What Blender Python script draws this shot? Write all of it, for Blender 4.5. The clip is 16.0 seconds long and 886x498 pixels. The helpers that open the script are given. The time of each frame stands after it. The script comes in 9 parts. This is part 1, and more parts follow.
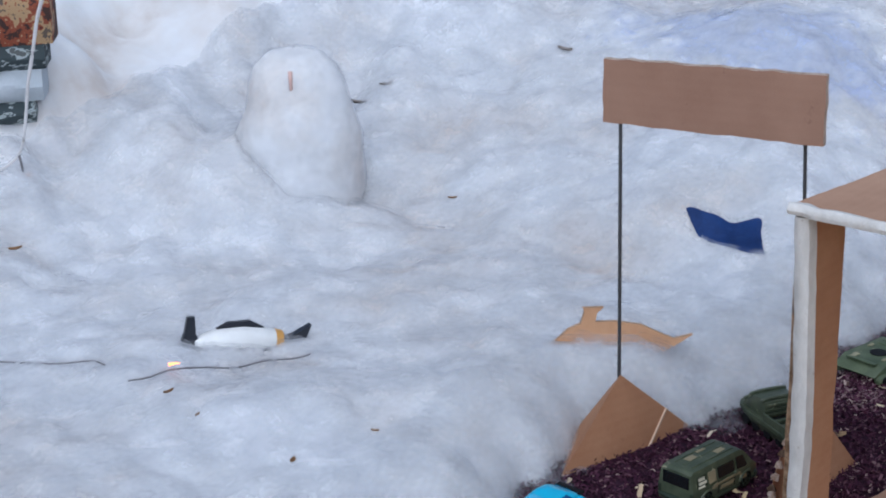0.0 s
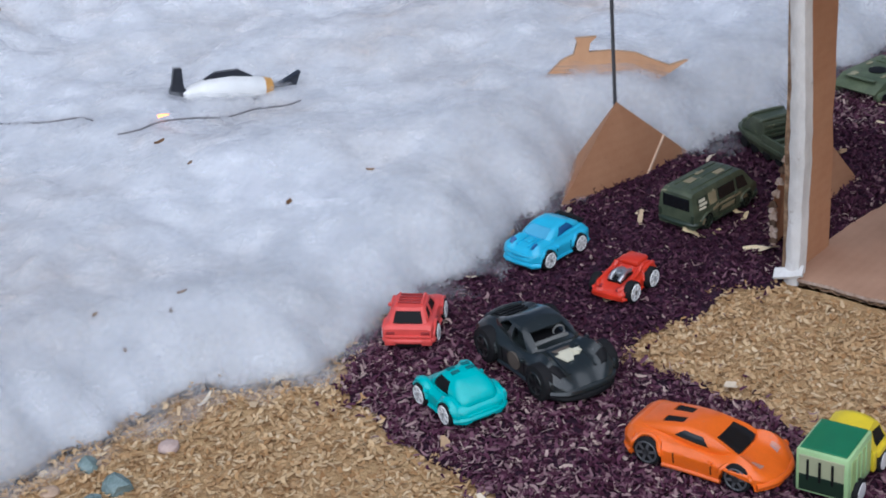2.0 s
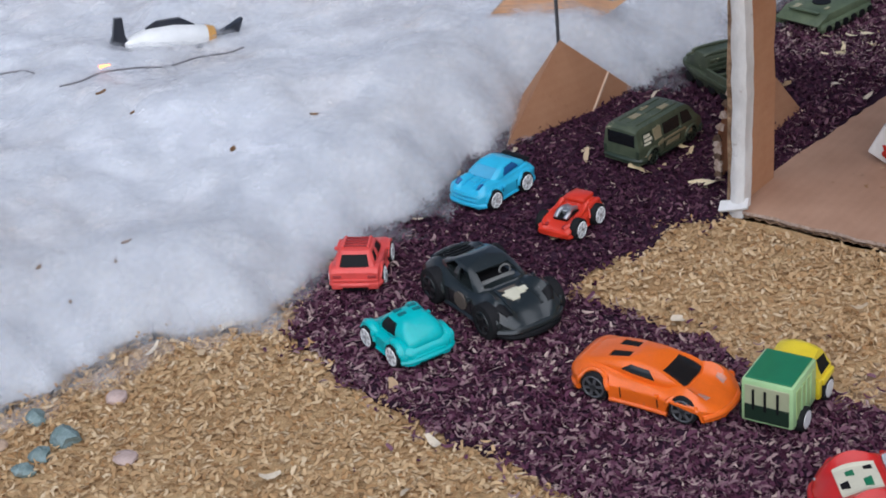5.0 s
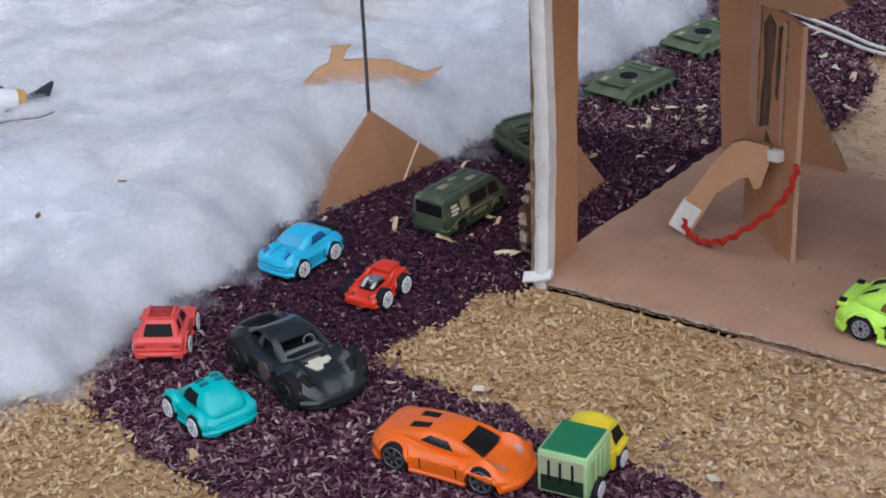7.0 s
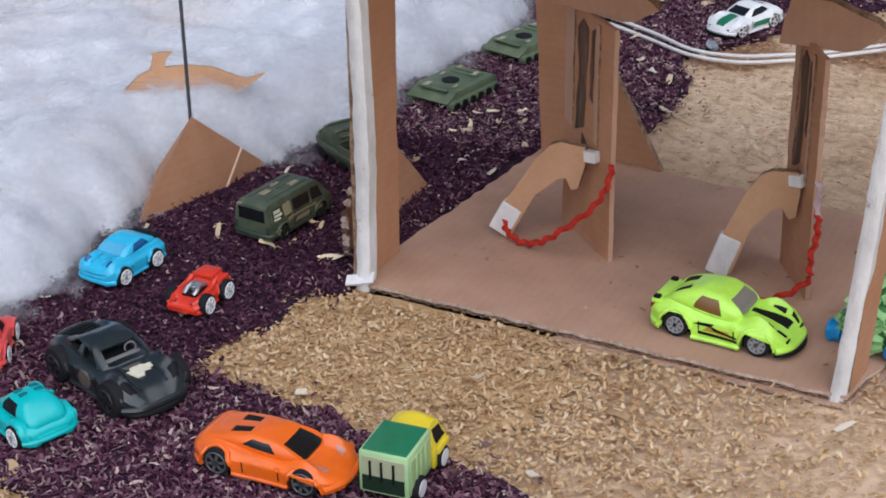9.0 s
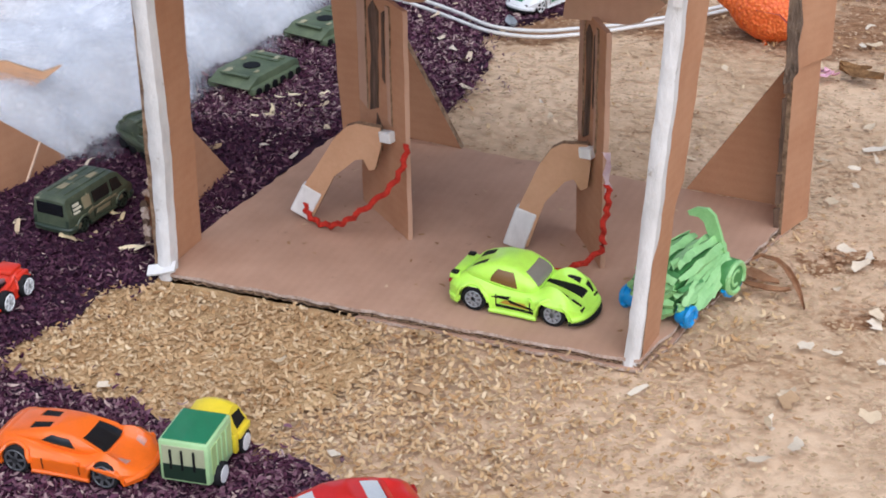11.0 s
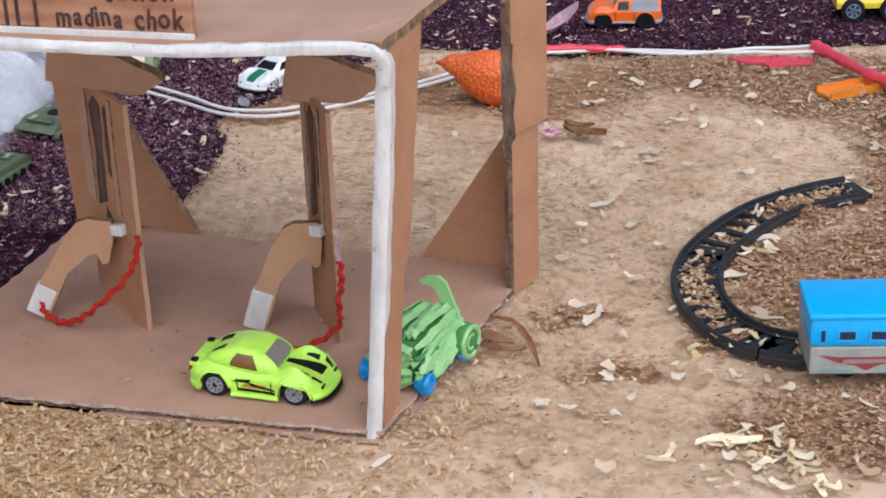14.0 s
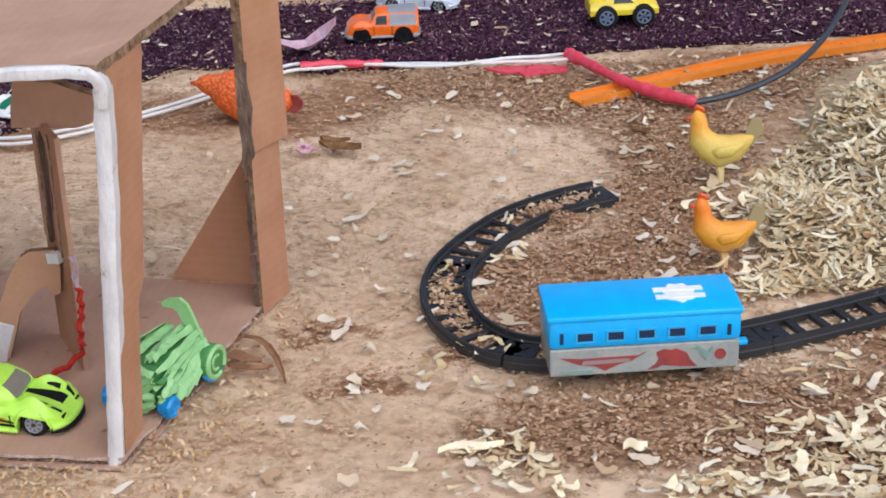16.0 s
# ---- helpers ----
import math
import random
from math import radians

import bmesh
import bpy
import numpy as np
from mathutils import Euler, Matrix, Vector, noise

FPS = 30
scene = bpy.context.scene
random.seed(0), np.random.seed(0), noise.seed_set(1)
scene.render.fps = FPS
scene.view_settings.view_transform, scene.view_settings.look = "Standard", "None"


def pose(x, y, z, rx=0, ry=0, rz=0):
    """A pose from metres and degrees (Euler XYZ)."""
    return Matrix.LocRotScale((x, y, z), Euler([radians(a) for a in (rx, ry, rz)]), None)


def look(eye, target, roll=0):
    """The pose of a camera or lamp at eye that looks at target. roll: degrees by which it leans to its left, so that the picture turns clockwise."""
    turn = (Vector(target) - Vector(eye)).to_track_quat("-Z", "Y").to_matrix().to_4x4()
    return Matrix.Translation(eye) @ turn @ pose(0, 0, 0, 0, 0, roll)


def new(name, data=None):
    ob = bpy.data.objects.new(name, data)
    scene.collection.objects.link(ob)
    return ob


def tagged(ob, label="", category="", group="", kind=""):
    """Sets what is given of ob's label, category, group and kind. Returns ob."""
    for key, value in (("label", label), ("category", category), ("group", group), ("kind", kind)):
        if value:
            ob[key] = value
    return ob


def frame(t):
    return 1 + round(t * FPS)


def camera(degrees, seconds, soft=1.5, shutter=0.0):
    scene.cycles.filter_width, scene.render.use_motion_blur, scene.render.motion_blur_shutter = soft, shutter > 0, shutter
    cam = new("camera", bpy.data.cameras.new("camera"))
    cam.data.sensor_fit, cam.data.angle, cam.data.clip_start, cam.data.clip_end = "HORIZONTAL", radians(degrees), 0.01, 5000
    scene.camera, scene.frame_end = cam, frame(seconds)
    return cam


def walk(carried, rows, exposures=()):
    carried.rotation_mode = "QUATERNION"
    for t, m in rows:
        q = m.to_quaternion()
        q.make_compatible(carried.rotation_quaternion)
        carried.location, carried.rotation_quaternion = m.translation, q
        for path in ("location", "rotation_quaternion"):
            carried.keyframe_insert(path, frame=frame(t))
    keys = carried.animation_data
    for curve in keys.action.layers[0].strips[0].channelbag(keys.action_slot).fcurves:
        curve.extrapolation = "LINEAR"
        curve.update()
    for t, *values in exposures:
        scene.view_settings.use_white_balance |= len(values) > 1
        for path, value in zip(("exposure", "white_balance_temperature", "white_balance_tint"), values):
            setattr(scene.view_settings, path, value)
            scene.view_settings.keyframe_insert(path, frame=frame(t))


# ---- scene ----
# camera and its path
SOFT = 1.8
EXPOSURES = [(0.0, -0.4, 5770, 10), (1.0, -0.26, 5850, 11), (2.5, -0.22, 6010, 12), (5.5, -0.2, 6170, 13), (7.0, -0.24, 6120, 13), (8.7, -0.1, 6180, 14), (11.0, 0.24, 6160, 14), (12.3, 0.14, 6080, 15), (14.0, 0.14, 6160, 15), (16.0, 0.14, 6160, 15)]
cam = camera(28.13, 16.0, soft=SOFT)
PATH = [
    (0, (0.1118, -0.5970, 0.3737), (-0.5008, 0.1239, 0.0499), -1.26),
    (0.5, (0.1109, -0.5961, 0.3652), (-0.4888, 0.1168, 0.0015), -2.41),
    (1, (0.1099, -0.5951, 0.3581), (-0.4895, 0.0972, -0.0437), -3.91),
    (1.5, (0.1105, -0.5932, 0.3528), (-0.4735, 0.0983, -0.0724), -3.77),
    (2, (0.1102, -0.5934, 0.3508), (-0.4751, 0.0879, -0.0888), -4.33),
    (2.5, (0.1097, -0.5931, 0.3493), (-0.4649, 0.0829, -0.1121), -4.90),
    (3, (0.1102, -0.5929, 0.3486), (-0.4711, 0.0791, -0.1101), -5.32),
    (3.2, (0.1106, -0.5923, 0.3463), (-0.4734, 0.0770, -0.1130), -5.58),
    (5.5, (0.1181, -0.5876, 0.3482), (-0.4274, 0.1062, -0.1219), -4.97),
    (6, (0.1207, -0.5856, 0.3505), (-0.4005, 0.1355, -0.1060), -3.48),
    (6.5, (0.1238, -0.5841, 0.3515), (-0.3895, 0.1515, -0.0906), -2.94),
    (7, (0.1271, -0.5835, 0.3529), (-0.3661, 0.1648, -0.0906), -2.35),
    (7.5, (0.1330, -0.5861, 0.3537), (-0.3410, 0.1778, -0.0842), -1.90),
    (8, (0.1330, -0.5855, 0.3561), (-0.3135, 0.1950, -0.0814), -0.41),
    (8.5, (0.1354, -0.5861, 0.3563), (-0.2984, 0.2005, -0.0831), -0.52),
    (8.7, (0.1355, -0.5855, 0.3535), (-0.2911, 0.2045, -0.0870), -0.61),
    (10.8, (0.1560, -0.5827, 0.3581), (-0.1900, 0.2383, -0.0962), -1.30),
    (11, (0.1564, -0.5824, 0.3577), (-0.1770, 0.2439, -0.0963), -0.92),
    (11.5, (0.1639, -0.5818, 0.3645), (-0.1475, 0.2600, -0.0764), -0.76),
    (12, (0.1663, -0.5829, 0.3672), (-0.1240, 0.2807, -0.0451), -0.85),
    (12.5, (0.1675, -0.5820, 0.3678), (-0.0888, 0.2970, -0.0345), -0.92),
    (13, (0.1696, -0.5820, 0.3660), (-0.0762, 0.2944, -0.0479), -1.33),
    (13.5, (0.1708, -0.5813, 0.3664), (-0.0580, 0.2944, -0.0589), -1.68),
    (14, (0.1765, -0.5831, 0.3673), (-0.0420, 0.2955, -0.0573), -2.04),
    (14.5, (0.1807, -0.5818, 0.3684), (-0.0141, 0.3052, -0.0502), -1.57),
    (15, (0.1894, -0.5810, 0.3672), (0.0169, 0.3089, -0.0551), -1.54),
    (15.5, (0.1984, -0.5793, 0.3654), (0.0547, 0.3155, -0.0574), -1.47),
    (16, (0.2098, -0.5780, 0.3662), (0.0907, 0.3220, -0.0532), -1.91),
]
walk(cam, [(t, look(e, g, r)) for t, e, g, r in PATH], exposures=EXPOSURES)

# overcast daylight
world = bpy.data.worlds.new("sky")
scene.world = world
world.use_nodes = True
wn, wl = world.node_tree.nodes, world.node_tree.links
sky = wn.new("ShaderNodeTexSky")
sky.sky_type = 'NISHITA'
sky.sun_disc = False
sky.sun_elevation, sky.sun_rotation = radians(51), radians(143)
wl.new(sky.outputs["Color"], wn["Background"].inputs["Color"])
wn["Background"].inputs["Strength"].default_value = 0.085
sun = new("sun", bpy.data.lights.new("sun", 'SUN'))
sun.data.energy, sun.data.angle, sun.data.color = 3.3, radians(100), (0.97, 0.985, 1.0)
sun.matrix_world = look((0.64, -0.84, 1.32), (0, 0, 0))

# ---- materials ----
def graph(name):
    m = bpy.data.materials.new(name)
    m.use_nodes = True
    return m, m.node_tree.nodes, m.node_tree.links


def rgba(c):
    return (c[0], c[1], c[2], 1.0)


def ramp(nodes, stops):
    r = nodes.new("ShaderNodeValToRGB")
    e = r.color_ramp.elements
    e[0].position, e[0].color = stops[0][0], rgba(stops[0][1])
    e[1].position, e[1].color = stops[-1][0], rgba(stops[-1][1])
    for p, c in stops[1:-1]:
        k = e.new(p)
        k.color = rgba(c)
    return r


def noise_tex(nodes, links, coord, scale, detail=4, rough=0.6, stretch=None):
    t = nodes.new("ShaderNodeTexNoise")
    t.inputs["Scale"].default_value, t.inputs["Detail"].default_value, t.inputs["Roughness"].default_value = scale, detail, rough
    if stretch:
        mp = nodes.new("ShaderNodeMapping")
        mp.inputs["Scale"].default_value = stretch
        links.new(coord, mp.inputs["Vector"])
        coord = mp.outputs["Vector"]
    links.new(coord, t.inputs["Vector"])
    return t


def surface(name, a, b, big=60, fine=900, rough=0.6, metal=0.0, bump=0.15, height=0.0004, stretch=None, wear=None, coat=0.0):
    """Two colours mixed by a broad and a fine noise, with fine relief; wear: a third colour in scattered scuffs."""
    m, n, l = graph(name)
    p = n["Principled BSDF"]
    co = n.new("ShaderNodeTexCoord").outputs["Object"]
    t1 = noise_tex(n, l, co, big, 3, 0.6, stretch)
    t2 = noise_tex(n, l, co, fine, 4, 0.7, stretch)
    add = n.new("ShaderNodeMath")
    add.operation = 'MULTIPLY_ADD'
    l.new(t2.outputs["Fac"], add.inputs[0])
    add.inputs[1].default_value = 0.5
    l.new(t1.outputs["Fac"], add.inputs[2])
    r = ramp(n, [(0.5, a), (1.0, b)])
    l.new(add.outputs[0], r.inputs["Fac"])
    col = r.outputs["Color"]
    if wear:
        t3 = noise_tex(n, l, co, big * 2.3, 6, 0.75)
        wr = ramp(n, [(0.62, (0, 0, 0)), (0.68, (1, 1, 1))])
        l.new(t3.outputs["Fac"], wr.inputs["Fac"])
        mx = n.new("ShaderNodeMix")
        mx.data_type = 'RGBA'
        l.new(wr.outputs["Color"], mx.inputs["Factor"])
        l.new(col, mx.inputs["A"])
        mx.inputs["B"].default_value = rgba(wear)
        col = mx.outputs["Result"]
    l.new(col, p.inputs["Base Color"])
    p.inputs["Roughness"].default_value, p.inputs["Metallic"].default_value = rough, metal
    p.inputs["Specular IOR Level"].default_value = 0.5 if rough < 0.55 else 0.15
    p.inputs["Coat Weight"].default_value = coat
    bp = n.new("ShaderNodeBump")
    bp.inputs["Strength"].default_value, bp.inputs["Distance"].default_value = bump, height
    l.new(t2.outputs["Fac"], bp.inputs["Height"])
    l.new(bp.outputs["Normal"], p.inputs["Normal"])
    return m


def flake_material(name, stops, rough=0.85):
    """Loose flakes, each of its own tone."""
    m, n, l = graph(name)
    p = n["Principled BSDF"]
    g = n.new("ShaderNodeNewGeometry")
    r = ramp(n, stops)
    l.new(g.outputs["Random Per Island"], r.inputs["Fac"])
    co = n.new("ShaderNodeTexCoord").outputs["Object"]
    t = noise_tex(n, l, co, 700, 3, 0.6)
    mx = n.new("ShaderNodeMix")
    mx.data_type, mx.blend_type = 'RGBA', 'MULTIPLY'
    mx.inputs["Factor"].default_value = 0.35
    l.new(r.outputs["Color"], mx.inputs["A"])
    l.new(t.outputs["Fac"], mx.inputs["B"])
    l.new(mx.outputs["Result"], p.inputs["Base Color"])
    p.inputs["Roughness"].default_value = rough
    p.inputs["Specular IOR Level"].default_value = 0.12
    return m


def cardboard(name, a, b, pitch=0.0045, axis=0, ribs=0.05):
    """Corrugated cardboard: faint ribs under the liner, fibres and scuffs."""
    m, n, l = graph(name)
    p = n["Principled BSDF"]
    co = n.new("ShaderNodeTexCoord").outputs["Object"]
    w = n.new("ShaderNodeTexWave")
    w.bands_direction = 'XYZ'[axis]
    w.inputs["Scale"].default_value = 0.314 / pitch
    w.inputs["Distortion"].default_value = 0.6
    l.new(co, w.inputs["Vector"])
    t1 = noise_tex(n, l, co, 35, 4, 0.6)
    t2 = noise_tex(n, l, co, 1200, 4, 0.7)
    s = n.new("ShaderNodeMath")
    s.operation = 'MULTIPLY_ADD'
    l.new(t2.outputs["Fac"], s.inputs[0])
    s.inputs[1].default_value = 0.35
    l.new(t1.outputs["Fac"], s.inputs[2])
    s2 = n.new("ShaderNodeMath")
    s2.operation = 'MULTIPLY_ADD'
    l.new(w.outputs["Fac"], s2.inputs[0])
    s2.inputs[1].default_value = ribs
    l.new(s.outputs[0], s2.inputs[2])
    r = ramp(n, [(0.45, a), (0.95, b)])
    l.new(s2.outputs[0], r.inputs["Fac"])
    t3 = noise_tex(n, l, co, 90, 6, 0.7)
    wr = ramp(n, [(0.66, (0, 0, 0)), (0.72, (0.6, 0.6, 0.6))])
    l.new(t3.outputs["Fac"], wr.inputs["Fac"])
    mx = n.new("ShaderNodeMix")
    mx.data_type = 'RGBA'
    l.new(wr.outputs["Color"], mx.inputs["Factor"])
    l.new(r.outputs["Color"], mx.inputs["A"])
    mx.inputs["B"].default_value = rgba([0.62 * c for c in a])
    l.new(mx.outputs["Result"], p.inputs["Base Color"])
    p.inputs["Roughness"].default_value = 0.85
    p.inputs["Specular IOR Level"].default_value = 0.15
    bp = n.new("ShaderNodeBump")
    bp.inputs["Strength"].default_value, bp.inputs["Distance"].default_value = 0.25, 0.0004
    l.new(s2.outputs[0], bp.inputs["Height"])
    l.new(bp.outputs["Normal"], p.inputs["Normal"])
    return m


def paint(name, c, rough=0.35, metal=0.0, coat=0.3, wear=None):
    """Moulded plastic or enamel with slight unevenness, dust and scuffs."""
    dark = [0.82 * v for v in c]
    return surface(name, dark, c, 120, 1500, rough, metal, 0.08, 0.0001, wear=wear, coat=coat)


def cotton_material():
    m, n, l = graph("cotton wool")
    p = n["Principled BSDF"]
    co = n.new("ShaderNodeTexCoord").outputs["Object"]
    t1 = noise_tex(n, l, co, 11, 5, 0.6)
    t2 = noise_tex(n, l, co, 45, 8, 0.75)
    t3 = noise_tex(n, l, co, 420, 6, 0.8)
    # grey-beige patches: dirty tufts, and shade of hollows put into the colour
    r = ramp(n, [(0.33, (0.57, 0.515, 0.48)), (0.43, (0.68, 0.655, 0.64)), (0.55, (0.74, 0.745, 0.757)), (0.65, (0.77, 0.78, 0.805))])
    l.new(t1.outputs["Fac"], r.inputs["Fac"])
    # a blue cloth shows through where the layer is thin
    off = n.new("ShaderNodeVectorMath")
    off.operation = 'SUBTRACT'
    l.new(co, off.inputs[0])
    off.inputs[1].default_value = (-0.49, 0.46, 0.0)
    fit = n.new("ShaderNodeVectorMath")
    fit.operation = 'MULTIPLY'
    l.new(off.outputs[0], fit.inputs[0])
    fit.inputs[1].default_value = (8.0, 14.0, 0.0)
    ln = n.new("ShaderNodeVectorMath")
    ln.operation = 'LENGTH'
    l.new(fit.outputs[0], ln.inputs[0])
    thin = n.new("ShaderNodeMath")
    thin.operation = 'MULTIPLY_ADD'
    l.new(t2.outputs["Fac"], thin.inputs[0])
    thin.inputs[1].default_value = -2.6
    l.new(ln.outputs["Value"], thin.inputs[2])
    tm = ramp(n, [(0.0, (0.5, 0.5, 0.5)), (0.3, (0.0, 0.0, 0.0))])
    shift = n.new("ShaderNodeMath")
    shift.operation = 'ADD'
    l.new(thin.outputs[0], shift.inputs[0])
    shift.inputs[1].default_value = 0.62
    l.new(shift.outputs[0], tm.inputs["Fac"])
    mx = n.new("ShaderNodeMix")
    mx.data_type = 'RGBA'
    l.new(tm.outputs["Color"], mx.inputs["Factor"])
    l.new(r.outputs["Color"], mx.inputs["A"])
    mx.inputs["B"].default_value = (0.2, 0.31, 0.62, 1.0)
    l.new(mx.outputs["Result"], p.inputs["Base Color"])
    p.inputs["Roughness"].default_value = 1.0
    p.inputs["Specular IOR Level"].default_value = 0.0
    p.inputs["Sheen Weight"].default_value = 0.0
    p.inputs["Sheen Roughness"].default_value = 0.8
    p.inputs["Subsurface Weight"].default_value = 0.85
    p.inputs["Subsurface Radius"].default_value = (1.0, 1.0, 1.0)
    p.inputs["Subsurface Scale"].default_value = 0.022
    b1 = n.new("ShaderNodeBump")
    b1.inputs["Strength"].default_value, b1.inputs["Distance"].default_value = 0.03, 0.004
    l.new(t2.outputs["Fac"], b1.inputs["Height"])
    b2 = n.new("ShaderNodeBump")
    b2.inputs["Strength"].default_value, b2.inputs["Distance"].default_value = 0.03, 0.0006
    l.new(t3.outputs["Fac"], b2.inputs["Height"])
    l.new(b1.outputs["Normal"], b2.inputs["Normal"])
    l.new(b2.outputs["Normal"], p.inputs["Normal"])
    return m


# patches of brown earth: centre and half widths
EARTH = [(-0.065, 0.4, 0.075, 0.05), (0.0, 0.4, 0.055, 0.05), (0.04, 0.445, 0.06, 0.034), (0.1, 0.45, 0.08, 0.036), (0.17, 0.43, 0.07, 0.055), (0.222, 0.37, 0.05, 0.085), (0.215, 0.28, 0.036, 0.07), (0.21, 0.21, 0.045, 0.05),
         (0.16, 0.185, 0.036, 0.036), (0.28, 0.48, 0.12, 0.06), (0.088, 0.074, 0.022, 0.012), (0.062, 0.12, 0.022, 0.01), (0.13, 0.1, 0.02, 0.012), (-0.16, 0.36, 0.03, 0.04), (0.33, 0.12, 0.05, 0.03), (0.17, 0.145, 0.045, 0.03), (0.25, 0.048, 0.05, 0.017), (0.19, 0.058, 0.05, 0.008), (0.3, 0.03, 0.05, 0.022), (0.27, 0.055, 0.11, 0.05), (0.19, 0.035, 0.06, 0.028), (0.2, 0.19, 0.06, 0.05)]


def ground_material():
    """Packed sandy soil with damp brown patches and fine grit."""
    m, n, l = graph("sandy soil")
    p = n["Principled BSDF"]
    co = n.new("ShaderNodeTexCoord").outputs["Object"]
    t1 = noise_tex(n, l, co, 9, 6, 0.62)
    t2 = noise_tex(n, l, co, 160, 8, 0.75)
    t3 = noise_tex(n, l, co, 900, 4, 0.8)
    r = ramp(n, [(0.34, (0.37, 0.22, 0.12)), (0.43, (0.56, 0.385, 0.24)), (0.57, (0.71, 0.515, 0.34))])
    s = n.new("ShaderNodeMath")
    s.operation = 'MULTIPLY_ADD'
    l.new(t2.outputs["Fac"], s.inputs[0])
    s.inputs[1].default_value = 0.35
    l.new(t1.outputs["Fac"], s.inputs[2])
    o = n.new("ShaderNodeMath")
    o.operation = 'SUBTRACT'
    l.new(s.outputs[0], o.inputs[0])
    o.inputs[1].default_value = 0.17
    l.new(o.outputs[0], r.inputs["Fac"])
    # damp brown earth where the sand is worn away
    warp = n.new("ShaderNodeVectorMath")
    warp.operation = 'MULTIPLY_ADD'
    tw = noise_tex(n, l, co, 26, 7, 0.68)
    l.new(tw.outputs["Color"], warp.inputs[0])
    warp.inputs[1].default_value = (0.09, 0.09, 0.0)
    l.new(co, warp.inputs[2])
    last = None
    for x, y, rx, ry in EARTH:
        a = n.new("ShaderNodeVectorMath")
        a.operation = 'SUBTRACT'
        l.new(warp.outputs[0], a.inputs[0])
        a.inputs[1].default_value = (x + 0.045, y + 0.045, 0)
        b = n.new("ShaderNodeVectorMath")
        b.operation = 'MULTIPLY'
        l.new(a.outputs[0], b.inputs[0])
        b.inputs[1].default_value = (1 / rx, 1 / ry, 0)
        c = n.new("ShaderNodeVectorMath")
        c.operation = 'LENGTH'
        l.new(b.outputs[0], c.inputs[0])
        if last is None:
            last = c.outputs["Value"]
        else:
            mn = n.new("ShaderNodeMath")
            mn.operation = 'MINIMUM'
            l.new(last, mn.inputs[0])
            l.new(c.outputs["Value"], mn.inputs[1])
            last = mn.outputs[0]
    er = ramp(n, [(0.62, (1, 1, 1)), (1.06, (0, 0, 0))])
    l.new(last, er.inputs["Fac"])
    ec = ramp(n, [(0.3, (0.19, 0.092, 0.044)), (0.5, (0.33, 0.18, 0.095)), (0.68, (0.49, 0.31, 0.185))])
    l.new(t2.outputs["Fac"], ec.inputs["Fac"])
    em = n.new("ShaderNodeMix")
    em.data_type = 'RGBA'
    l.new(er.outputs["Color"], em.inputs["Factor"])
    l.new(r.outputs["Color"], em.inputs["A"])
    l.new(ec.outputs["Color"], em.inputs["B"])
    l.new(em.outputs["Result"], p.inputs["Base Color"])
    p.inputs["Roughness"].default_value = 0.95
    p.inputs["Specular IOR Level"].default_value = 0.1
    b1 = n.new("ShaderNodeBump")
    b1.inputs["Strength"].default_value, b1.inputs["Distance"].default_value = 0.26, 0.003
    l.new(t2.outputs["Fac"], b1.inputs["Height"])
    b2 = n.new("ShaderNodeBump")
    b2.inputs["Strength"].default_value, b2.inputs["Distance"].default_value = 0.4, 0.0008
    l.new(t3.outputs["Fac"], b2.inputs["Height"])
    l.new(b1.outputs["Normal"], b2.inputs["Normal"])
    l.new(b2.outputs["Normal"], p.inputs["Normal"])
    return m


def fuzz_material(cover, seed, peak=0.6):
    """Loose outer fibres of the cotton: white wisps with gaps between."""
    m, n, l = graph("cotton fuzz")
    out = n["Material Output"]
    d = n.new("ShaderNodeBsdfDiffuse")
    d.inputs["Color"].default_value = (0.755, 0.765, 0.79, 1)
    tr = n.new("ShaderNodeBsdfTranslucent")
    tr.inputs["Color"].default_value = (0.755, 0.765, 0.79, 1)
    both_ways = n.new("ShaderNodeMixShader")
    both_ways.inputs["Fac"].default_value = 0.4
    l.new(d.outputs["BSDF"], both_ways.inputs[1])
    l.new(tr.outputs["BSDF"], both_ways.inputs[2])
    t = n.new("ShaderNodeBsdfTransparent")
    mx = n.new("ShaderNodeMixShader")
    co = n.new("ShaderNodeTexCoord").outputs["Object"]
    mp = n.new("ShaderNodeMapping")
    mp.inputs["Location"].default_value = (seed * 3.7, seed * 1.3, 0)
    l.new(co, mp.inputs["Vector"])
    a = noise_tex(n, l, mp.outputs["Vector"], 60, 3, 0.5)
    b = noise_tex(n, l, mp.outputs["Vector"], 420, 3, 0.6, (1, 0.45, 1))
    s = n.new("ShaderNodeMath")
    s.operation = 'MULTIPLY_ADD'
    l.new(b.outputs["Fac"], s.inputs[0])
    s.inputs[1].default_value = 0.22
    l.new(a.outputs["Fac"], s.inputs[2])
    r = ramp(n, [(0.66 - cover, (0, 0, 0)), (1.0 - cover, (peak, peak, peak))])
    l.new(s.outputs[0], r.inputs["Fac"])
    l.new(r.outputs["Color"], mx.inputs["Fac"])
    l.new(t.outputs["BSDF"], mx.inputs[1])
    l.new(both_ways.outputs["Shader"], mx.inputs[2])
    l.new(mx.outputs["Shader"], out.inputs["Surface"])
    return m


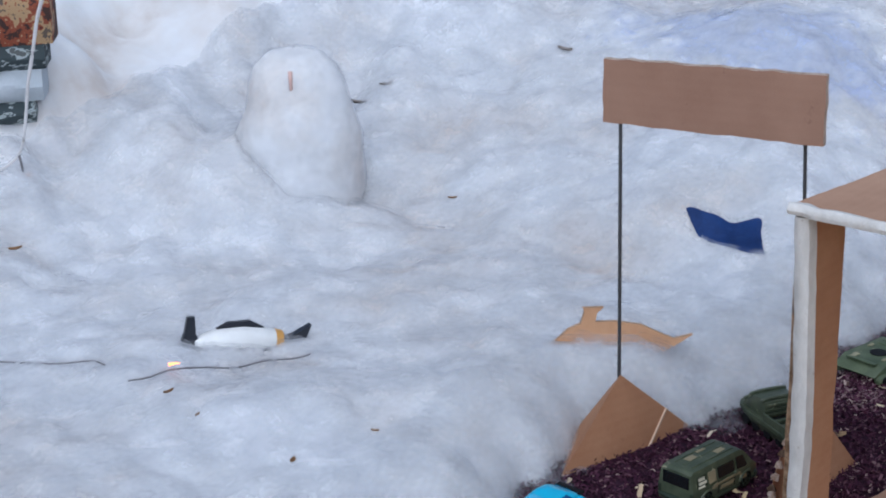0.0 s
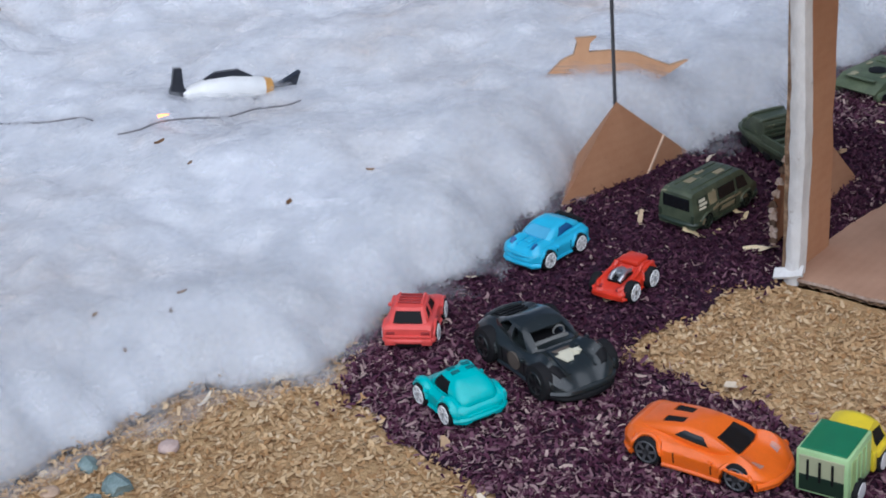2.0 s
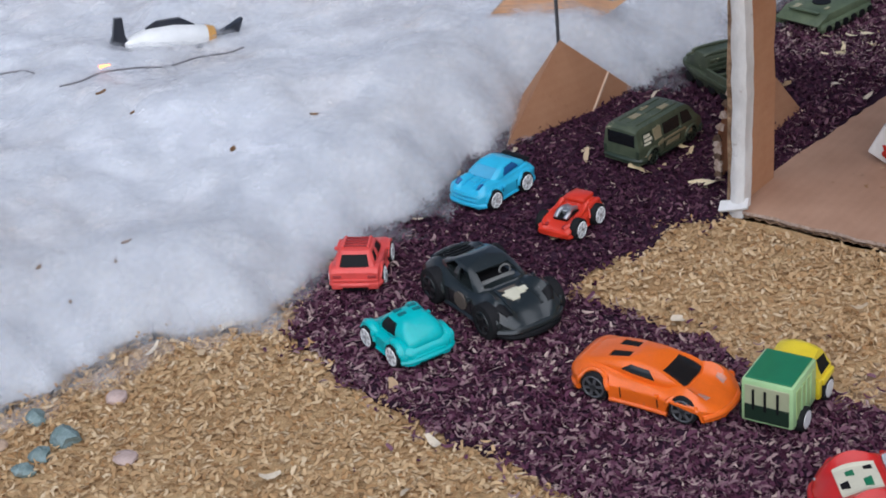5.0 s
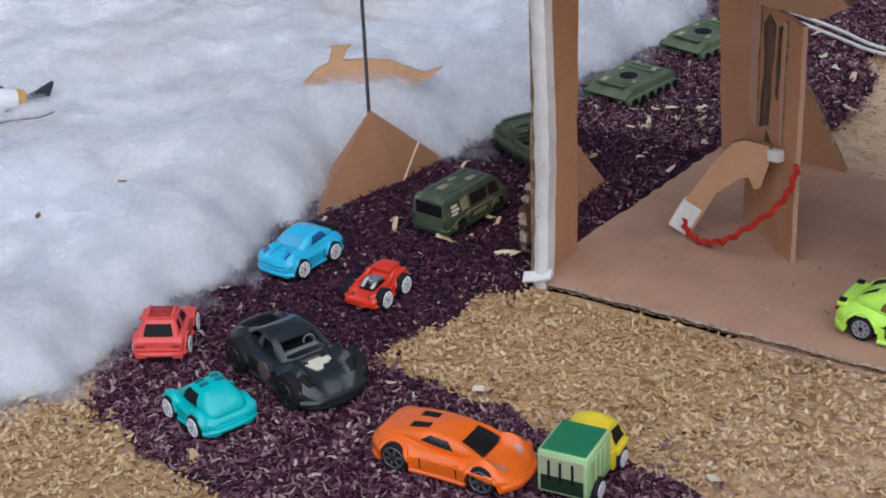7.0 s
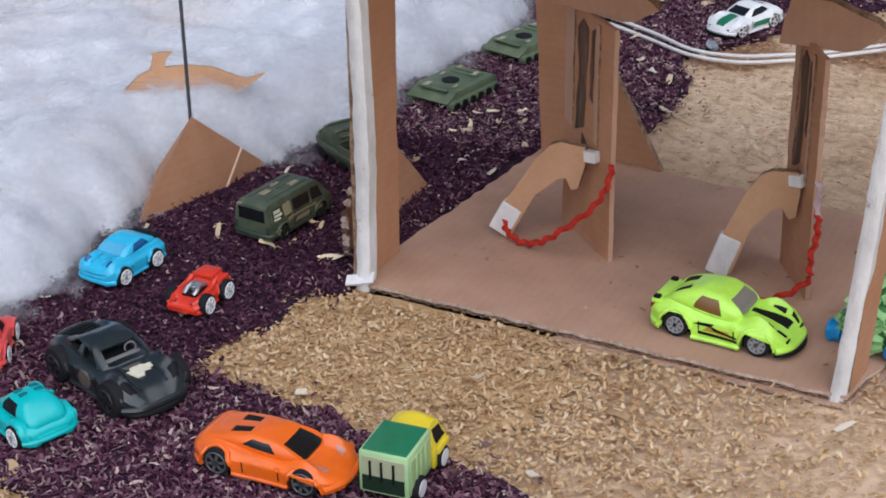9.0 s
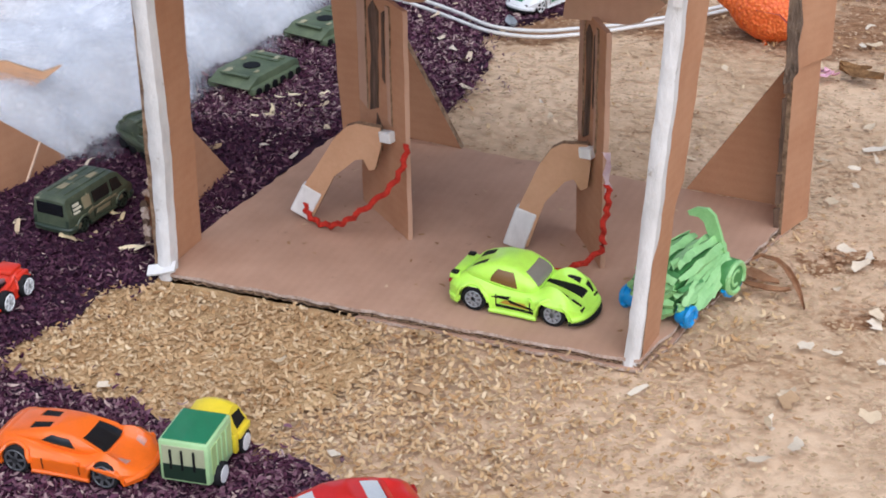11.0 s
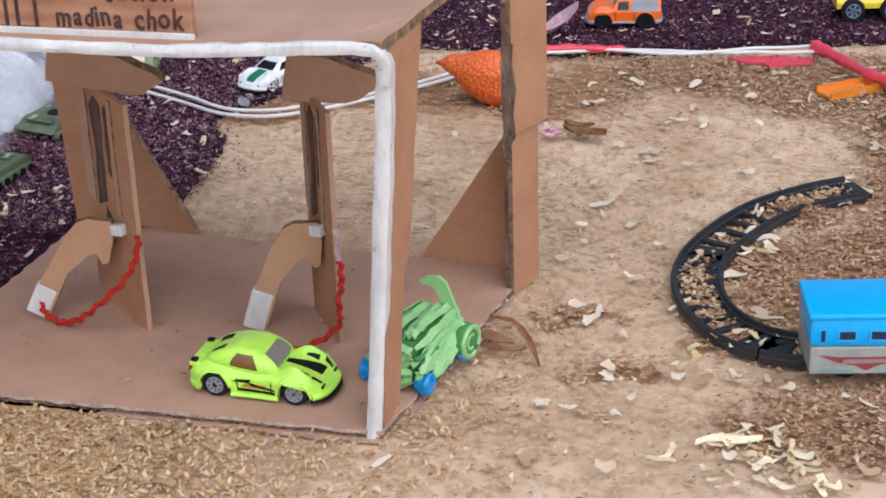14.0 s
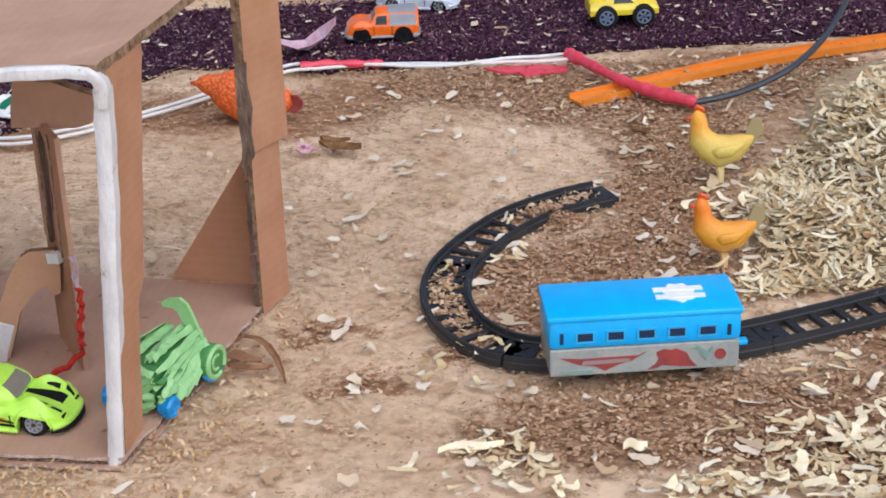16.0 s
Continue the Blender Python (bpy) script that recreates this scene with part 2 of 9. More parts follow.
SOIL = ground_material()
COTTON = cotton_material()
SAWDUST = flake_material("tan sawdust", [(0.0, (0.43, 0.235, 0.1)), (0.25, (0.58, 0.36, 0.175)), (0.8, (0.73, 0.51, 0.285)), (1.0, (0.83, 0.64, 0.41))])
DYED = flake_material("purple dyed sawdust", [(0.0, (0.045, 0.011, 0.024)), (0.42, (0.12, 0.04, 0.072)), (0.75, (0.235, 0.118, 0.15)), (0.93, (0.4, 0.27, 0.26)), (1.0, (0.62, 0.47, 0.4))])
DYED_BED = surface("purple dyed sawdust bed", (0.013, 0.005, 0.011), (0.06, 0.026, 0.048), 60, 700, 0.95, bump=0.8, height=0.0015)
SHAVING = flake_material("pale wood shavings", [(0.0, (0.48, 0.3, 0.13)), (0.3, (0.74, 0.56, 0.29)), (0.8, (0.86, 0.72, 0.43)), (1.0, (0.92, 0.84, 0.62))])
PALE_SHAVING = flake_material("loose pale shavings", [(0.0, (0.48, 0.3, 0.14)), (0.18, (0.7, 0.52, 0.285)), (0.6, (0.84, 0.69, 0.42)), (1.0, (0.92, 0.83, 0.61))])
CHIP = flake_material("scattered chips", [(0.0, (0.45, 0.28, 0.15)), (0.25, (0.68, 0.52, 0.34)), (1.0, (0.87, 0.76, 0.6))])
CARD = cardboard("brown cardboard", (0.4, 0.235, 0.155), (0.51, 0.315, 0.215))
# more orange than CARD: bounced light in shade is put into the colour
CARD_V = cardboard("upright-fluted brown cardboard, warmed for shade", (0.38, 0.18, 0.095), (0.49, 0.265, 0.15), axis=2)
CARD_SIGN = cardboard("striped brown sign cardboard", (0.27, 0.115, 0.06), (0.47, 0.25, 0.15), pitch=0.0062, axis=2, ribs=0.22)
CARD_GREY = cardboard("dull grey-brown cardboard", (0.29, 0.165, 0.115), (0.375, 0.225, 0.16), axis=2)
DYED_FINE = flake_material("fine purple dyed sawdust", [(0.0, (0.036, 0.009, 0.023)), (0.6, (0.078, 0.026, 0.05)), (0.93, (0.145, 0.064, 0.088)), (0.985, (0.34, 0.22, 0.21)), (1.0, (0.6, 0.45, 0.38))])
PALE_EDGE = surface("pale torn cardboard edge", (0.3, 0.19, 0.13), (0.62, 0.5, 0.42), 300, 1200, 0.95, bump=0.6)
TAN_BED = surface("tan sawdust bed", (0.38, 0.22, 0.1), (0.63, 0.43, 0.22), 50, 800, 0.95, bump=0.8, height=0.0015)
GRIT = flake_material("soil crumbs", [(0.0, (0.52, 0.35, 0.2)), (0.3, (0.6, 0.42, 0.25)), (1.0, (0.72, 0.525, 0.335))])
CLOD = flake_material("brown earth crumbs", [(0.0, (0.26, 0.13, 0.062)), (0.5, (0.47, 0.275, 0.15)), (0.9, (0.6, 0.395, 0.24)), (1.0, (0.7, 0.51, 0.34))])
CARD_EDGE = surface("raw corrugated edge", (0.1, 0.055, 0.03), (0.44, 0.29, 0.18), 260, 900, 0.95, bump=0.9, height=0.001)
CARD_DARK = surface("torn cardboard inside", (0.045, 0.028, 0.02), (0.2, 0.125, 0.085), 180, 900, 0.95, bump=0.7, height=0.001, stretch=(1, 1, 0.2))
JOINT_GREY = surface("crumpled grey-brown wrap", (0.05, 0.035, 0.026), (0.28, 0.2, 0.145), 160, 420, 0.6, bump=1.0, height=0.003, stretch=(1, 1, 0.3))
CARD_NOZZLE = surface("nozzle cardboard", (0.4, 0.22, 0.12), (0.5, 0.29, 0.17), 40, 600, 0.85, bump=0.2, height=0.0003)
TAPE = surface("creased white masking tape", (0.5, 0.48, 0.45), (0.76, 0.74, 0.71), 45, 220, 0.7, bump=0.6, height=0.0018, stretch=(1, 1, 0.5), wear=(0.4, 0.35, 0.3))
INK = surface("dark marker ink", (0.035, 0.018, 0.018), (0.13, 0.07, 0.055), 200, 900, 0.8)
# ---- building helpers ----
def mesh_of(bm, name, material, smooth=False):
    me = bpy.data.meshes.new(name)
    bm.normal_update()
    bm.to_mesh(me)
    bm.free()
    for m in (material if isinstance(material, (list, tuple)) else [material]):
        me.materials.append(m)
    if smooth:
        for poly in me.polygons:
            poly.use_smooth = True
        me.set_sharp_from_angle(angle=radians(38))
    return me


def part(name, bm, material, parent, label="", smooth=False):
    ob = new(name, mesh_of(bm, name, material, smooth))
    ob.parent = parent
    if label:
        ob["label"] = label
    return ob


def thing(name, m, label, category, group="", kind=""):
    """An Empty at the base of a thing, which carries its parts."""
    ob = new(name)
    ob.empty_display_size = 0.01
    ob.matrix_world = m
    return tagged(ob, label, category, group, kind)


def single(name, bm, material, label, category, m=None, group="", kind="", smooth=False):
    ob = new(name, mesh_of(bm, name, material, smooth))
    if m is not None:
        ob.matrix_world = m
    return tagged(ob, label, category, group, kind)


def box(bm, lo, hi, bevel=0.0, m=None):
    """A bevelled block from corner to corner."""
    r = bmesh.ops.create_cube(bm, size=1.0)
    vs = r["verts"]
    for v in vs:
        v.co = Vector([lo[i] + (v.co[i] + 0.5) * (hi[i] - lo[i]) for i in range(3)])
    if bevel:
        es = list({e for v in vs for e in v.link_edges})
        b = bmesh.ops.bevel(bm, geom=es, offset=bevel, segments=2, affect='EDGES', profile=0.5)
        vs = list({v for f in b["faces"] for v in f.verts} | {v for v in vs if v.is_valid})
    if m is not None:
        bmesh.ops.transform(bm, matrix=m, verts=vs)
    return vs


def slab(bm, outline, z0, z1, jag=0.0, seed=0, m=None):
    """A flat sheet with an outline (x, y) and a thickness; jag: roughly cut edges."""
    rnd = random.Random(seed)
    pts = []
    for i, (x, y) in enumerate(outline):
        x2, y2 = outline[(i + 1) % len(outline)]
        k = max(1, int(math.hypot(x2 - x, y2 - y) / 0.006)) if jag else 1
        for j in range(k):
            f = j / k
            pts.append((x + (x2 - x) * f + (rnd.uniform(-jag, jag) if j else 0), y + (y2 - y) * f + (rnd.uniform(-jag, jag) if j else 0)))
    lo = [bm.verts.new((x, y, z0)) for x, y in pts]
    hi = [bm.verts.new((x, y, z1)) for x, y in pts]
    faces = [bm.faces.new(lo[::-1]), bm.faces.new(hi)]
    for i in range(len(pts)):
        j = (i + 1) % len(pts)
        f = bm.faces.new((lo[i], lo[j], hi[j], hi[i]))
        f.material_index = 1
    bmesh.ops.triangulate(bm, faces=faces)
    if m is not None:
        bmesh.ops.transform(bm, matrix=m, verts=lo + hi)
    return lo + hi


def tube(bm, pts, r, sides=8, twist=0.0, wob=0.0):
    """A round cord along points, smoothed."""
    path = []
    P = [Vector(p) for p in pts]
    for i in range(len(P) - 1):
        p0, p1, p2, p3 = P[max(i - 1, 0)], P[i], P[i + 1], P[min(i + 2, len(P) - 1)]
        for k in range(6):
            t = k / 6
            path.append(0.5 * ((2 * p1) + (p2 - p0) * t + (2 * p0 - 5 * p1 + 4 * p2 - p3) * t * t + (3 * p1 - p0 - 3 * p2 + p3) * t ** 3))
    path.append(P[-1])
    rings = []
    for i, c in enumerate(path):
        d = (path[min(i + 1, len(path) - 1)] - path[max(i - 1, 0)]).normalized()
        u = d.cross(Vector((0.13, 0.2, 1))).normalized()
        v = d.cross(u)
        c = c + u * (wob * math.sin(i * 1.7)) + v * (wob * math.cos(i * 1.7))
        rr = r(i / (len(path) - 1)) if callable(r) else r
        rings.append([bm.verts.new(c + (u * math.cos(a) + v * math.sin(a)) * rr) for a in [math.tau * k / sides + twist * i for k in range(sides)]])
    for a, b in zip(rings, rings[1:]):
        for k in range(sides):
            bm.faces.new((a[k], a[(k + 1) % sides], b[(k + 1) % sides], b[k]))
    bm.faces.new(rings[0][::-1])
    bm.faces.new(rings[-1])


def disc(bm, c, r, depth, axis='Y', sides=20, bevel=0.0):
    """A short cylinder round an axis."""
    rot = {'X': Matrix.Rotation(radians(90), 4, 'Y'), 'Y': Matrix.Rotation(radians(90), 4, 'X'), 'Z': Matrix.Identity(4)}[axis]
    res = bmesh.ops.create_cone(bm, cap_ends=True, segments=sides, radius1=r, radius2=r, depth=depth, matrix=Matrix.Translation(c) @ rot)
    if bevel:
        es = [e for e in {e for v in res["verts"] for e in v.link_edges} if len(e.link_faces) == 2 and e.calc_face_angle(0) > 1.0]
        bmesh.ops.bevel(bm, geom=es, offset=bevel, segments=2, affect='EDGES', profile=0.5)


def lerp_table(table, x):
    return float(np.interp(x, [p[0] for p in table], [p[1] for p in table]))


def inside(px, py, poly):
    """Which of the points lie in the polygon."""
    hit = np.zeros(len(px), bool)
    n = len(poly)
    for i in range(n):
        x1, y1 = poly[i]
        x2, y2 = poly[(i + 1) % n]
        if y1 != y2:
            c = (y1 > py) != (y2 > py)
            hit ^= c & (px < (x2 - x1) * (py - y1) / (y2 - y1) + x1)
    return hit


def raw_mesh(name, verts, quads, material, smooth=False):
    me = bpy.data.meshes.new(name)
    me.vertices.add(len(verts))
    me.vertices.foreach_set("co", verts.astype(np.float32).ravel())
    n, k = quads.shape
    me.loops.add(n * k)
    me.loops.foreach_set("vertex_index", quads.astype(np.int32).ravel())
    me.polygons.add(n)
    me.polygons.foreach_set("loop_start", np.arange(0, n * k, k, dtype=np.int32))
    me.update(calc_edges=True)
    me.materials.append(material)
    if smooth:
        me.polygons.foreach_set("use_smooth", np.ones(n, bool))
    return me


def flakes(name, x, y, z, rng, length, width, tilt, curl, material, arch=0.22):
    """Thin bent chips lying at the given places, four rows of points each."""
    n = len(x)
    L = rng.uniform(length[0], length[1], n)
    Wd = rng.uniform(width[0], width[1], n)
    yaw, pit, rol = rng.uniform(0, math.tau, n), rng.normal(0, tilt, n), rng.normal(0, tilt, n)
    cu = rng.normal(0, curl, n)
    cy, sy, cp, sp, cr, sr = np.cos(yaw), np.sin(yaw), np.cos(pit), np.sin(pit), np.cos(rol), np.sin(rol)
    bow = rng.normal(0, arch, n)
    V = np.zeros((n, 8, 3))
    for k, (u, v) in enumerate([(i / 3 - 0.5, w) for i in range(4) for w in (-.5, .5)]):
        taper = rng.uniform(0.25, 0.9, n) if abs(u) > 0.3 else rng.uniform(0.8, 1.1, n)
        a, b = u * L, v * Wd * taper + bow * L * (1 - 4 * u * u)
        c = (4 * u * u) * cu * L * 0.5
        b2, c2 = b * cr - c * sr, b * sr + c * cr
        a3, c3 = a * cp + c2 * sp, -a * sp + c2 * cp
        V[:, k, 0], V[:, k, 1], V[:, k, 2] = x + a3 * cy - b2 * sy, y + a3 * sy + b2 * cy, z + c3
    low = V[:, :, 2].min(axis=1)
    V[:, :, 2] += np.maximum(0, 0.0001 - low)[:, None]
    base = np.arange(n)[:, None] * 8
    q = np.concatenate([base + np.array([[0, 2, 3, 1]]), base + np.array([[2, 4, 5, 3]]), base + np.array([[4, 6, 7, 5]])])
    return raw_mesh(name, V.reshape(-1, 3), q, material)

# ---- ground ----
def ground():
    bm = bmesh.new()
    # dense in the middle, coarse to the horizon
    xs = sorted(set([-60, -20, -6, -2.5] + [round(-1.5 + i * 0.04, 3) for i in range(64)] + [2.5, 6, 20, 60]))
    ys = sorted(set([-60, -20, -6, -2.5] + [round(-1.2 + i * 0.04, 3) for i in range(72)] + [2.5, 6, 20, 60]))
    grid = [[bm.verts.new((x, y, -0.002 + 0.0016 * noise.noise(Vector((x * 14, y * 14, 0))))) for x in xs] for y in ys]
    for j in range(len(ys) - 1):
        for i in range(len(xs) - 1):
            bm.faces.new((grid[j][i], grid[j][i + 1], grid[j + 1][i + 1], grid[j + 1][i]))
    return single("ground", bm, SOIL, "packed sandy soil strewn with tan sawdust", "ground", kind="structure", smooth=True)


ground()

ROAD_IN = [(0.02, -0.2), (-0.05, -0.135), (-0.088, -0.11), (-0.115, -0.108), (-0.15, -0.104), (-0.178, -0.097), (-0.216, -0.094), (-0.232, -0.093), (-0.238, -0.08),
           (-0.236, -0.063), (-0.225, -0.041), (-0.231, -0.025), (-0.211, -0.003), (-0.212, 0.05), (-0.165, 0.167), (-0.165, 0.228), (-0.168, 0.297), (-0.187, 0.329),
           (-0.168, 0.366), (-0.12, 0.45), (-0.098, 0.476), (-0.01, 0.472), (0.06, 0.488), (0.142, 0.51), (0.357, 0.557), (0.7, 0.62)]
ROAD_OUT = [(0.7, 0.74), (0.364, 0.665), (0.135, 0.645), (-0.084, 0.6), (-0.2, 0.585), (-0.38, 0.52), (-0.38, 0.3), (-0.38, 0.1), (-0.36, -0.05), (-0.335, -0.115), (-0.328, -0.15), (-0.308, -0.168), (-0.284, -0.18),
            (-0.255, -0.187), (-0.233, -0.193), (-0.205, -0.195), (-0.181, -0.198), (-0.152, -0.205), (-0.1, -0.23), (-0.03, -0.28)]
ROAD = ROAD_IN + ROAD_OUT


def ragged(poly, seed, step=0.008, jag=0.004):
    rnd = random.Random(seed)
    out = []
    for i, (x, y) in enumerate(poly):
        x2, y2 = poly[(i + 1) % len(poly)]
        k = max(1, int(math.hypot(x2 - x, y2 - y) / step))
        for j in range(k):
            f = j / k
            out.append((x + (x2 - x) * f + rnd.uniform(-jag, jag), y + (y2 - y) * f + rnd.uniform(-jag, jag)))
    return out


def road():
    """A low bed of dyed sawdust, with loose flakes over it."""
    poly = ragged(ROAD, 3)
    bm = bmesh.new()
    vs = [bm.verts.new((x, y, 0.0015)) for x, y in poly]
    f = bm.faces.new(vs)
    ext = bmesh.ops.extrude_face_region(bm, geom=[f])
    for v in ext["geom"]:
        if isinstance(v, bmesh.types.BMVert):
            v.co.z = -0.004
    bmesh.ops.triangulate(bm, faces=bm.faces[:])
    bmesh.ops.recalc_face_normals(bm, faces=bm.faces[:])
    single("road", bm, DYED_BED, "toy road of dark purple dyed sawdust", "road", kind="structure")


road()


def sawdust_bed():
    bm = bmesh.new()
    poly = ragged([(-0.37, -0.31), (-0.37, -0.2), (-0.33, -0.12), (-0.24, -0.06), (-0.22, 0.0), (-0.21, 0.01), (-0.11, 0.01), (-0.1, -0.05), (-0.11, -0.12), (-0.11, -0.2), (-0.14, -0.3)], 12, 0.01, 0.012)
    bm.faces.new([bm.verts.new((x, y, 0.0004)) for x, y in poly])
    bmesh.ops.triangulate(bm, faces=bm.faces[:])
    single("sawdust_bed", bm, TAN_BED, "packed layer of tan sawdust", "sawdust", kind="structure")


sawdust_bed()
RAG = ragged(ROAD, 8, 0.01, 0.006)
# edge of the cotton: y, x
COTTON_EDGE = [(-0.5, -0.43), (-0.35, -0.4), (-0.28, -0.379), (-0.233, -0.37), (-0.204, -0.365), (-0.165, -0.338), (-0.118, -0.34), (-0.078, -0.333), (-0.028, -0.339), (0.002, -0.343), (0.05, -0.352), (0.085, -0.336), (0.1, -0.318),
               (0.133, -0.311), (0.185, -0.3), (0.232, -0.31), (0.294, -0.298), (0.349, -0.301), (0.405, -0.32), (0.6, -0.345), (1.4, -0.36)]


def scatter():
    rng = np.random.default_rng(5)
    ey, ex = [p[0] for p in COTTON_EDGE], [p[1] for p in COTTON_EDGE]

    def pick(n, x0, x1, y0, y1):
        x, y = rng.uniform(x0, x1, n), rng.uniform(y0, y1, n)
        keep = x > np.interp(y, ey, ex) - 0.012
        keep &= ~((x > -0.21) & (x < 0.0 + y * 0.2) & (y > -0.004) & (y < 0.16))
        return x[keep], y[keep]

    # road
    x, y = pick(420000, -0.36, 0.4, -0.3, 0.7)
    k = inside(x, y, RAG)
    stray = inside(x, y, ROAD) & (rng.uniform(0, 1, len(x)) < 0.5)
    x, y = x[k | stray], y[k | stray]
    # bits blown past the border
    off = rng.integers(0, len(x), 16000)
    bx, by = x[off] + rng.normal(0, 0.011, 16000), y[off] + rng.normal(0, 0.011, 16000)
    far = ~inside(bx, by, RAG) & (bx > np.interp(by, ey, ex)) & ~((bx > -0.21) & (bx < 0.0 + by * 0.2) & (by > -0.004) & (by < 0.16))
    x, y = np.concatenate([x, bx[far]]), np.concatenate([y, by[far]])
    z = 0.0016 + rng.exponential(0.0005, len(x))
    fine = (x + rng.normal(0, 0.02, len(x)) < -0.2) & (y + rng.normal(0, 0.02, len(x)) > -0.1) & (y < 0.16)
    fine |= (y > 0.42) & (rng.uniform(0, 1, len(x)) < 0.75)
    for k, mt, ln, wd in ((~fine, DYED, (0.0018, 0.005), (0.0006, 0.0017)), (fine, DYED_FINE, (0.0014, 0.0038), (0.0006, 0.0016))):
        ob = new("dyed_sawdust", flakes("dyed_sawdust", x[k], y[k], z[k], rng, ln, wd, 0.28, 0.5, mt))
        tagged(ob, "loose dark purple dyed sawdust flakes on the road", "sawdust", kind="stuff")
    # tan sawdust: thick on the near side of the station, thinner beyond
    x, y = pick(350000, -0.42, 0.42, -0.36, 0.72)
    u = rng.uniform(0, 1, len(x))
    dens = np.clip(1.08 - (x + 0.18) * 4.4, 0.008, 1.0)
    dens = np.where(y > 0.16, np.minimum(dens, 0.01 + 0.15 * (y > 0.47)), dens)
    lump = np.array([noise.noise(Vector((a * 22, b * 22, 3.0))) for a, b in zip(x[::8], y[::8])]).repeat(8)[:len(x)]
    k = (u < dens + 0.0 * lump) & ~inside(x, y, RAG)
    x, y = x[k], y[k]
    z = 0.0 + rng.exponential(0.0007, len(x))
    ob = new("sawdust", flakes("sawdust", x, y, z, rng, (0.0016, 0.0047), (0.0007, 0.0018), 0.2, 0.4, SAWDUST))
    tagged(ob, "loose tan sawdust flakes over the soil", "sawdust", kind="stuff")
    # crumbs of soil where the sawdust is thin
    x, y = pick(44000, -0.2, 0.45, -0.1, 0.56)
    k = ~inside(x, y, ROAD)
    x, y = x[k], y[k]
    near = np.min([np.hypot((x - a) / c, (y - b) / d) for a, b, c, d in EARTH], axis=0) + rng.normal(0, 0.1, len(x))
    near = np.where(rng.uniform(0, 1, len(x)) < 0.1, 0.5, near)
    for k, mt, lab in ((near > 0.95, GRIT, "crumbs of light sandy soil"), (near < 0.9, CLOD, "crumbs of damp brown earth")):
        ob = new("soil_crumbs", flakes("soil_crumbs", x[k], y[k], rng.exponential(0.00015, k.sum()) - 0.0012, rng, (0.001, 0.0032), (0.0006, 0.0018), 0.06, 0.12, mt, 0.06))
        tagged(ob, lab, "soil", kind="stuff")
    # rough crumbs heaped over the bare earth
    x, y = pick(46000, 0.04, 0.42, -0.04, 0.5)
    near = np.min([np.hypot((x - a) / c, (y - b) / d) for a, b, c, d in EARTH], axis=0) + rng.normal(0, 0.12, len(x))
    k = ~inside(x, y, ROAD) & (near < 0.95) & ((x > 0.11) | (y > 0.15) | (near < 0.5))
    x, y = x[k], y[k]
    ob = new("soil_crumbs", flakes("soil_crumbs", x, y, rng.exponential(0.0004, len(x)) - 0.0006, rng, (0.0012, 0.0038), (0.0008, 0.002), 0.14, 0.2, CLOD, 0.1))
    tagged(ob, "rough loose crumbs of brown earth", "soil", kind="stuff")
    # specks trodden onto the station floor
    x, y = rng.uniform(-0.19, 0.0, 70), rng.uniform(0.012, 0.14, 70)
    ob = new("floor_specks", flakes("floor_specks", x, y, np.full(70, 0.0043), rng, (0.0008, 0.004), (0.0006, 0.0018), 0.06, 0.2, CLOD))
    tagged(ob, "dark specks of dirt on the cardboard floor", "dirt", kind="stuff")
    # larger pale chips
    x, y = pick(1500, -0.36, 0.42, -0.3, 0.7)
    u = rng.uniform(0, 1, len(x))
    k = u < np.where(x > 0.02, 0.1, 0.16)
    x, y = x[k], y[k]
    ob = new("wood_chips", flakes("wood_chips", x, y, np.full(len(x), 0.003), rng, (0.004, 0.012), (0.002, 0.0055), 0.2, 0.3, CHIP, 0.06))
    tagged(ob, "pale wood chips scattered on the ground", "wood chips", kind="stuff")


scatter()


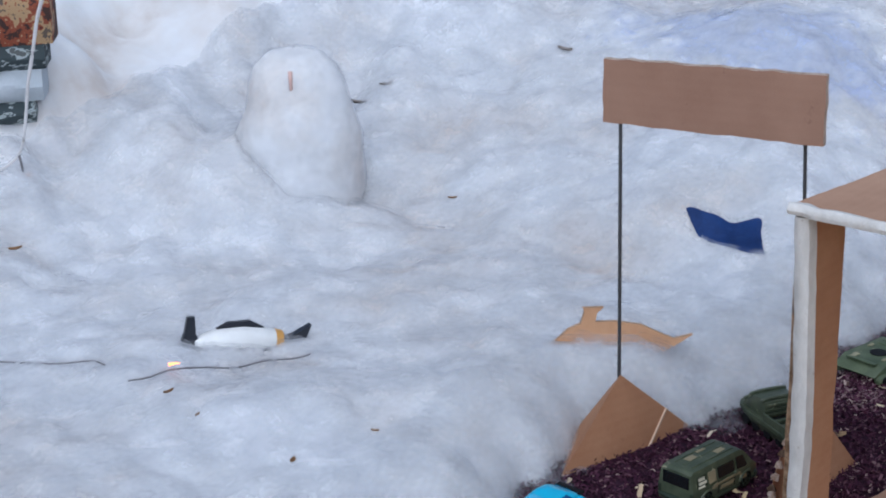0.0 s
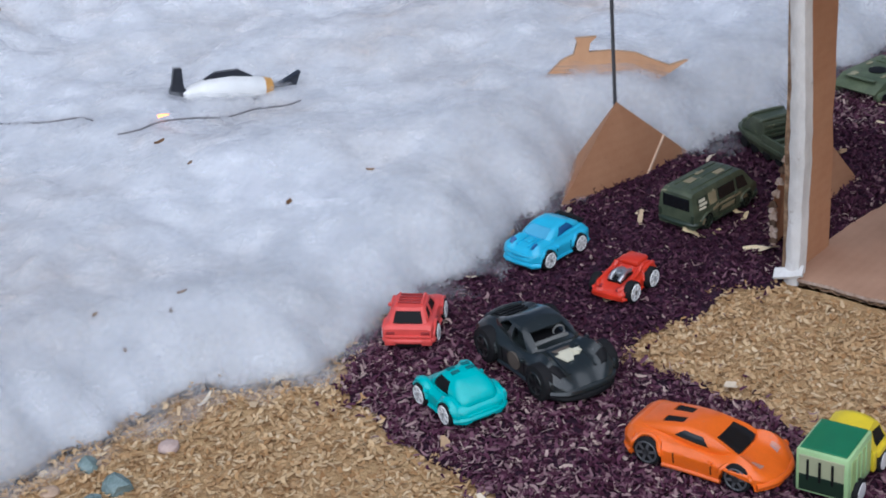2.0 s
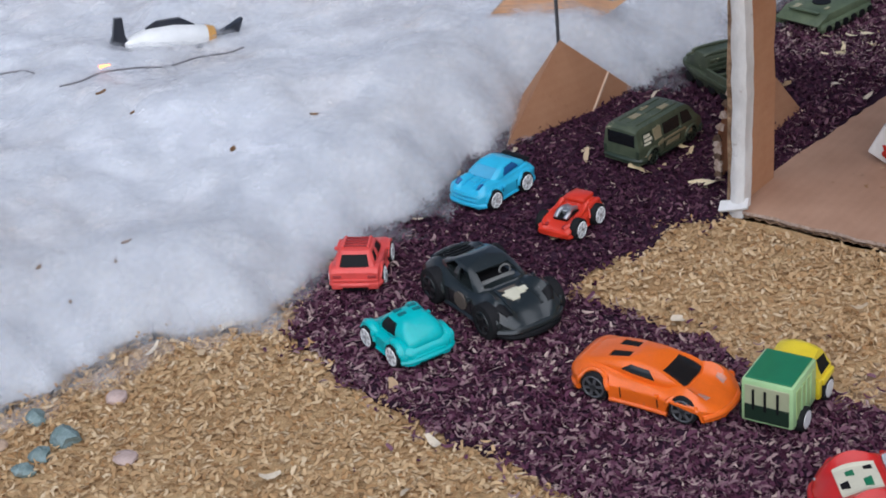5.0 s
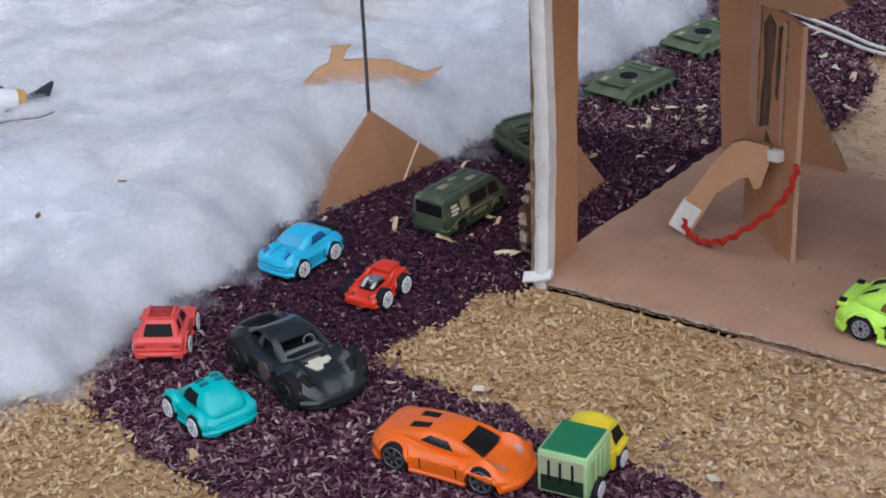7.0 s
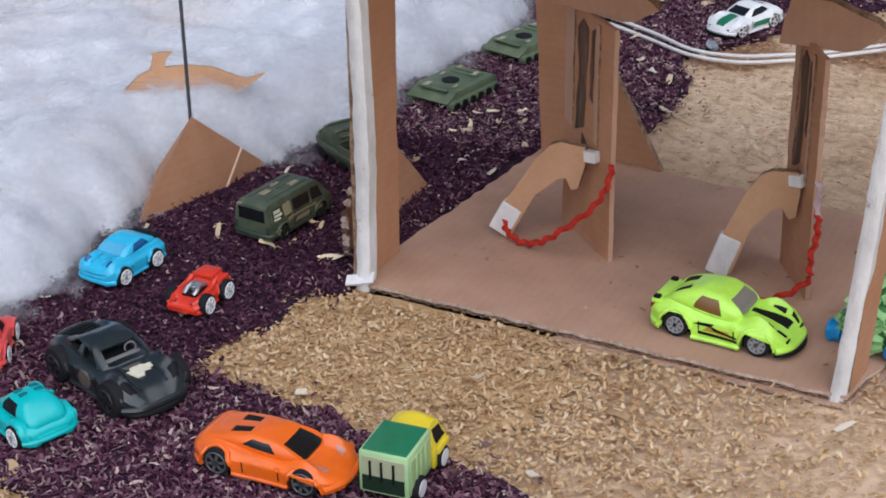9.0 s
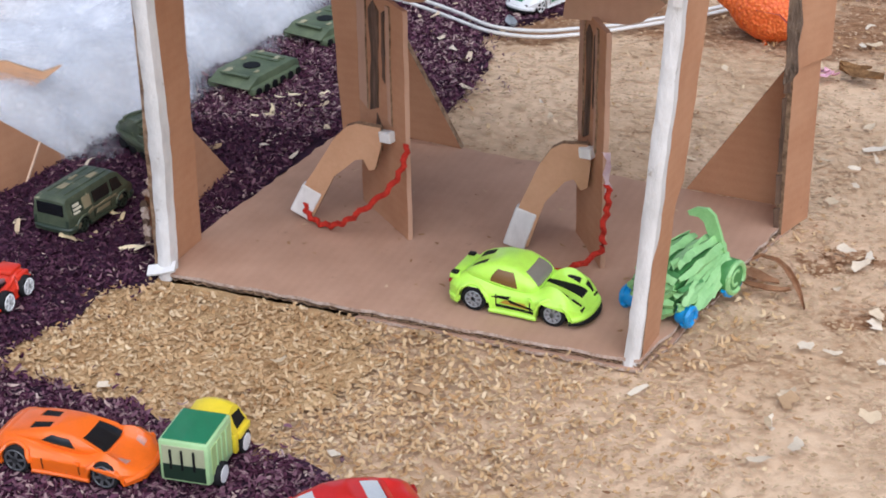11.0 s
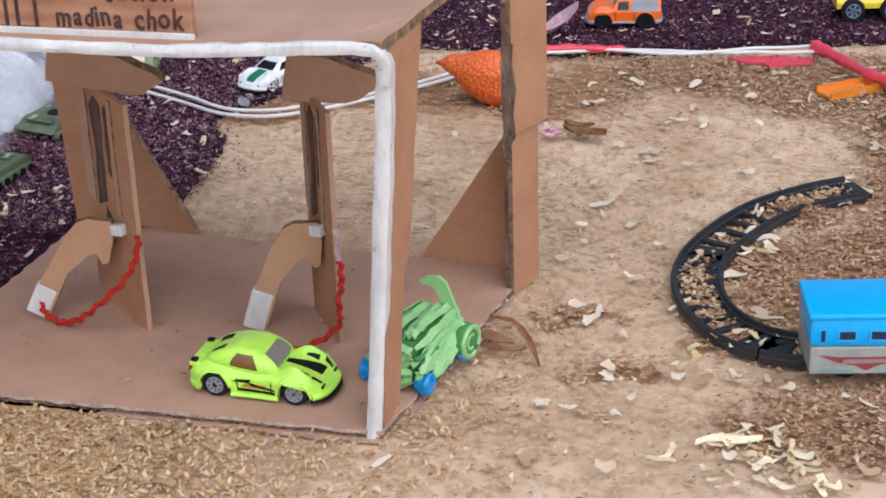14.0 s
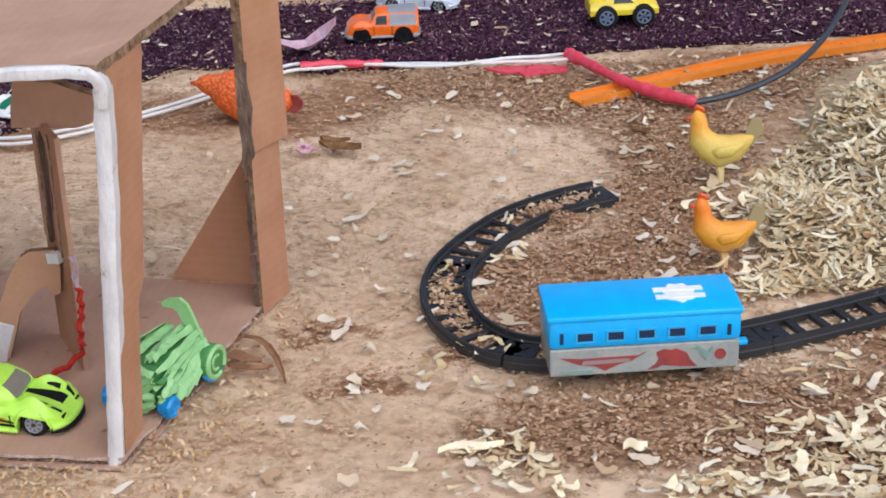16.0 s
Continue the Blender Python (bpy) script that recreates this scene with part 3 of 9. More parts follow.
# ---- cotton snow ----
def cotton_height(x, y):
    d = lerp_table(COTTON_EDGE, y) - x
    p = Vector((x, y, 0))
    wob = 0.012 * noise.noise(p * 22) + 0.006 * noise.noise(p * 55)
    d += wob
    if d < -0.02:
        return -0.02
    e = max(0.0, min(1.0, (d + 0.004) / 0.05))
    h = 0.03 * math.sin(e * math.pi / 2) ** 0.8
    # soft tufts with shallow hollows between them
    h += e * (0.013 * noise.noise(p * 9 + Vector((3, 1, 0))) + 0.006 * noise.noise(p * 21) + 0.006 * abs(noise.noise(p * 30 + Vector((6, 2, 1)))) + 0.0018 * abs(noise.noise(p * 80)) - 0.002)
    far = max(0.0, d - 0.33)
    # billowing clumps with creases between them further back
    g = min(1.0, max(0.0, d - 0.24) * 5)
    h += 0.30 * far + g * (0.05 * abs(noise.noise(p * 6.0 + Vector((0, 7, 2)))) + 0.022 * abs(noise.noise(p * 14 + Vector((4, 0, 1)))) + 0.008 * abs(noise.noise(p * 33)))
    # a loose bank of larger tufts at the back
    g = min(1.0, max(0.0, d - 0.44) * 6)
    h += g * (0.012 + 0.05 * abs(noise.noise(p * 5 + Vector((2, 3, 9)))) + 0.02 * abs(noise.noise(p * 11 + Vector((1, 6, 4)))))
    if y > 0.2:
        h += min(1, (y - 0.2) / 0.25) * 0.09 * max(0.0, min(1.0, d / 0.12))
    # drift heaped round the foot of the snowman
    h += 0.012 * math.exp(-((x + 0.668) / 0.05) ** 2 - ((y - 0.165) / 0.05) ** 2)
    h -= 0.03 * math.exp(-((x + 0.745) / 0.05) ** 2 - ((y - 0.275) / 0.06) ** 2)
    # the heap runs out to the ground at its far borders
    h = -0.01 + (h + 0.01) * min(1.0, max(0.0, (x + 1.6) / 0.2)) * min(1.0, max(0.0, (1.4 - y) / 0.2)) * min(1.0, max(0.0, (y + 0.5) / 0.05))
    return h - 0.004 * (e < 0.01)


# where the blue cloth lies bare
BARE = [(-0.427, 0.2545), (-0.385, 0.2805), (-0.3635, 0.2495), (-0.413, 0.2455)]


def cotton():
    xs = np.concatenate([np.linspace(-1.6, -0.75, 90), np.linspace(-0.7475, -0.27, 200)])
    ys = np.concatenate([np.linspace(-0.5, 0.55, 400), np.linspace(0.556, 1.4, 90)])
    V = np.array([(x, y, cotton_height(x, y)) for y in ys for x in xs])
    nx, ny = len(xs), len(ys)
    i = (np.arange(ny - 1)[:, None] * nx + np.arange(nx - 1)[None, :]).ravel()
    q = np.stack([i, i + 1, i + nx + 1, i + nx], 1)
    keep = V[q][:, :, 2].max(axis=1) > -0.015
    ob = new("cotton_snow", raw_mesh("cotton_snow", V, q[keep], COTTON, True))
    tagged(ob, "soft white cotton wool heaped as toy snow", "cotton wool", kind="structure")
    # wispy outer layers
    mid = V[q].mean(axis=1)
    zone = (V[q][:, :, 0].min(axis=1) > -0.8) & (V[q][:, :, 1].max(axis=1) < 0.6) & ~inside(mid[:, 0], mid[:, 1], BARE)
    nrm = np.zeros_like(V)
    fq = q[keep]
    fn = np.cross(V[fq[:, 2]] - V[fq[:, 0]], V[fq[:, 3]] - V[fq[:, 1]])
    for k in range(4):
        np.add.at(nrm, fq[:, k], fn)
    nrm /= np.maximum(1e-12, np.linalg.norm(nrm, axis=1))[:, None]
    ey, ex = [p[0] for p in COTTON_EDGE], [p[1] for p in COTTON_EDGE]
    brim = zone & (V[q][:, :, 0].max(axis=1) > np.interp(V[q][:, 0, 1], ey, ex) - 0.05)
    for k, (lift, cover, peak, where) in enumerate(((0.0016, 0.3, 0.6, zone), (0.0036, 0.14, 0.5, zone), (0.0055, 0.2, 0.4, brim), (0.0078, 0.12, 0.35, brim))):
        me = raw_mesh("cotton_fuzz", V + nrm * lift, q[keep & where], fuzz_material(cover, k + 1, peak), True)
        tagged(new("cotton_fuzz", me), "wispy outer fibres of the cotton wool", "cotton fibres", kind="stuff")


cotton()

# ---- cardboard fuel station ----
FL, FR, RR, RL = (-0.215, 0.0), (0.0045, -0.002), (0.0355, 0.154), (-0.2, 0.172)
ROOF_Z = 0.157


def plank(name, parent, lo, hi, lean=(0, 0), mat=None, seed=0):
    """An upright cardboard strip with slightly wavy cut edges; lean: shift of its top."""
    bm = bmesh.new()
    n = 10
    rnd = random.Random(seed)
    rows = []
    for i in range(n + 1):
        f = i / n
        z = lo[2] + (hi[2] - lo[2]) * f
        jx, jy = rnd.uniform(-0.0004, 0.0004), rnd.uniform(-0.0006, 0.0006)
        rows.append([bm.verts.new((x + lean[0] * f + jx, y + lean[1] * f + (jy if y > lo[1] else 0), z)) for x, y in ((lo[0], lo[1]), (hi[0], lo[1]), (hi[0], hi[1]), (lo[0], hi[1]))])
    for a, b in zip(rows, rows[1:]):
        for k in range(4):
            f = bm.faces.new((a[k], a[(k + 1) % 4], b[(k + 1) % 4], b[k]))
            if k in ((0, 2) if hi[0] - lo[0] < hi[1] - lo[1] else (1, 3)):
                f.material_index = 1
    f = bm.faces.new(rows[0][::-1])
    f.material_index = 1
    f = bm.faces.new(rows[-1])
    f.material_index = 1
    return part(name, bm, [mat or CARD_V, CARD_EDGE], parent)


def tape_strip(name, parent, path, width, depth, normal, seed=0):
    """Creased masking tape folded over an edge along a path."""
    bm = bmesh.new()
    rnd = random.Random(seed)
    nrm = Vector(normal).normalized()
    P = [Vector(p) for p in path]
    pts = []
    for a, b in zip(P, P[1:]):
        k = max(2, int((b - a).length / 0.006))
        pts += [a + (b - a) * (i / k) for i in range(k)]
    pts.append(P[-1])
    rows = []
    for i, c in enumerate(pts):
        d = (pts[min(i + 1, len(pts) - 1)] - pts[max(i - 1, 0)]).normalized()
        u = d.cross(nrm).normalized()
        w = width * rnd.uniform(0.93, 1.06)
        o = nrm * rnd.uniform(0, 0.0005) + u * rnd.uniform(-0.0003, 0.0003)
        rows.append([bm.verts.new(c + o + u * a + nrm * b) for a, b in ((-w / 2, -depth), (-w / 2, 0.0002), (-w / 4, 0.0012), (w / 6, 0.001 + rnd.uniform(0, 0.0006)), (w / 2, 0.0003), (w / 2, -depth))])
    for a, b in zip(rows, rows[1:]):
        for k in range(6):
            bm.faces.new((a[k], b[k], b[(k + 1) % 6], a[(k + 1) % 6]))
    bm.faces.new(rows[0])
    bm.faces.new(rows[-1][::-1])
    bmesh.ops.recalc_face_normals(bm, faces=bm.faces[:])
    return part(name, bm, TAPE, parent, "creased white masking tape", smooth=True)


def gusset(name, parent, a, b, c, thick):
    """A triangular brace through three points, with a thickness along y."""
    bm = bmesh.new()
    fr = [bm.verts.new(p) for p in (a, b, c)]
    bk = [bm.verts.new((p[0], p[1] + thick, p[2])) for p in (a, b, c)]
    bm.faces.new(fr)
    bm.faces.new(bk[::-1])
    for i in range(3):
        j = (i + 1) % 3
        f = bm.faces.new((fr[i], bk[i], bk[j], fr[j]))
        f.material_index = 1
    bmesh.ops.recalc_face_normals(bm, faces=bm.faces[:])
    return part(name, bm, [CARD_V, CARD_EDGE], parent)


def rise(x):
    """Height of the roof's underside, which climbs towards one end."""
    f = max(0.0, min(1.0, (x + 0.08) / 0.085))
    return ROOF_Z + 0.0018 + 0.0048 * f * f


def side_panel(parent):
    """The end strip of the box, bent down from the roof: wide above, cut back below."""
    bm = bmesh.new()
    rnd = random.Random(31)
    rows = []
    for i in range(25):
        z = 0.001 + (rise(0.012) - 0.0015) * i / 24
        d = 0.021 + 0.002 * z / 0.06 if z < 0.066 else 0.03 + 0.009 * (z - 0.066) / 0.092
        d += rnd.uniform(-0.0006, 0.0006)
        x = 0.0 + 0.0092 * z / 0.157
        rows.append([bm.verts.new((x + a + 0.07 * y, y, z)) for a, y in ((0.0, 0.001), (0.0042, 0.001), (0.0042, d), (0.0, d))])
    for a, b in zip(rows, rows[1:]):
        for k in range(4):
            f = bm.faces.new((a[k], a[(k + 1) % 4], b[(k + 1) % 4], b[k]))
            f.material_index = int(k in (0, 2))
    bm.faces.new(rows[0][::-1]).material_index = 1
    bm.faces.new(rows[-1]).material_index = 1
    part("front_post", bm, [CARD_V, CARD_EDGE], parent)


def station():
    st = thing("fuel_station", pose(0, 0, 0), "brown cardboard toy fuel station edged with white tape", "fuel station")
    bm = bmesh.new()
    slab(bm, [FL, FR, RR, RL], 0.0025, 0.004, 0.0009, 4)
    plate = part("floor_plate", bm, [CARD, PALE_EDGE], st)
    # the gap's shade between the liners is put into the core's dark colour
    bm = bmesh.new()
    slab(bm, [(FL[0] + 0.001, FL[1] + 0.0012), (FR[0] - 0.001, FR[1] + 0.0012), (RR[0] - 0.001, RR[1] - 0.001), (RL[0] + 0.001, RL[1] - 0.001)], 0.0004, 0.0025, 0.0006, 5)
    part("fluted_core", bm, CARD_DARK, plate, "recessed core, dark as the gap between liners")
    bm = bmesh.new()
    slab(bm, [(FL[0], FL[1] - 0.0012), (FR[0] + 0.001, FR[1] - 0.0012), RR, RL], -0.001, 0.0004, 0.0011, 6)
    part("lower_liner", bm, [CARD, PALE_EDGE], plate)
    # wavy flutes showing along the open edges
    rnd = random.Random(14)
    for (x0, y0), (x1, y1) in ((FL, FR), (FR, RR)):
        n = int(math.hypot(x1 - x0, y1 - y0) / 0.0009)
        d = Vector((x1 - x0, y1 - y0, 0)).normalized()
        inw = Vector((-d.y, d.x, 0))
        bm = bmesh.new()
        rows = []
        for i in range(n + 1):
            c = Vector((x0, y0, 0)) + d * (math.hypot(x1 - x0, y1 - y0) * i / n) + inw * (-0.0001 + rnd.uniform(0, 0.0006))
            z = 0.0014 + 0.0005 * math.sin(i * math.tau / 5.3 + 2.0 * math.sin(i * 0.11)) + rnd.uniform(-0.0003, 0.0003)
            rows.append([bm.verts.new(c + inw * a + Vector((0, 0, z + b))) for a, b in ((0, -0.0003), (0, 0.0003), (0.003, 0.0003), (0.003, -0.0003))])
        for a, b in zip(rows, rows[1:]):
            for k in range(4):
                bm.faces.new((a[k], b[k], b[(k + 1) % 4], a[(k + 1) % 4]))
        bmesh.ops.recalc_face_normals(bm, faces=bm.faces[:])
        part("flute", bm, CARD_EDGE, plate, "wavy corrugated flute")
    bm = bmesh.new()
    slab(bm, [(-0.213, -0.002), (0.012, -0.002), (0.036, 0.158), (-0.196, 0.172)], ROOF_Z - 0.001, ROOF_Z + 0.003, 0.0005, 6)
    bmesh.ops.subdivide_edges(bm, edges=[e for e in bm.edges if e.calc_length() > 0.05], cuts=6, use_grid_fill=True)
    for v in bm.verts:
        v.co.z += rise(v.co.x) - ROOF_Z + 0.0015 * math.sin(v.co.y * 26) * math.sin(v.co.x * 15)
    part("roof", bm, [CARD, CARD_EDGE], st, "plain brown cardboard roof sheet")
    plank("front_post", st, (-0.2132, 0.001, 0.004), (-0.2082, 0.033, ROOF_Z - 0.001), (0.0012, 0.0), seed=1)
    side_panel(st)
    # rear post: a lower strip and a wider upper one, joined at mid height
    for foot, z0, z1 in (([(0.0285, 0.1335), (0.0317, 0.1325), (0.0392, 0.1555), (0.036, 0.1565)], 0.0, 0.079), ([(0.0287, 0.1337), (0.0319, 0.1327), (0.0432, 0.1575), (0.0398, 0.1587)], 0.0792, 0.2)):
        bm = bmesh.new()
        slab(bm, foot, z0, z1, 0.0003, 3)
        bm.normal_update()
        for f in bm.faces:
            f.material_index = 0 if abs(f.normal.x) > 0.6 else 1
        part("rear_post", bm, [CARD_V, CARD_EDGE], st)
    plank("rear_post", st, (-0.1985, 0.165, 0.004), (-0.18, 0.1695, ROOF_Z - 0.001), (-0.0085, 0.0), seed=4)
    bm = bmesh.new()
    upright = pose(0.0018, 0.1328, 0, 90)
    slab(bm, [(0.0258, 0.073), (0.0292, 0.0745), (0.0318, 0.079), (0.0308, 0.09), (0.0322, 0.101), (0.0305, 0.113), (0.0312, 0.122), (0.0264, 0.1215), (0.0258, 0.106), (0.0266, 0.091)], 0.0, 0.0022, 0.0005, 9, upright)
    part("taped_joint", bm, JOINT_GREY, st, "crumpled brown joint wrapped round the post")
    rnd = random.Random(12)
    z = -0.0005
    while z < 0.195:
        h = rnd.uniform(0.007, 0.022)
        w = rnd.uniform(0.0006, 0.0024)
        bm = bmesh.new()
        slab(bm, [(0.0262, z), (0.0272 + w, z + 0.0008), (0.027 + w * rnd.uniform(0.4, 1.0), z + h * 0.5), (0.0272 + w * 0.7, z + h), (0.0258, z + h * 0.97), (0.0263, z + h * 0.4)], 0.0, rnd.uniform(0.0008, 0.0017), 0.0003, 4, upright)
        part("torn_edge", bm, rnd.choice((CARD_DARK, CARD_DARK, CARD_EDGE)), st, "frayed corrugated edge")
        z += h * rnd.uniform(0.95, 1.15)
    gusset("gusset", st, (0.031, 0.1545, 0.082), (0.031, 0.1545, 0.004), (-0.0187, 0.1585, 0.004), 0.003)
    gusset("gusset", st, (-0.178, 0.172, 0.075), (-0.178, 0.172, 0.004), (-0.135, 0.166, 0.004), 0.004)
    bm = bmesh.new()
    slab(bm, [(0.003, 0.0858), (0.0335, 0.0868), (0.0335, 0.0882), (0.018, 0.0872), (0.003, 0.0874)], -0.0004, 0.0004, 0.0003, 8, Matrix.Translation((-0.2078, 0, 0)) @ Matrix.Rotation(radians(90), 4, 'Z') @ Matrix.Rotation(radians(90), 4, 'X'))
    part("paper_tear", bm, PALE_EDGE, st, "pale tear across the post")
    for pts, mt in (([(-0.02, 0.039), (-0.008, 0.0378), (0.002, 0.0385), (0.003, 0.0415), (-0.006, 0.0432), (-0.013, 0.0455)], CARD_V), ([(-0.018, 0.0605), (-0.008, 0.06), (-0.008, 0.063), (-0.017, 0.0628)], CARD_DARK), ([(-0.1, 0.09), (-0.078, 0.088), (-0.07, 0.094), (-0.09, 0.097)], CARD_V)):
        bm = bmesh.new()
        slab(bm, pts, ROOF_Z + 0.0028, ROOF_Z + 0.0033, 0.0006, 2)
        part("scuff", bm, mt, st, "rubbed darker patch of the liner")
    # taped edges
    tape_strip("post_tape", st, [(-0.2084, 0.0, 0.0), (-0.2076, 0.0, 0.018), (-0.2064, 0.0, 0.05), (-0.2066, 0.0, 0.082), (-0.2076, 0.0, 0.114), (-0.2092, 0.0, ROOF_Z)], 0.0066, 0.006, (0, -1, 0), 1)
    tape_strip("post_tape", st, [(0.0004, -0.0005, 0.0), (0.0028, 0.0, 0.03), (0.0054, 0.0005, 0.065), (0.0077, 0.001, 0.0985), (0.0096, 0.0015, 0.126), (0.0112, 0.002, ROOF_Z - 0.001)], 0.006, 0.006, (0, -1, 0), 2)
    tape_strip("roof_tape", st, [(-0.214, -0.0025, rise(-0.214) + 0.0015), (-0.14, -0.0025, rise(-0.14) + 0.001), (-0.07, -0.0025, rise(-0.07) + 0.0008), (0.001, -0.0025, rise(0.001) + 0.0008), (0.0085, -0.0024, rise(0.0085)), (0.0118, -0.0022, rise(0.01) - 0.0022), (0.0126, -0.0015, rise(0.01) - 0.006), (0.0119, -0.0005, rise(0.01) - 0.014)], 0.0048, 0.005, (0, -1, 0.2), 3)
    bm = bmesh.new()
    slab(bm, [(-0.0065, -0.0022), (0.0062, -0.0028), (0.0068, 0.0024), (-0.006, 0.0028)], -0.0005, 0.0007, 0.0004, 7, pose(-0.2088, -0.0015, 0.0062, 30, -14, 16))
    part("corner_tape", bm, TAPE, st)
    # sign board on the roof's front edge
    bd = part("sign_board", sign_bm(), [CARD_SIGN, CARD_EDGE], st, "brown cardboard sign with hand-drawn dark lettering")
    for z0, z1 in ((0.0026, 0.007), (0.0284, 0.0328)):
        bm = bmesh.new()
        box(bm, (-0.1612, 0.0048, ROOF_Z + z0), (-0.0618, 0.0062, ROOF_Z + z1), 0.0004)
        part("edge_tape", bm, TAPE, bd)
    letters(bd)
    return st


def sign_bm():
    bm = bmesh.new()
    box(bm, (-0.1602, 0.0065, ROOF_Z + 0.0028), (-0.0628, 0.0105, ROOF_Z + 0.0322), 0.0004)
    return bm


def letters(parent):
    """Hand-written words, letter by letter, and at the board's start three plain outlined blocks in place of the maker's mark."""
    rnd = random.Random(8)
    for text, x, z, size, room in (("full station", -0.1205, 0.0187, 0.0088, 0.0525), ("madina chok", -0.1172, 0.008, 0.0098, 0.0525)):
        meshes, pen = [], 0.0
        for ch in text:
            if ch == " ":
                pen += size * 0.5
                continue
            cu = bpy.data.curves.new("lettering", 'FONT')
            cu.body, cu.size, cu.extrude, cu.offset, cu.resolution_u = ch, size * rnd.uniform(0.94, 1.1), 0.0002, 0.00022, 4
            ob = new("lettering", cu)
            dg = bpy.context.evaluated_depsgraph_get()
            me = bpy.data.meshes.new_from_object(ob.evaluated_get(dg))
            bpy.data.objects.remove(ob)
            me.materials.clear()
            me.materials.append(INK)
            xs = [v.co.x for v in me.vertices]
            for v in me.vertices:
                q = Vector((v.co.x * 300 + pen * 900, v.co.y * 300, 0))
                v.co.x += 0.00022 * noise.noise(q)
                v.co.y += 0.00022 * noise.noise(q + Vector((5, 3, 0)))
            meshes.append((me, pen - min(xs)))
            pen += max(xs) - min(xs) + size * 0.13
        k = room / pen
        for me, at in meshes:
            o = new("letter", me)
            o.parent = parent
            o.matrix_world = pose(x + at * k, 0.0062, ROOF_Z + z + rnd.uniform(-0.0006, 0.0006), 90) @ pose(0, 0, 0, 0, 0, rnd.uniform(-6, 7)) @ Matrix.Diagonal((k, 1.1, 1, 1))
            o["label"] = "hand-written dark letter"
    for x, w in ((-0.1567, 0.0085), (-0.1455, 0.0088), (-0.1335, 0.009)):
        bm = bmesh.new()
        z = ROOF_Z + 0.0058
        for lo, hi in (((x, z), (x + w, z + 0.0014)), ((x, z + 0.0206), (x + w, z + 0.022)), ((x, z + 0.0014), (x + 0.0014, z + 0.0206)), ((x + w - 0.0014, z + 0.0014), (x + w, z + 0.0206))):
            box(bm, (lo[0], 0.0059, lo[1]), (hi[0], 0.0066, hi[1]), 0.0002)
        part("mark", bm, INK, parent, "plain dark outlined block")


station()

RED_YARN = surface("red pipe cleaner", (0.35, 0.02, 0.012), (0.62, 0.05, 0.03), 300, 2500, 0.95, bump=0.9, height=0.0006)


def pump(m, seed, tip, width, turn, head, droop=0.0, reach=0.0, sleeve=0.0095, drop=0.0):
    """A board on edge from its front tip, with a torn face, a tilted top and a bent nozzle arm."""
    pu = thing("fuel_pump", m, "brown cardboard toy pump with taped nozzle and red hose", "fuel pump", "pumps of the station")
    stand = pose(tip[0], tip[1], 0, 90, 0, turn)
    bm = bmesh.new()
    slab(bm, [(-width, 0.0), (0.0, 0.0), (0.0, 0.107), (-width, 0.107)], -0.0022, 0.0, 0.0004, seed, stand)
    board = part("board", bm, [CARD_V, CARD], pu)
    # proud dark slabs: torn corrugation, the lowest standing in for a shaded cut-out
    for q, d in (([(-0.74, 0.05), (-0.56, 0.054), (-0.5, 0.1), (-0.62, 0.103), (-0.72, 0.098), (-0.68, 0.075)], 0.0006), ([(-0.46, 0.07), (-0.4, 0.068), (-0.37, 0.102), (-0.44, 0.1)], 0.0004), ([(-0.64, 0.037), (-0.5, 0.034), (-0.48, 0.046), (-0.6, 0.051)], 0.0004)):
        bm = bmesh.new()
        slab(bm, [(u * width, z) for u, z in q], -0.0004, d, 0.0007, seed + 2, stand)
        part("torn_strip", bm, CARD_DARK, board, "dark slab for torn and cut-away liner")
    for u0, u1 in ((-0.95, -0.78), (-0.33, -0.26)):
        bm = bmesh.new()
        slab(bm, [(u0 * width, 0.052), (u1 * width, 0.05), (u1 * width, 0.105), (u0 * width, 0.105)], -0.0004, 0.0009, 0.0006, seed + 5, stand)
        part("liner_strip", bm, [CARD, CARD_EDGE], board)
    bm = bmesh.new()
    slab(bm, [(-head[2], -0.0125), (0.011, -0.0105), (0.017, -0.008), (0.0265, 0.003), (0.022, 0.0065), (0.004, 0.0125), (-head[2] + 0.003, 0.013)], -0.002, 0.002, 0.0005, seed + 3, pose(-0.001 + head[0], 0.006 + head[0] * 0.4, 0.113 + head[1], head[3], head[4], 6))
    part("head", bm, [CARD, CARD_EDGE], pu, "tilted cardboard top")
    bm = bmesh.new()
    hold = pose(-0.008 + reach, 0.0, 0.0485 - drop, 90, 0, 6) @ pose(0, 0, 0, 0, 0, droop)
    arm = [(0.0, 0.0045), (-0.011, 0.0056), (-0.016, 0.0036), (-0.0225, -0.0036), (-0.0355, -0.0245), (-0.0432, -0.0384), (-0.0335, -0.0425), (-0.0226, -0.0212), (-0.0125, -0.0122), (-0.0085, -0.0112), (-0.006, -0.0165), (-0.003, -0.0155), (-0.001, -0.008), (0.0, -0.0045)]
    slab(bm, arm, -0.0018, 0.0018, 0.0002, seed + 4, hold)
    nz = part("nozzle", bm, [CARD_NOZZLE, CARD_EDGE], pu, "bent cardboard nozzle arm")
    bm = bmesh.new()
    box(bm, (-0.005, -0.006, -0.0023), (0.005, sleeve, 0.0023), 0.0008, hold @ pose(-0.0375, -0.037, 0, 0, 0, -27))
    part("nozzle_tape", bm, TAPE, nz, "white tape round the nozzle end")
    bm = bmesh.new()
    box(bm, (-0.0034, -0.0028, -0.0021), (0.0032, 0.0024, 0.0021), 0.0006, pose(-0.0065 + reach * 0.4, -0.0015, 0.0495 - drop, 90, -8, -20))
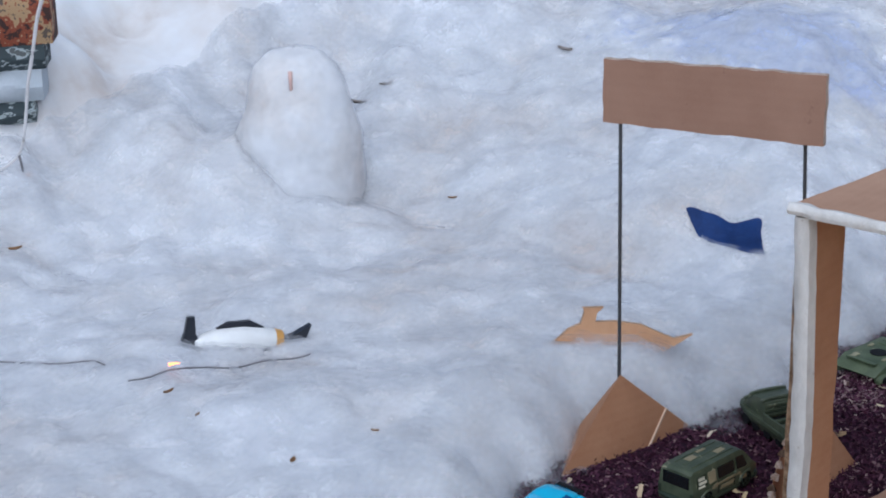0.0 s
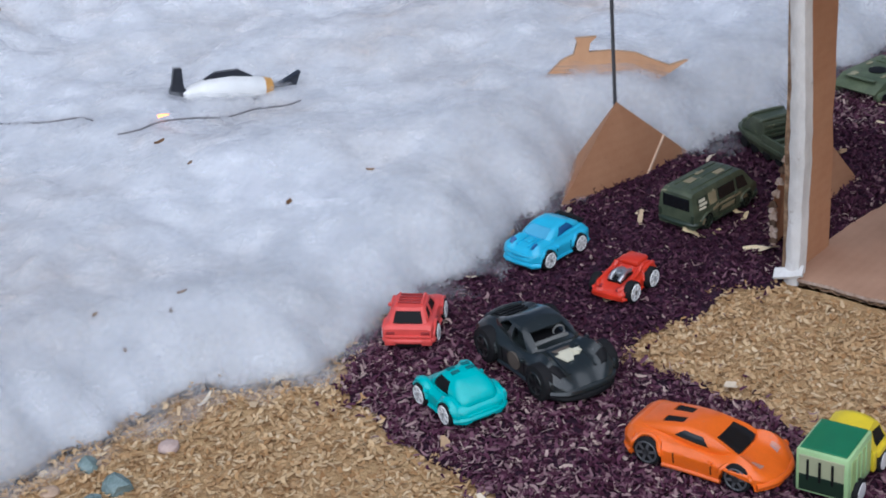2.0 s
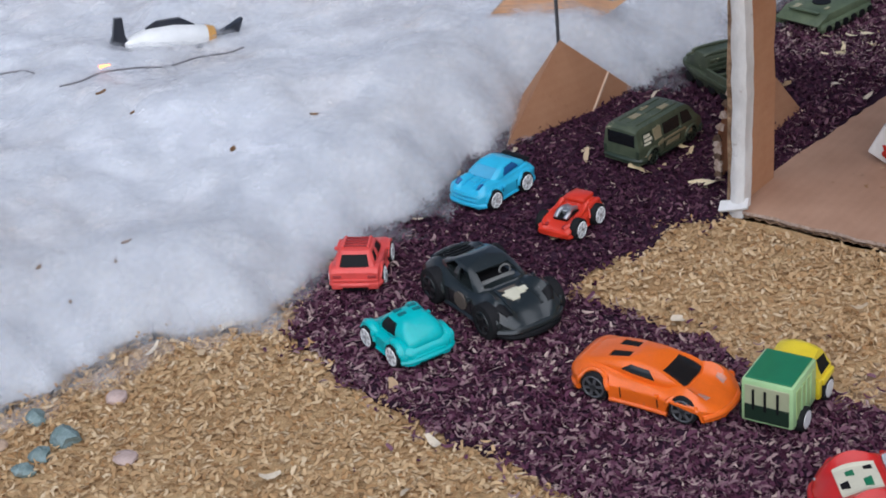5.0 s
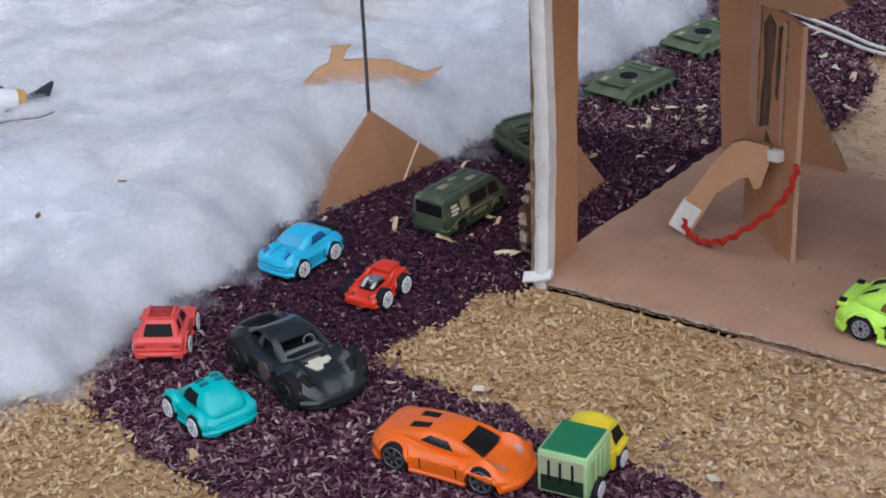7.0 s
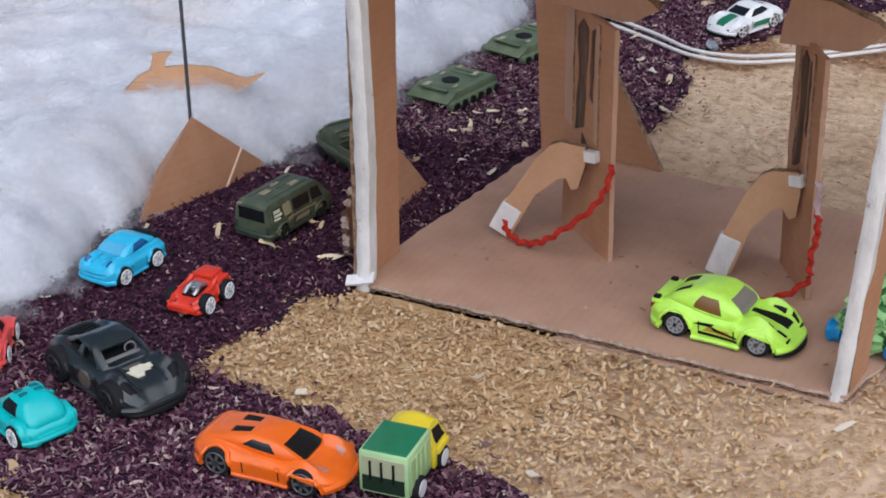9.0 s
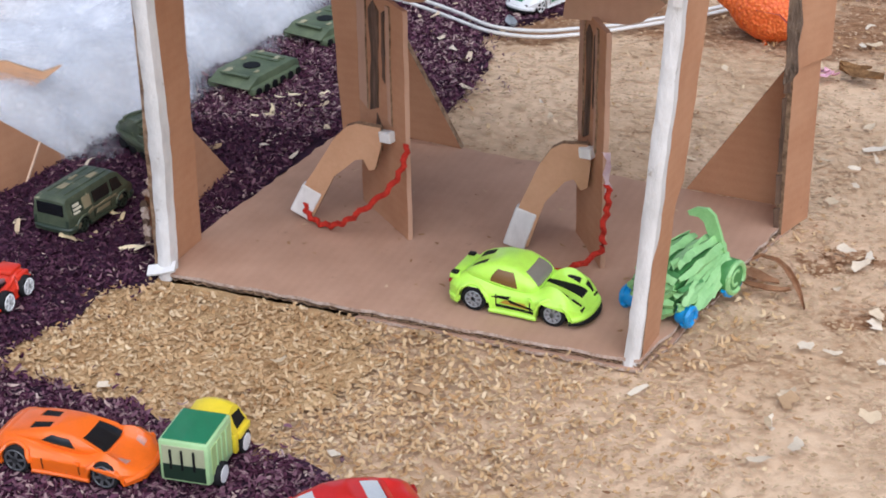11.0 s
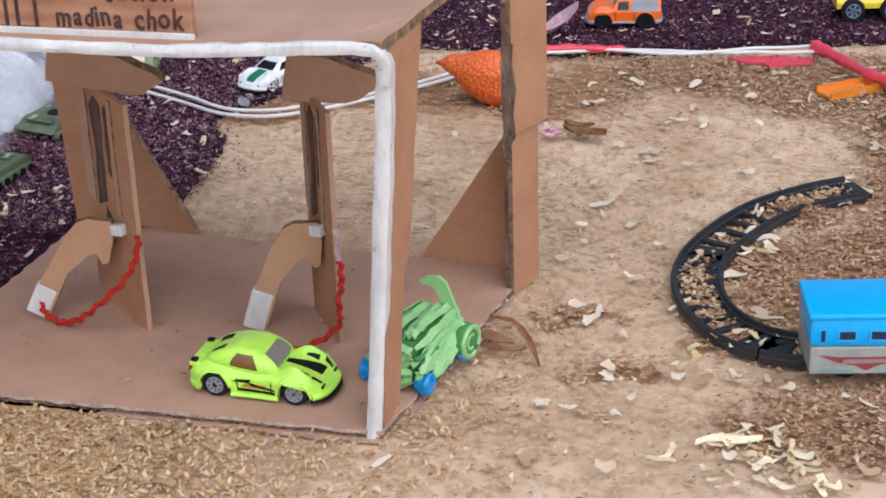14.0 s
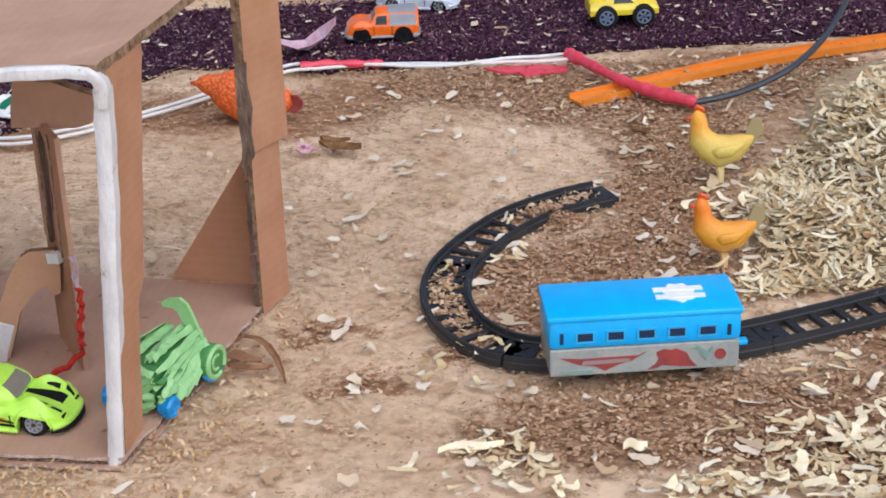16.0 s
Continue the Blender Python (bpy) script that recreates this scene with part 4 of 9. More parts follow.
    part("wrist_tape", bm, TAPE, nz)
    return pu


def hose(parent, pts):
    bm = bmesh.new()
    tube(bm, pts, lambda f: 0.0014, 7, 0.5, 0.0007)
    part("hose", bm, RED_YARN, parent, "red fuzzy twisted hose", smooth=True)


p1 = pump(pose(-0.125, 0.072, 0.004), 11, (0.004, -0.008), 0.048, -41.6, (-0.0065, 0.005, 0.026, 116, 12), 0.0, -0.0028, drop=0.0035)
hose(p1, [(-0.0475, -0.0045, 0.009), (-0.045, -0.008, 0.0048), (-0.037, -0.01, 0.002), (-0.026, -0.014, 0.006), (-0.015, -0.017, 0.015), (-0.002, -0.016, 0.027), (0.004, -0.0135, 0.037), (0.0062, -0.0115, 0.048)])
p2 = pump(pose(-0.038, 0.078, 0.004), 31, (0.005, -0.011), 0.037, -56, (-0.001, 0.003, 0.016, 108, 5), 9.0, 0.004, 0.0135)
hose(p2, [(0.0078, -0.0125, 0.041), (0.0085, -0.014, 0.032), (0.0068, -0.015, 0.021), (0.0068, -0.016, 0.012), (-0.003, -0.022, 0.005), (-0.016, -0.028, 0.002), (-0.027, -0.03, 0.003)])


bm = bmesh.new()
rows = [[bm.verts.new((0.0078 + 0.0006 * math.sin(k * 1.7) + e * (0.0011 + 0.0005 * math.sin(k * 2.3)), -0.0128 - 0.0003 * k + e * 0.0006, 0.036 + 0.0034 * k)) for e in (-1, 0, 1)] for k in range(7)]
for a, b in zip(rows, rows[1:]):
    for k in range(2):
        bm.faces.new((a[k], a[k + 1], b[k + 1], b[k]))
bmesh.ops.solidify(bm, geom=bm.faces[:], thickness=0.0004)
part("hose_wrap", bm, surface("pale pink plastic film", (0.55, 0.36, 0.4), (0.74, 0.62, 0.64), 120, 700, 0.3), p2, "pale pink plastic strip at the hose's top", smooth=True)


# ---- cardboard sign over the road ----
CREASE = surface("rubbed pale cardboard", (0.5, 0.33, 0.22), (0.66, 0.48, 0.35), 200, 900, 0.9)


def road_sign():
    rs = thing("road_sign", pose(0, 0, 0), "blank brown cardboard panel on two dark sticks", "sign")
    bm = bmesh.new()
    L, ang = 0.104, math.degrees(math.atan2(0.024, 0.1))
    slab(bm, [(0, 0), (L, -0.001), (L, 0.031), (0, 0.030)], -0.0022, 0.0022, 0.0004, 9, pose(-0.3475, 0.062, 0.1615, 90, 0, ang))
    part("panel", bm, [CARD_GREY, PALE_EDGE], rs)
    for a, b in (((-0.3415, 0.066, 0.19), (-0.331, 0.0525, 0.03)), ((-0.257, 0.0865, 0.19), (-0.249, 0.082, 0.03))):
        bm = bmesh.new()
        tube(bm, [a, (Vector(a) + Vector(b)) / 2, b], 0.0009, 8)
        part("stick", bm, paint("dark stick", (0.05, 0.05, 0.055), 0.5), rs, "thin dark stick", smooth=True)
    for pts in ([(-0.33, 0.052, 0.041), (-0.335, 0.008, -0.001), (-0.321, 0.062, -0.001), (-0.316, 0.098, -0.001), (-0.36, 0.05, -0.001)],
                [(-0.249, 0.082, 0.045), (-0.2325, 0.0265, 0.0205), (-0.2305, 0.0245, -0.001), (-0.2315, 0.109, -0.001), (-0.262, 0.084, -0.001)]):
        bm = bmesh.new()
        v = [bm.verts.new(p) for p in pts]
        for i in range(1, 5):
            bm.faces.new((v[0], v[i], v[i % 4 + 1]))
        bm.faces.new(v[1:])
        bmesh.ops.recalc_face_normals(bm, faces=bm.faces[:])
        foot = part("foot", bm, CARD_V, rs, "folded cardboard foot")
        # pale crease down the front, and torn flutes along one rim
        a, b = Vector(pts[0]), Vector(pts[1])
        top, low = a + (Vector(pts[3]) - a) * 0.6, Vector(pts[2])
        if pts[0][0] > -0.3:
            top = a + (Vector(pts[3]) - a) * 0.95
        bm = bmesh.new()
        tube(bm, [top, (top + low) / 2, low], 0.0008, 6)
        part("crease", bm, CREASE, foot, "pale crease")
        if pts[0][0] > -0.3:
            rnd = random.Random(3)
            for k in range(17):
                c = a + (b - a) * (k / 9) if k < 9 else b + (low - b) * ((k - 9) / 8)
                bm = bmesh.new()
                slab(bm, [(-0.0022, -0.0013), (0.0006, -0.0016), (0.0018, rnd.uniform(-0.0008, 0.0008)), (0.0004, 0.0018), (-0.0016, 0.0016)], -0.0007, 0.0007, 0, k, Matrix.Translation(c) @ pose(0, 0, 0, 90, rnd.uniform(-20, 20), 180 + rnd.uniform(-20, 20)))
                part("torn_flute", bm, PALE_EDGE if k % 3 else CARD_DARK, foot, "torn corrugated rim")


road_sign()

# ---- toy vehicles ----
BLACK = paint("black plastic", (0.01, 0.01, 0.011), 0.56, coat=0.0)
TYRE = paint("dark rubber", (0.016, 0.016, 0.017), 0.75, coat=0.0)
GLASS = paint("smoked window plastic", (0.01, 0.011, 0.012), 0.22, coat=0.0)
WHITE = paint("white plastic", (0.84, 0.84, 0.82), 0.4)
GREY = paint("grey plastic", (0.28, 0.29, 0.3), 0.45)
SILVER = surface("dull metal rim", (0.4, 0.4, 0.41), (0.55, 0.55, 0.56), 300, 2000, 0.35, 0.8)


class Shape:
    """A car body by its outlines: a top line, a belt, a plan and wheel arches, all in fractions of length and height."""

    def __init__(s, L, W, H, top, belt, roof=0.72, nose=0.14, tail=0.08, clear=0.12, axles=(-0.29, 0.3), wheel=0.3, crown=0.1, arch=1.14, fender=0.13, shoulder=0.07, flare=0.05):
        s.fender, s.shoulder, s.flare = fender, shoulder, flare
        s.L, s.W, s.H, s.top_t, s.belt, s.roof, s.nose, s.tail = L, W, H, top, belt, roof, nose, tail
        s.clear, s.axles, s.r, s.crown, s.arch = clear * H, [a * L for a in axles], wheel * H, crown * H, arch

    def top(s, x):
        u = x / s.L
        # rounded corners between the control points
        return s.H * sum(lerp_table(s.top_t, u + o) * w for o, w in ((-0.045, 0.1), (-0.02, 0.24), (0, 0.32), (0.02, 0.24), (0.045, 0.1)))

    def bot(s, x):
        z = s.clear
        for a in s.axles:
            R = s.r * s.arch
            if abs(x - a) < R:
                z = max(z, s.r * 0.98 + math.sqrt(R * R - (x - a) ** 2) * 0.98)
        return min(z, s.top(x) - s.H * 0.1)

    def hw(s, x, z):
        u = x / s.L * 2
        e = max(0.0, abs(u) - 0.7) / 0.3
        k = 1 - (s.nose if u > 0 else s.tail) * e ** 2.4
        b = s.belt * s.H
        for a in s.axles:
            k *= 1 + s.flare * math.exp(-((x - a) / (s.r * 1.4)) ** 2) * (1 if z < b else max(0, 1 - (z - b) / (0.2 * s.H)))
        if z > b:
            f = min(1.0, (z - b) / max(1e-6, s.H - b))
            k *= (1 - s.shoulder * min(1.0, f * 4)) * (1 - (1 - s.roof) * f ** 0.9) * (1 - 0.07 * f ** 5)
        else:
            k *= 1 - 0.06 * ((b - z) / b) ** 2
        return s.W / 2 * k

    def skin(s, x, f):
        """Height of the upper skin over its edge: crowned, with swellings over the axles where the car is low."""
        low = max(0.0, min(1.0, (0.8 - s.top(x) / s.H) / 0.2))
        swell = sum(math.exp(-((x - a) / (s.r * 1.3)) ** 2) for a in s.axles) * low * s.H * s.fender
        return s.crown * (1 - f * f) + swell * (math.exp(-((abs(f) - 0.74) / 0.2) ** 2) - 0.15 * (abs(f) > 0.99))

    def body(s, cols=64, rows=14, across=14):
        bm = bmesh.new()
        xs = [-s.L / 2 + s.L * i / cols for i in range(cols + 1)]
        loops = []
        for x in xs:
            z0, z1 = s.bot(x), s.top(x)
            ring = []
            for j in range(rows + 1):
                z = z0 + (z1 - z0) * j / rows
                ring.append((x, s.hw(x, z), z))
            w = s.hw(x, z1)
            for j in range(1, across):
                f = 1 - 2 * j / across
                ring.append((x, w * f, z1 + s.skin(x, f)))
            for j in range(rows, -1, -1):
                z = z0 + (z1 - z0) * j / rows
                ring.append((x, -s.hw(x, z), z))
            loops.append([bm.verts.new(p) for p in ring])
        n = len(loops[0])
        for a, b in zip(loops, loops[1:]):
            for k in range(n):
                bm.faces.new((a[k], a[(k + 1) % n], b[(k + 1) % n], b[k]))
        bm.faces.new(loops[0])
        bm.faces.new(loops[-1][::-1])
        bmesh.ops.recalc_face_normals(bm, faces=bm.faces[:])
        return bm

    def side_patch(s, quad, side, lift=0.0003, n=8, m=4):
        """A panel on a flank through four (u, h) corners: lower back, lower front, upper front, upper back."""
        bm = bmesh.new()
        g = []
        for j in range(m + 1):
            row = []
            for i in range(n + 1):
                a, b = i / n, j / m
                u = (quad[0][0] * (1 - a) + quad[1][0] * a) * (1 - b) + (quad[3][0] * (1 - a) + quad[2][0] * a) * b
                h = (quad[0][1] * (1 - a) + quad[1][1] * a) * (1 - b) + (quad[3][1] * (1 - a) + quad[2][1] * a) * b
                x, z = u * s.L, h * s.H
                row.append(bm.verts.new((x, side * (s.hw(x, z) + lift), z)))
            g.append(row)
        for j in range(m):
            for i in range(n):
                bm.faces.new((g[j][i], g[j][i + 1], g[j + 1][i + 1], g[j + 1][i]))
        ext = bmesh.ops.extrude_face_region(bm, geom=bm.faces[:])
        for v in ext["geom"]:
            if isinstance(v, bmesh.types.BMVert):
                v.co.y -= side * 0.0012
        bmesh.ops.recalc_face_normals(bm, faces=bm.faces[:])
        return bm

    def top_patch(s, u0, u1, w0, w1, lift=0.0003, off=0.0, n=10, m=10):
        """A panel on the upper skin from u0 to u1, with half widths w0, w1 as fractions of the skin's own."""
        bm = bmesh.new()
        g = []
        for i in range(n + 1):
            a = i / n
            x = (u0 + (u1 - u0) * a) * s.L
            z1 = s.top(x)
            w = s.hw(x, z1)
            row = []
            for j in range(m + 1):
                f = (w0 + (w1 - w0) * a) * (2 * j / m - 1) + off
                row.append(bm.verts.new((x, w * f, z1 + s.skin(x, f) + lift)))
            g.append(row)
        for i in range(n):
            for j in range(m):
                bm.faces.new((g[i][j], g[i][j + 1], g[i + 1][j + 1], g[i + 1][j]))
        ext = bmesh.ops.extrude_face_region(bm, geom=bm.faces[:])
        for v in ext["geom"]:
            if isinstance(v, bmesh.types.BMVert):
                v.co.z -= 0.0012
        bmesh.ops.recalc_face_normals(bm, faces=bm.faces[:])
        return bm


def wheels(par, s, tyre, rim, spokes=5, inset=0.0, r=None, width=0.2, rim_r=0.68, sides=20, hub=None):
    for ax in s.axles:
        for sd in (-1, 1):
            rr = (r or s.r)
            wd = s.W * width
            y = sd * (s.W / 2 - wd / 2 - inset)
            bm = bmesh.new()
            disc(bm, (ax, y, rr), rr, wd, 'Y', sides, rr * 0.12)
            wh = part("wheel", bm, tyre, par, smooth=True)
            bm = bmesh.new()
            ye = y + sd * wd / 2
            disc(bm, (ax, ye + sd * 0.0001, rr), rr * rim_r * 0.35, 0.0006, 'Y', 12)
            for k in range(spokes):
                a = math.tau * k / spokes + 0.3
                box(bm, (-rr * 0.10, -0.0004, 0), (rr * 0.10, 0.0004, rr * rim_r), 0.0, Matrix.Translation((ax, ye, rr)) @ Matrix.Rotation(a, 4, 'Y'))
            # rim ring
            seg = 20
            ring = [[bm.verts.new((ax + math.cos(t) * q, ye + sd * 0.0004 * o, rr + math.sin(t) * q)) for t in [math.tau * k / seg for k in range(seg)]] for q, o in ((rr * rim_r * 1.06, 0.3), (rr * rim_r, 1), (rr * rim_r * 0.86, 0))]
            for A, B in zip(ring, ring[1:]):
                for k in range(seg):
                    bm.faces.new((A[k], A[(k + 1) % seg], B[(k + 1) % seg], B[k]))
            part("rim", bm, rim, wh)
            # disc behind the spokes; default black puts the gaps' shade into its colour
            bm = bmesh.new()
            disc(bm, (ax, ye - sd * 0.0001, rr), rr * rim_r * 0.86, 0.0007, 'Y', 16)
            part("hub", bm, hub or BLACK, wh)


def cabin(s, body, colour, belt, roof, height, panes, bulge=0.0, crown=0.07, thick=0.0007):
    """A greenhouse on the body: pillars and roof as one shell, each pane set into it.
    belt, roof: (rear u, front u, rear half width, front half width) in fractions; panes: (side, from, to, low, high, material),
    sides being front, left, rear and right, eight steps along each and six up."""
    def ring(q):
        c = [(q[1], -q[3]), (q[1], q[3]), (q[0], q[2]), (q[0], -q[2])]
        p = [Vector((c[k][0] + (c[(k + 1) % 4][0] - c[k][0]) * t / 8, c[k][1] + (c[(k + 1) % 4][1] - c[k][1]) * t / 8)) for k in range(4) for t in range(8)]
        for _ in range(2):
            p = [(p[i - 1] + p[i] * 2 + p[(i + 1) % 32]) / 4 for i in range(32)]
        return [(v.x * s.L, v.y * s.W / 2) for v in p]
    lo, hi = ring(belt), ring(roof)
    cx = sum(p[0] for p in hi) / 32
    G = []
    for j in range(7):
        v = j / 6
        row = []
        for (x0, y0), (x1, y1) in zip(lo, hi):
            f = max(-1.0, min(1.0, y0 / max(1e-6, s.hw(x0, s.top(x0)))))
            z0 = s.top(x0) + s.skin(x0, f) - 0.0005
            a = (x1 - roof[0] * s.L) / max(1e-6, (roof[1] - roof[0]) * s.L)
            z1 = s.H * (height[0] + (height[1] - height[0]) * a)
            w = v ** 1.22
            out = Vector((x0 - cx, y0)).normalized() * bulge * math.sin(v * math.pi) * s.H
            row.append(Vector((x0 + (x1 - x0) * w + out.x, y0 + (y1 - y0) * w + out.y, z0 + (z1 - z0) * v)))
        G.append(row)
    order = {"front": 0, "left": 8, "rear": 16, "right": 24}
    holes = {((order[sd] + i) % 32, j) for sd, i0, i1, j0, j1, mt in panes for i in range(i0, i1) for j in range(j0, j1)}
    bm = bmesh.new()
    V = [[bm.verts.new(p) for p in row] for row in G]
    for j in range(6):
        for i in range(32):
            if (i, j) not in holes:
                bm.faces.new((V[j][i], V[j][(i + 1) % 32], V[j + 1][(i + 1) % 32], V[j + 1][i]))
    mid = sum((Vector(p) for p in G[6]), Vector()) / 32
    last = V[6]
    for k in (0.86, 0.6, 0.3):
        nxt = [bm.verts.new((mid.x + (p.x - mid.x) * k, p.y * k, mid.z + (p.z - mid.z) * k + crown * s.H * (1 - k * k))) for p in G[6]]
        for i in range(32):
            bm.faces.new((last[i], last[(i + 1) % 32], nxt[(i + 1) % 32], nxt[i]))
        last = nxt
    bm.faces.new(last)
    bmesh.ops.recalc_face_normals(bm, faces=bm.faces[:])
    bmesh.ops.solidify(bm, geom=bm.faces[:], thickness=thick)
    shell = part("cabin", bm, colour, body, smooth=True)
    for sd, i0, i1, j0, j1, mt in panes:
        if mt is None:
            continue
        bm = bmesh.new()
        g = []
        for j in range(j0, j1 + 1):
            row = []
            for i in range(order[sd] + i0, order[sd] + i1 + 1):
                p = G[j][i % 32]
                n = Vector((p.x - cx, p.y, 0)).normalized()
                row.append(bm.verts.new(p - n * thick * 0.6))
            g.append(row)
        for a, b in zip(g, g[1:]):
            for k in range(len(a) - 1):
                bm.faces.new((a[k], a[k + 1], b[k + 1], b[k]))
        bmesh.ops.recalc_face_normals(bm, faces=bm.faces[:])
        bmesh.ops.solidify(bm, geom=bm.faces[:], thickness=0.0004)
        # BLACK panes also stand in for shaded open windows and rear vents
        part({"front": "windscreen", "rear": "rear_window"}.get(sd, "window"), bm, mt, shell, "dark inset pane" if mt in (GLASS, BLACK) else "", smooth=True)
    return shell


def sides(i0, i1, j0, j1, mt):
    """The same pane on both flanks, counted from the front."""
    return [("left", i0, i1, j0, j1, mt), ("right", 8 - i1, 8 - i0, j0, j1, mt)]


def knob(name, parent, mt, lo, hi, bevel=0.0003, m=None, label=""):
    bm = bmesh.new()
    box(bm, lo, hi, bevel, m)
    return part(name, bm, mt, parent, label, smooth=True)


def trim(c, s, body, colour, dark=None):
    """Lips over the wheels, bumpers and sills."""
    for ax in s.axles:
        for sd in (-1, 1):
            R = s.r * s.arch
            pts = []
            for k in range(9):
                a = math.pi * (0.04 + 0.92 * k / 8)
                x, z = ax + math.cos(a) * R, s.r * 0.98 + math.sin(a) * R * 0.98
                pts.append((x, sd * (s.hw(x, z) + 0.0001), min(z, s.top(x))))
            bm = bmesh.new()
            tube(bm, pts, s.W * 0.032, 6)
            part("wheel_arch", bm, colour, body, smooth=True)
    for end, nm in ((1, "front_bumper"), (-1, "rear_bumper")):
        x = end * s.L * 0.485
        w = s.hw(x, s.H * 0.3)
        bm = bmesh.new()
        tube(bm, [(x - end * s.L * 0.07, -s.hw(x - end * s.L * 0.07, s.H * 0.25), s.H * 0.24), (x, -w * 0.88, s.H * 0.25), (x + end * s.L * 0.018, 0, s.H * 0.25), (x, w * 0.88, s.H * 0.25), (x - end * s.L * 0.07, s.hw(x - end * s.L * 0.07, s.H * 0.25), s.H * 0.24)], s.H * 0.075, 8)
        part(nm, bm, dark or colour, body, smooth=True)
    for sd in (-1, 1):
        bm = bmesh.new()
        x0, x1 = s.axles[0] + s.r * s.arch, s.axles[1] - s.r * s.arch
        tube(bm, [(x0, sd * s.hw(x0, s.clear) * 0.99, s.clear * 1.15), ((x0 + x1) / 2, sd * s.hw(0, s.clear) * 1.0, s.clear * 1.15), (x1, sd * s.hw(x1, s.clear) * 0.99, s.clear * 1.15)], s.H * 0.05, 6)
        part("sill", bm, dark or colour, body, smooth=True)
        # mirror and door joint
        bm = bmesh.new()
        box(bm, (-0.0008, -0.0009, -0.0006), (0.0008, 0.0009, 0.0007), 0.0003, Matrix.Translation((s.L * 0.12, sd * (s.hw(s.L * 0.12, s.belt * s.H) + 0.0004), s.belt * s.H + 0.0004)))
        part("mirror", bm, colour, body)
        for u in (-0.13, 0.12):
            part("door_joint", s.side_patch([(u, 0.24), (u + 0.008, 0.24), (u + 0.006, s.belt), (u - 0.002, s.belt)], sd, 0.0001, 1, 4), BLACK, body)


def car(name, label, m, s, colour, windows=(), decals=(), tyre=TYRE, rim=SILVER, extras=None, wheel_kw=None, category="toy car", group="toy cars", bumper=None, screen=None, house=None):
    c = thing(name, m, label, category, group)
    body = part("body", s.body(), colour, c, smooth=True)
    if house:
        cabin(s, body, colour, *house[0], **house[1])
    for kind, *a in windows:
        if kind == 'side':
            for sd in (-1, 1):
                part("window", s.side_patch(a[0], sd), GLASS, body, "dark window")
        else:
            part("windscreen", s.top_patch(*a), screen or GLASS, body, "tinted windscreen")
    for kind, nm, mt, *a in decals:
        if kind == 'side':
            for sd in (-1, 1):
                part(nm, s.side_patch(a[0], sd, 0.0004), mt, body)
        else:
            part(nm, s.top_patch(*a), mt, body)
    # dark floor pan between the wheels
    bm = bmesh.new()
    box(bm, (-s.L * 0.44, -s.W * 0.36, s.clear * 0.8), (s.L * 0.42, s.W * 0.36, s.H * 0.3), 0.0005)
    part("chassis", bm, BLACK, c)
    trim(c, s, body, colour, bumper)
    wheels(c, s, tyre, rim, **(wheel_kw or {}))
    if extras:
        extras(c, s, body)
    return c


VAN = [(-0.5, 0.9), (-0.49, 0.97), (-0.46, 1.0), (0.24, 1.0), (0.3, 0.95), (0.4, 0.6), (0.47, 0.54), (0.5, 0.36)]
JEEP = [(-0.5, 0.88), (-0.49, 0.96), (-0.45, 1.0), (0.06, 1.0), (0.1, 0.95), (0.16, 0.62), (0.42, 0.58), (0.48, 0.5), (0.5, 0.34)]

ORANGE = paint("orange enamel", (0.9, 0.155, 0.01), 0.32, coat=0.25, wear=(0.62, 0.2, 0.09))
NEON = paint("neon yellow-green enamel", (0.55, 0.96, 0.1), 0.35, coat=0.2)
CHAR = paint("dusty charcoal plastic", (0.016, 0.021, 0.021), 0.3, coat=0.35, wear=(0.075, 0.085, 0.08))
CORAL = paint("coral red plastic", (0.8, 0.09, 0.075), 0.45, coat=0.1)
RED = paint("red plastic", (0.72, 0.04, 0.014), 0.35)
BLUE = paint("sky blue plastic", (0.035, 0.49, 0.74), 0.32)
TEAL = paint("teal plastic", (0.0, 0.5, 0.5), 0.36)
ARMY = surface("army green plastic with camouflage", (0.035, 0.05, 0.03), (0.1, 0.118, 0.068), 90, 900, 0.5, bump=0.15, wear=(0.34, 0.32, 0.2))
LIME = paint("lime green plastic", (0.4, 0.62, 0.3), 0.35)
DGREEN = paint("dark green plastic", (0.01, 0.19, 0.08), 0.4)
YELLOW = paint("yellow plastic", (0.82, 0.62, 0.03), 0.35)
DKRED = paint("red enamel", (0.6, 0.02, 0.015), 0.32, coat=0.2)
OPAL = paint("silver white enamel", (0.6, 0.64, 0.7), 0.3, coat=0.4)
DARKRIM = paint("dark grey rim", (0.09, 0.09, 0.095), 0.4)
TINT = paint("smoky beige windscreen", (0.26, 0.23, 0.18), 0.2, coat=0.3)
MUSTARD = paint("dark yellow print", (0.5, 0.3, 0.03), 0.4)
GREYDUST = paint("dusty grey plastic", (0.2, 0.2, 0.19), 0.7)
# BLUE darkened, with shade put into the colour
BLUEDK = paint("shaded blue plastic", (0.012, 0.1, 0.28), 0.35)
CORALDK = paint("dark coral plastic", (0.35, 0.03, 0.03), 0.5)
TEALDK = paint("dark teal plastic", (0.0, 0.16, 0.17), 0.5)
ARMYDK = paint("dark army green plastic", (0.025, 0.04, 0.022), 0.5)
SAND = paint("sand camouflage paint", (0.32, 0.27, 0.16), 0.6)
BROWN_PRINT = paint("brown window print", (0.2, 0.1, 0.025), 0.5)
ROUNDEL = paint("rubbed grey-brown roundel", (0.13, 0.105, 0.085), 0.7)
CREAM = paint("cream sticker", (0.7, 0.66, 0.5), 0.6)


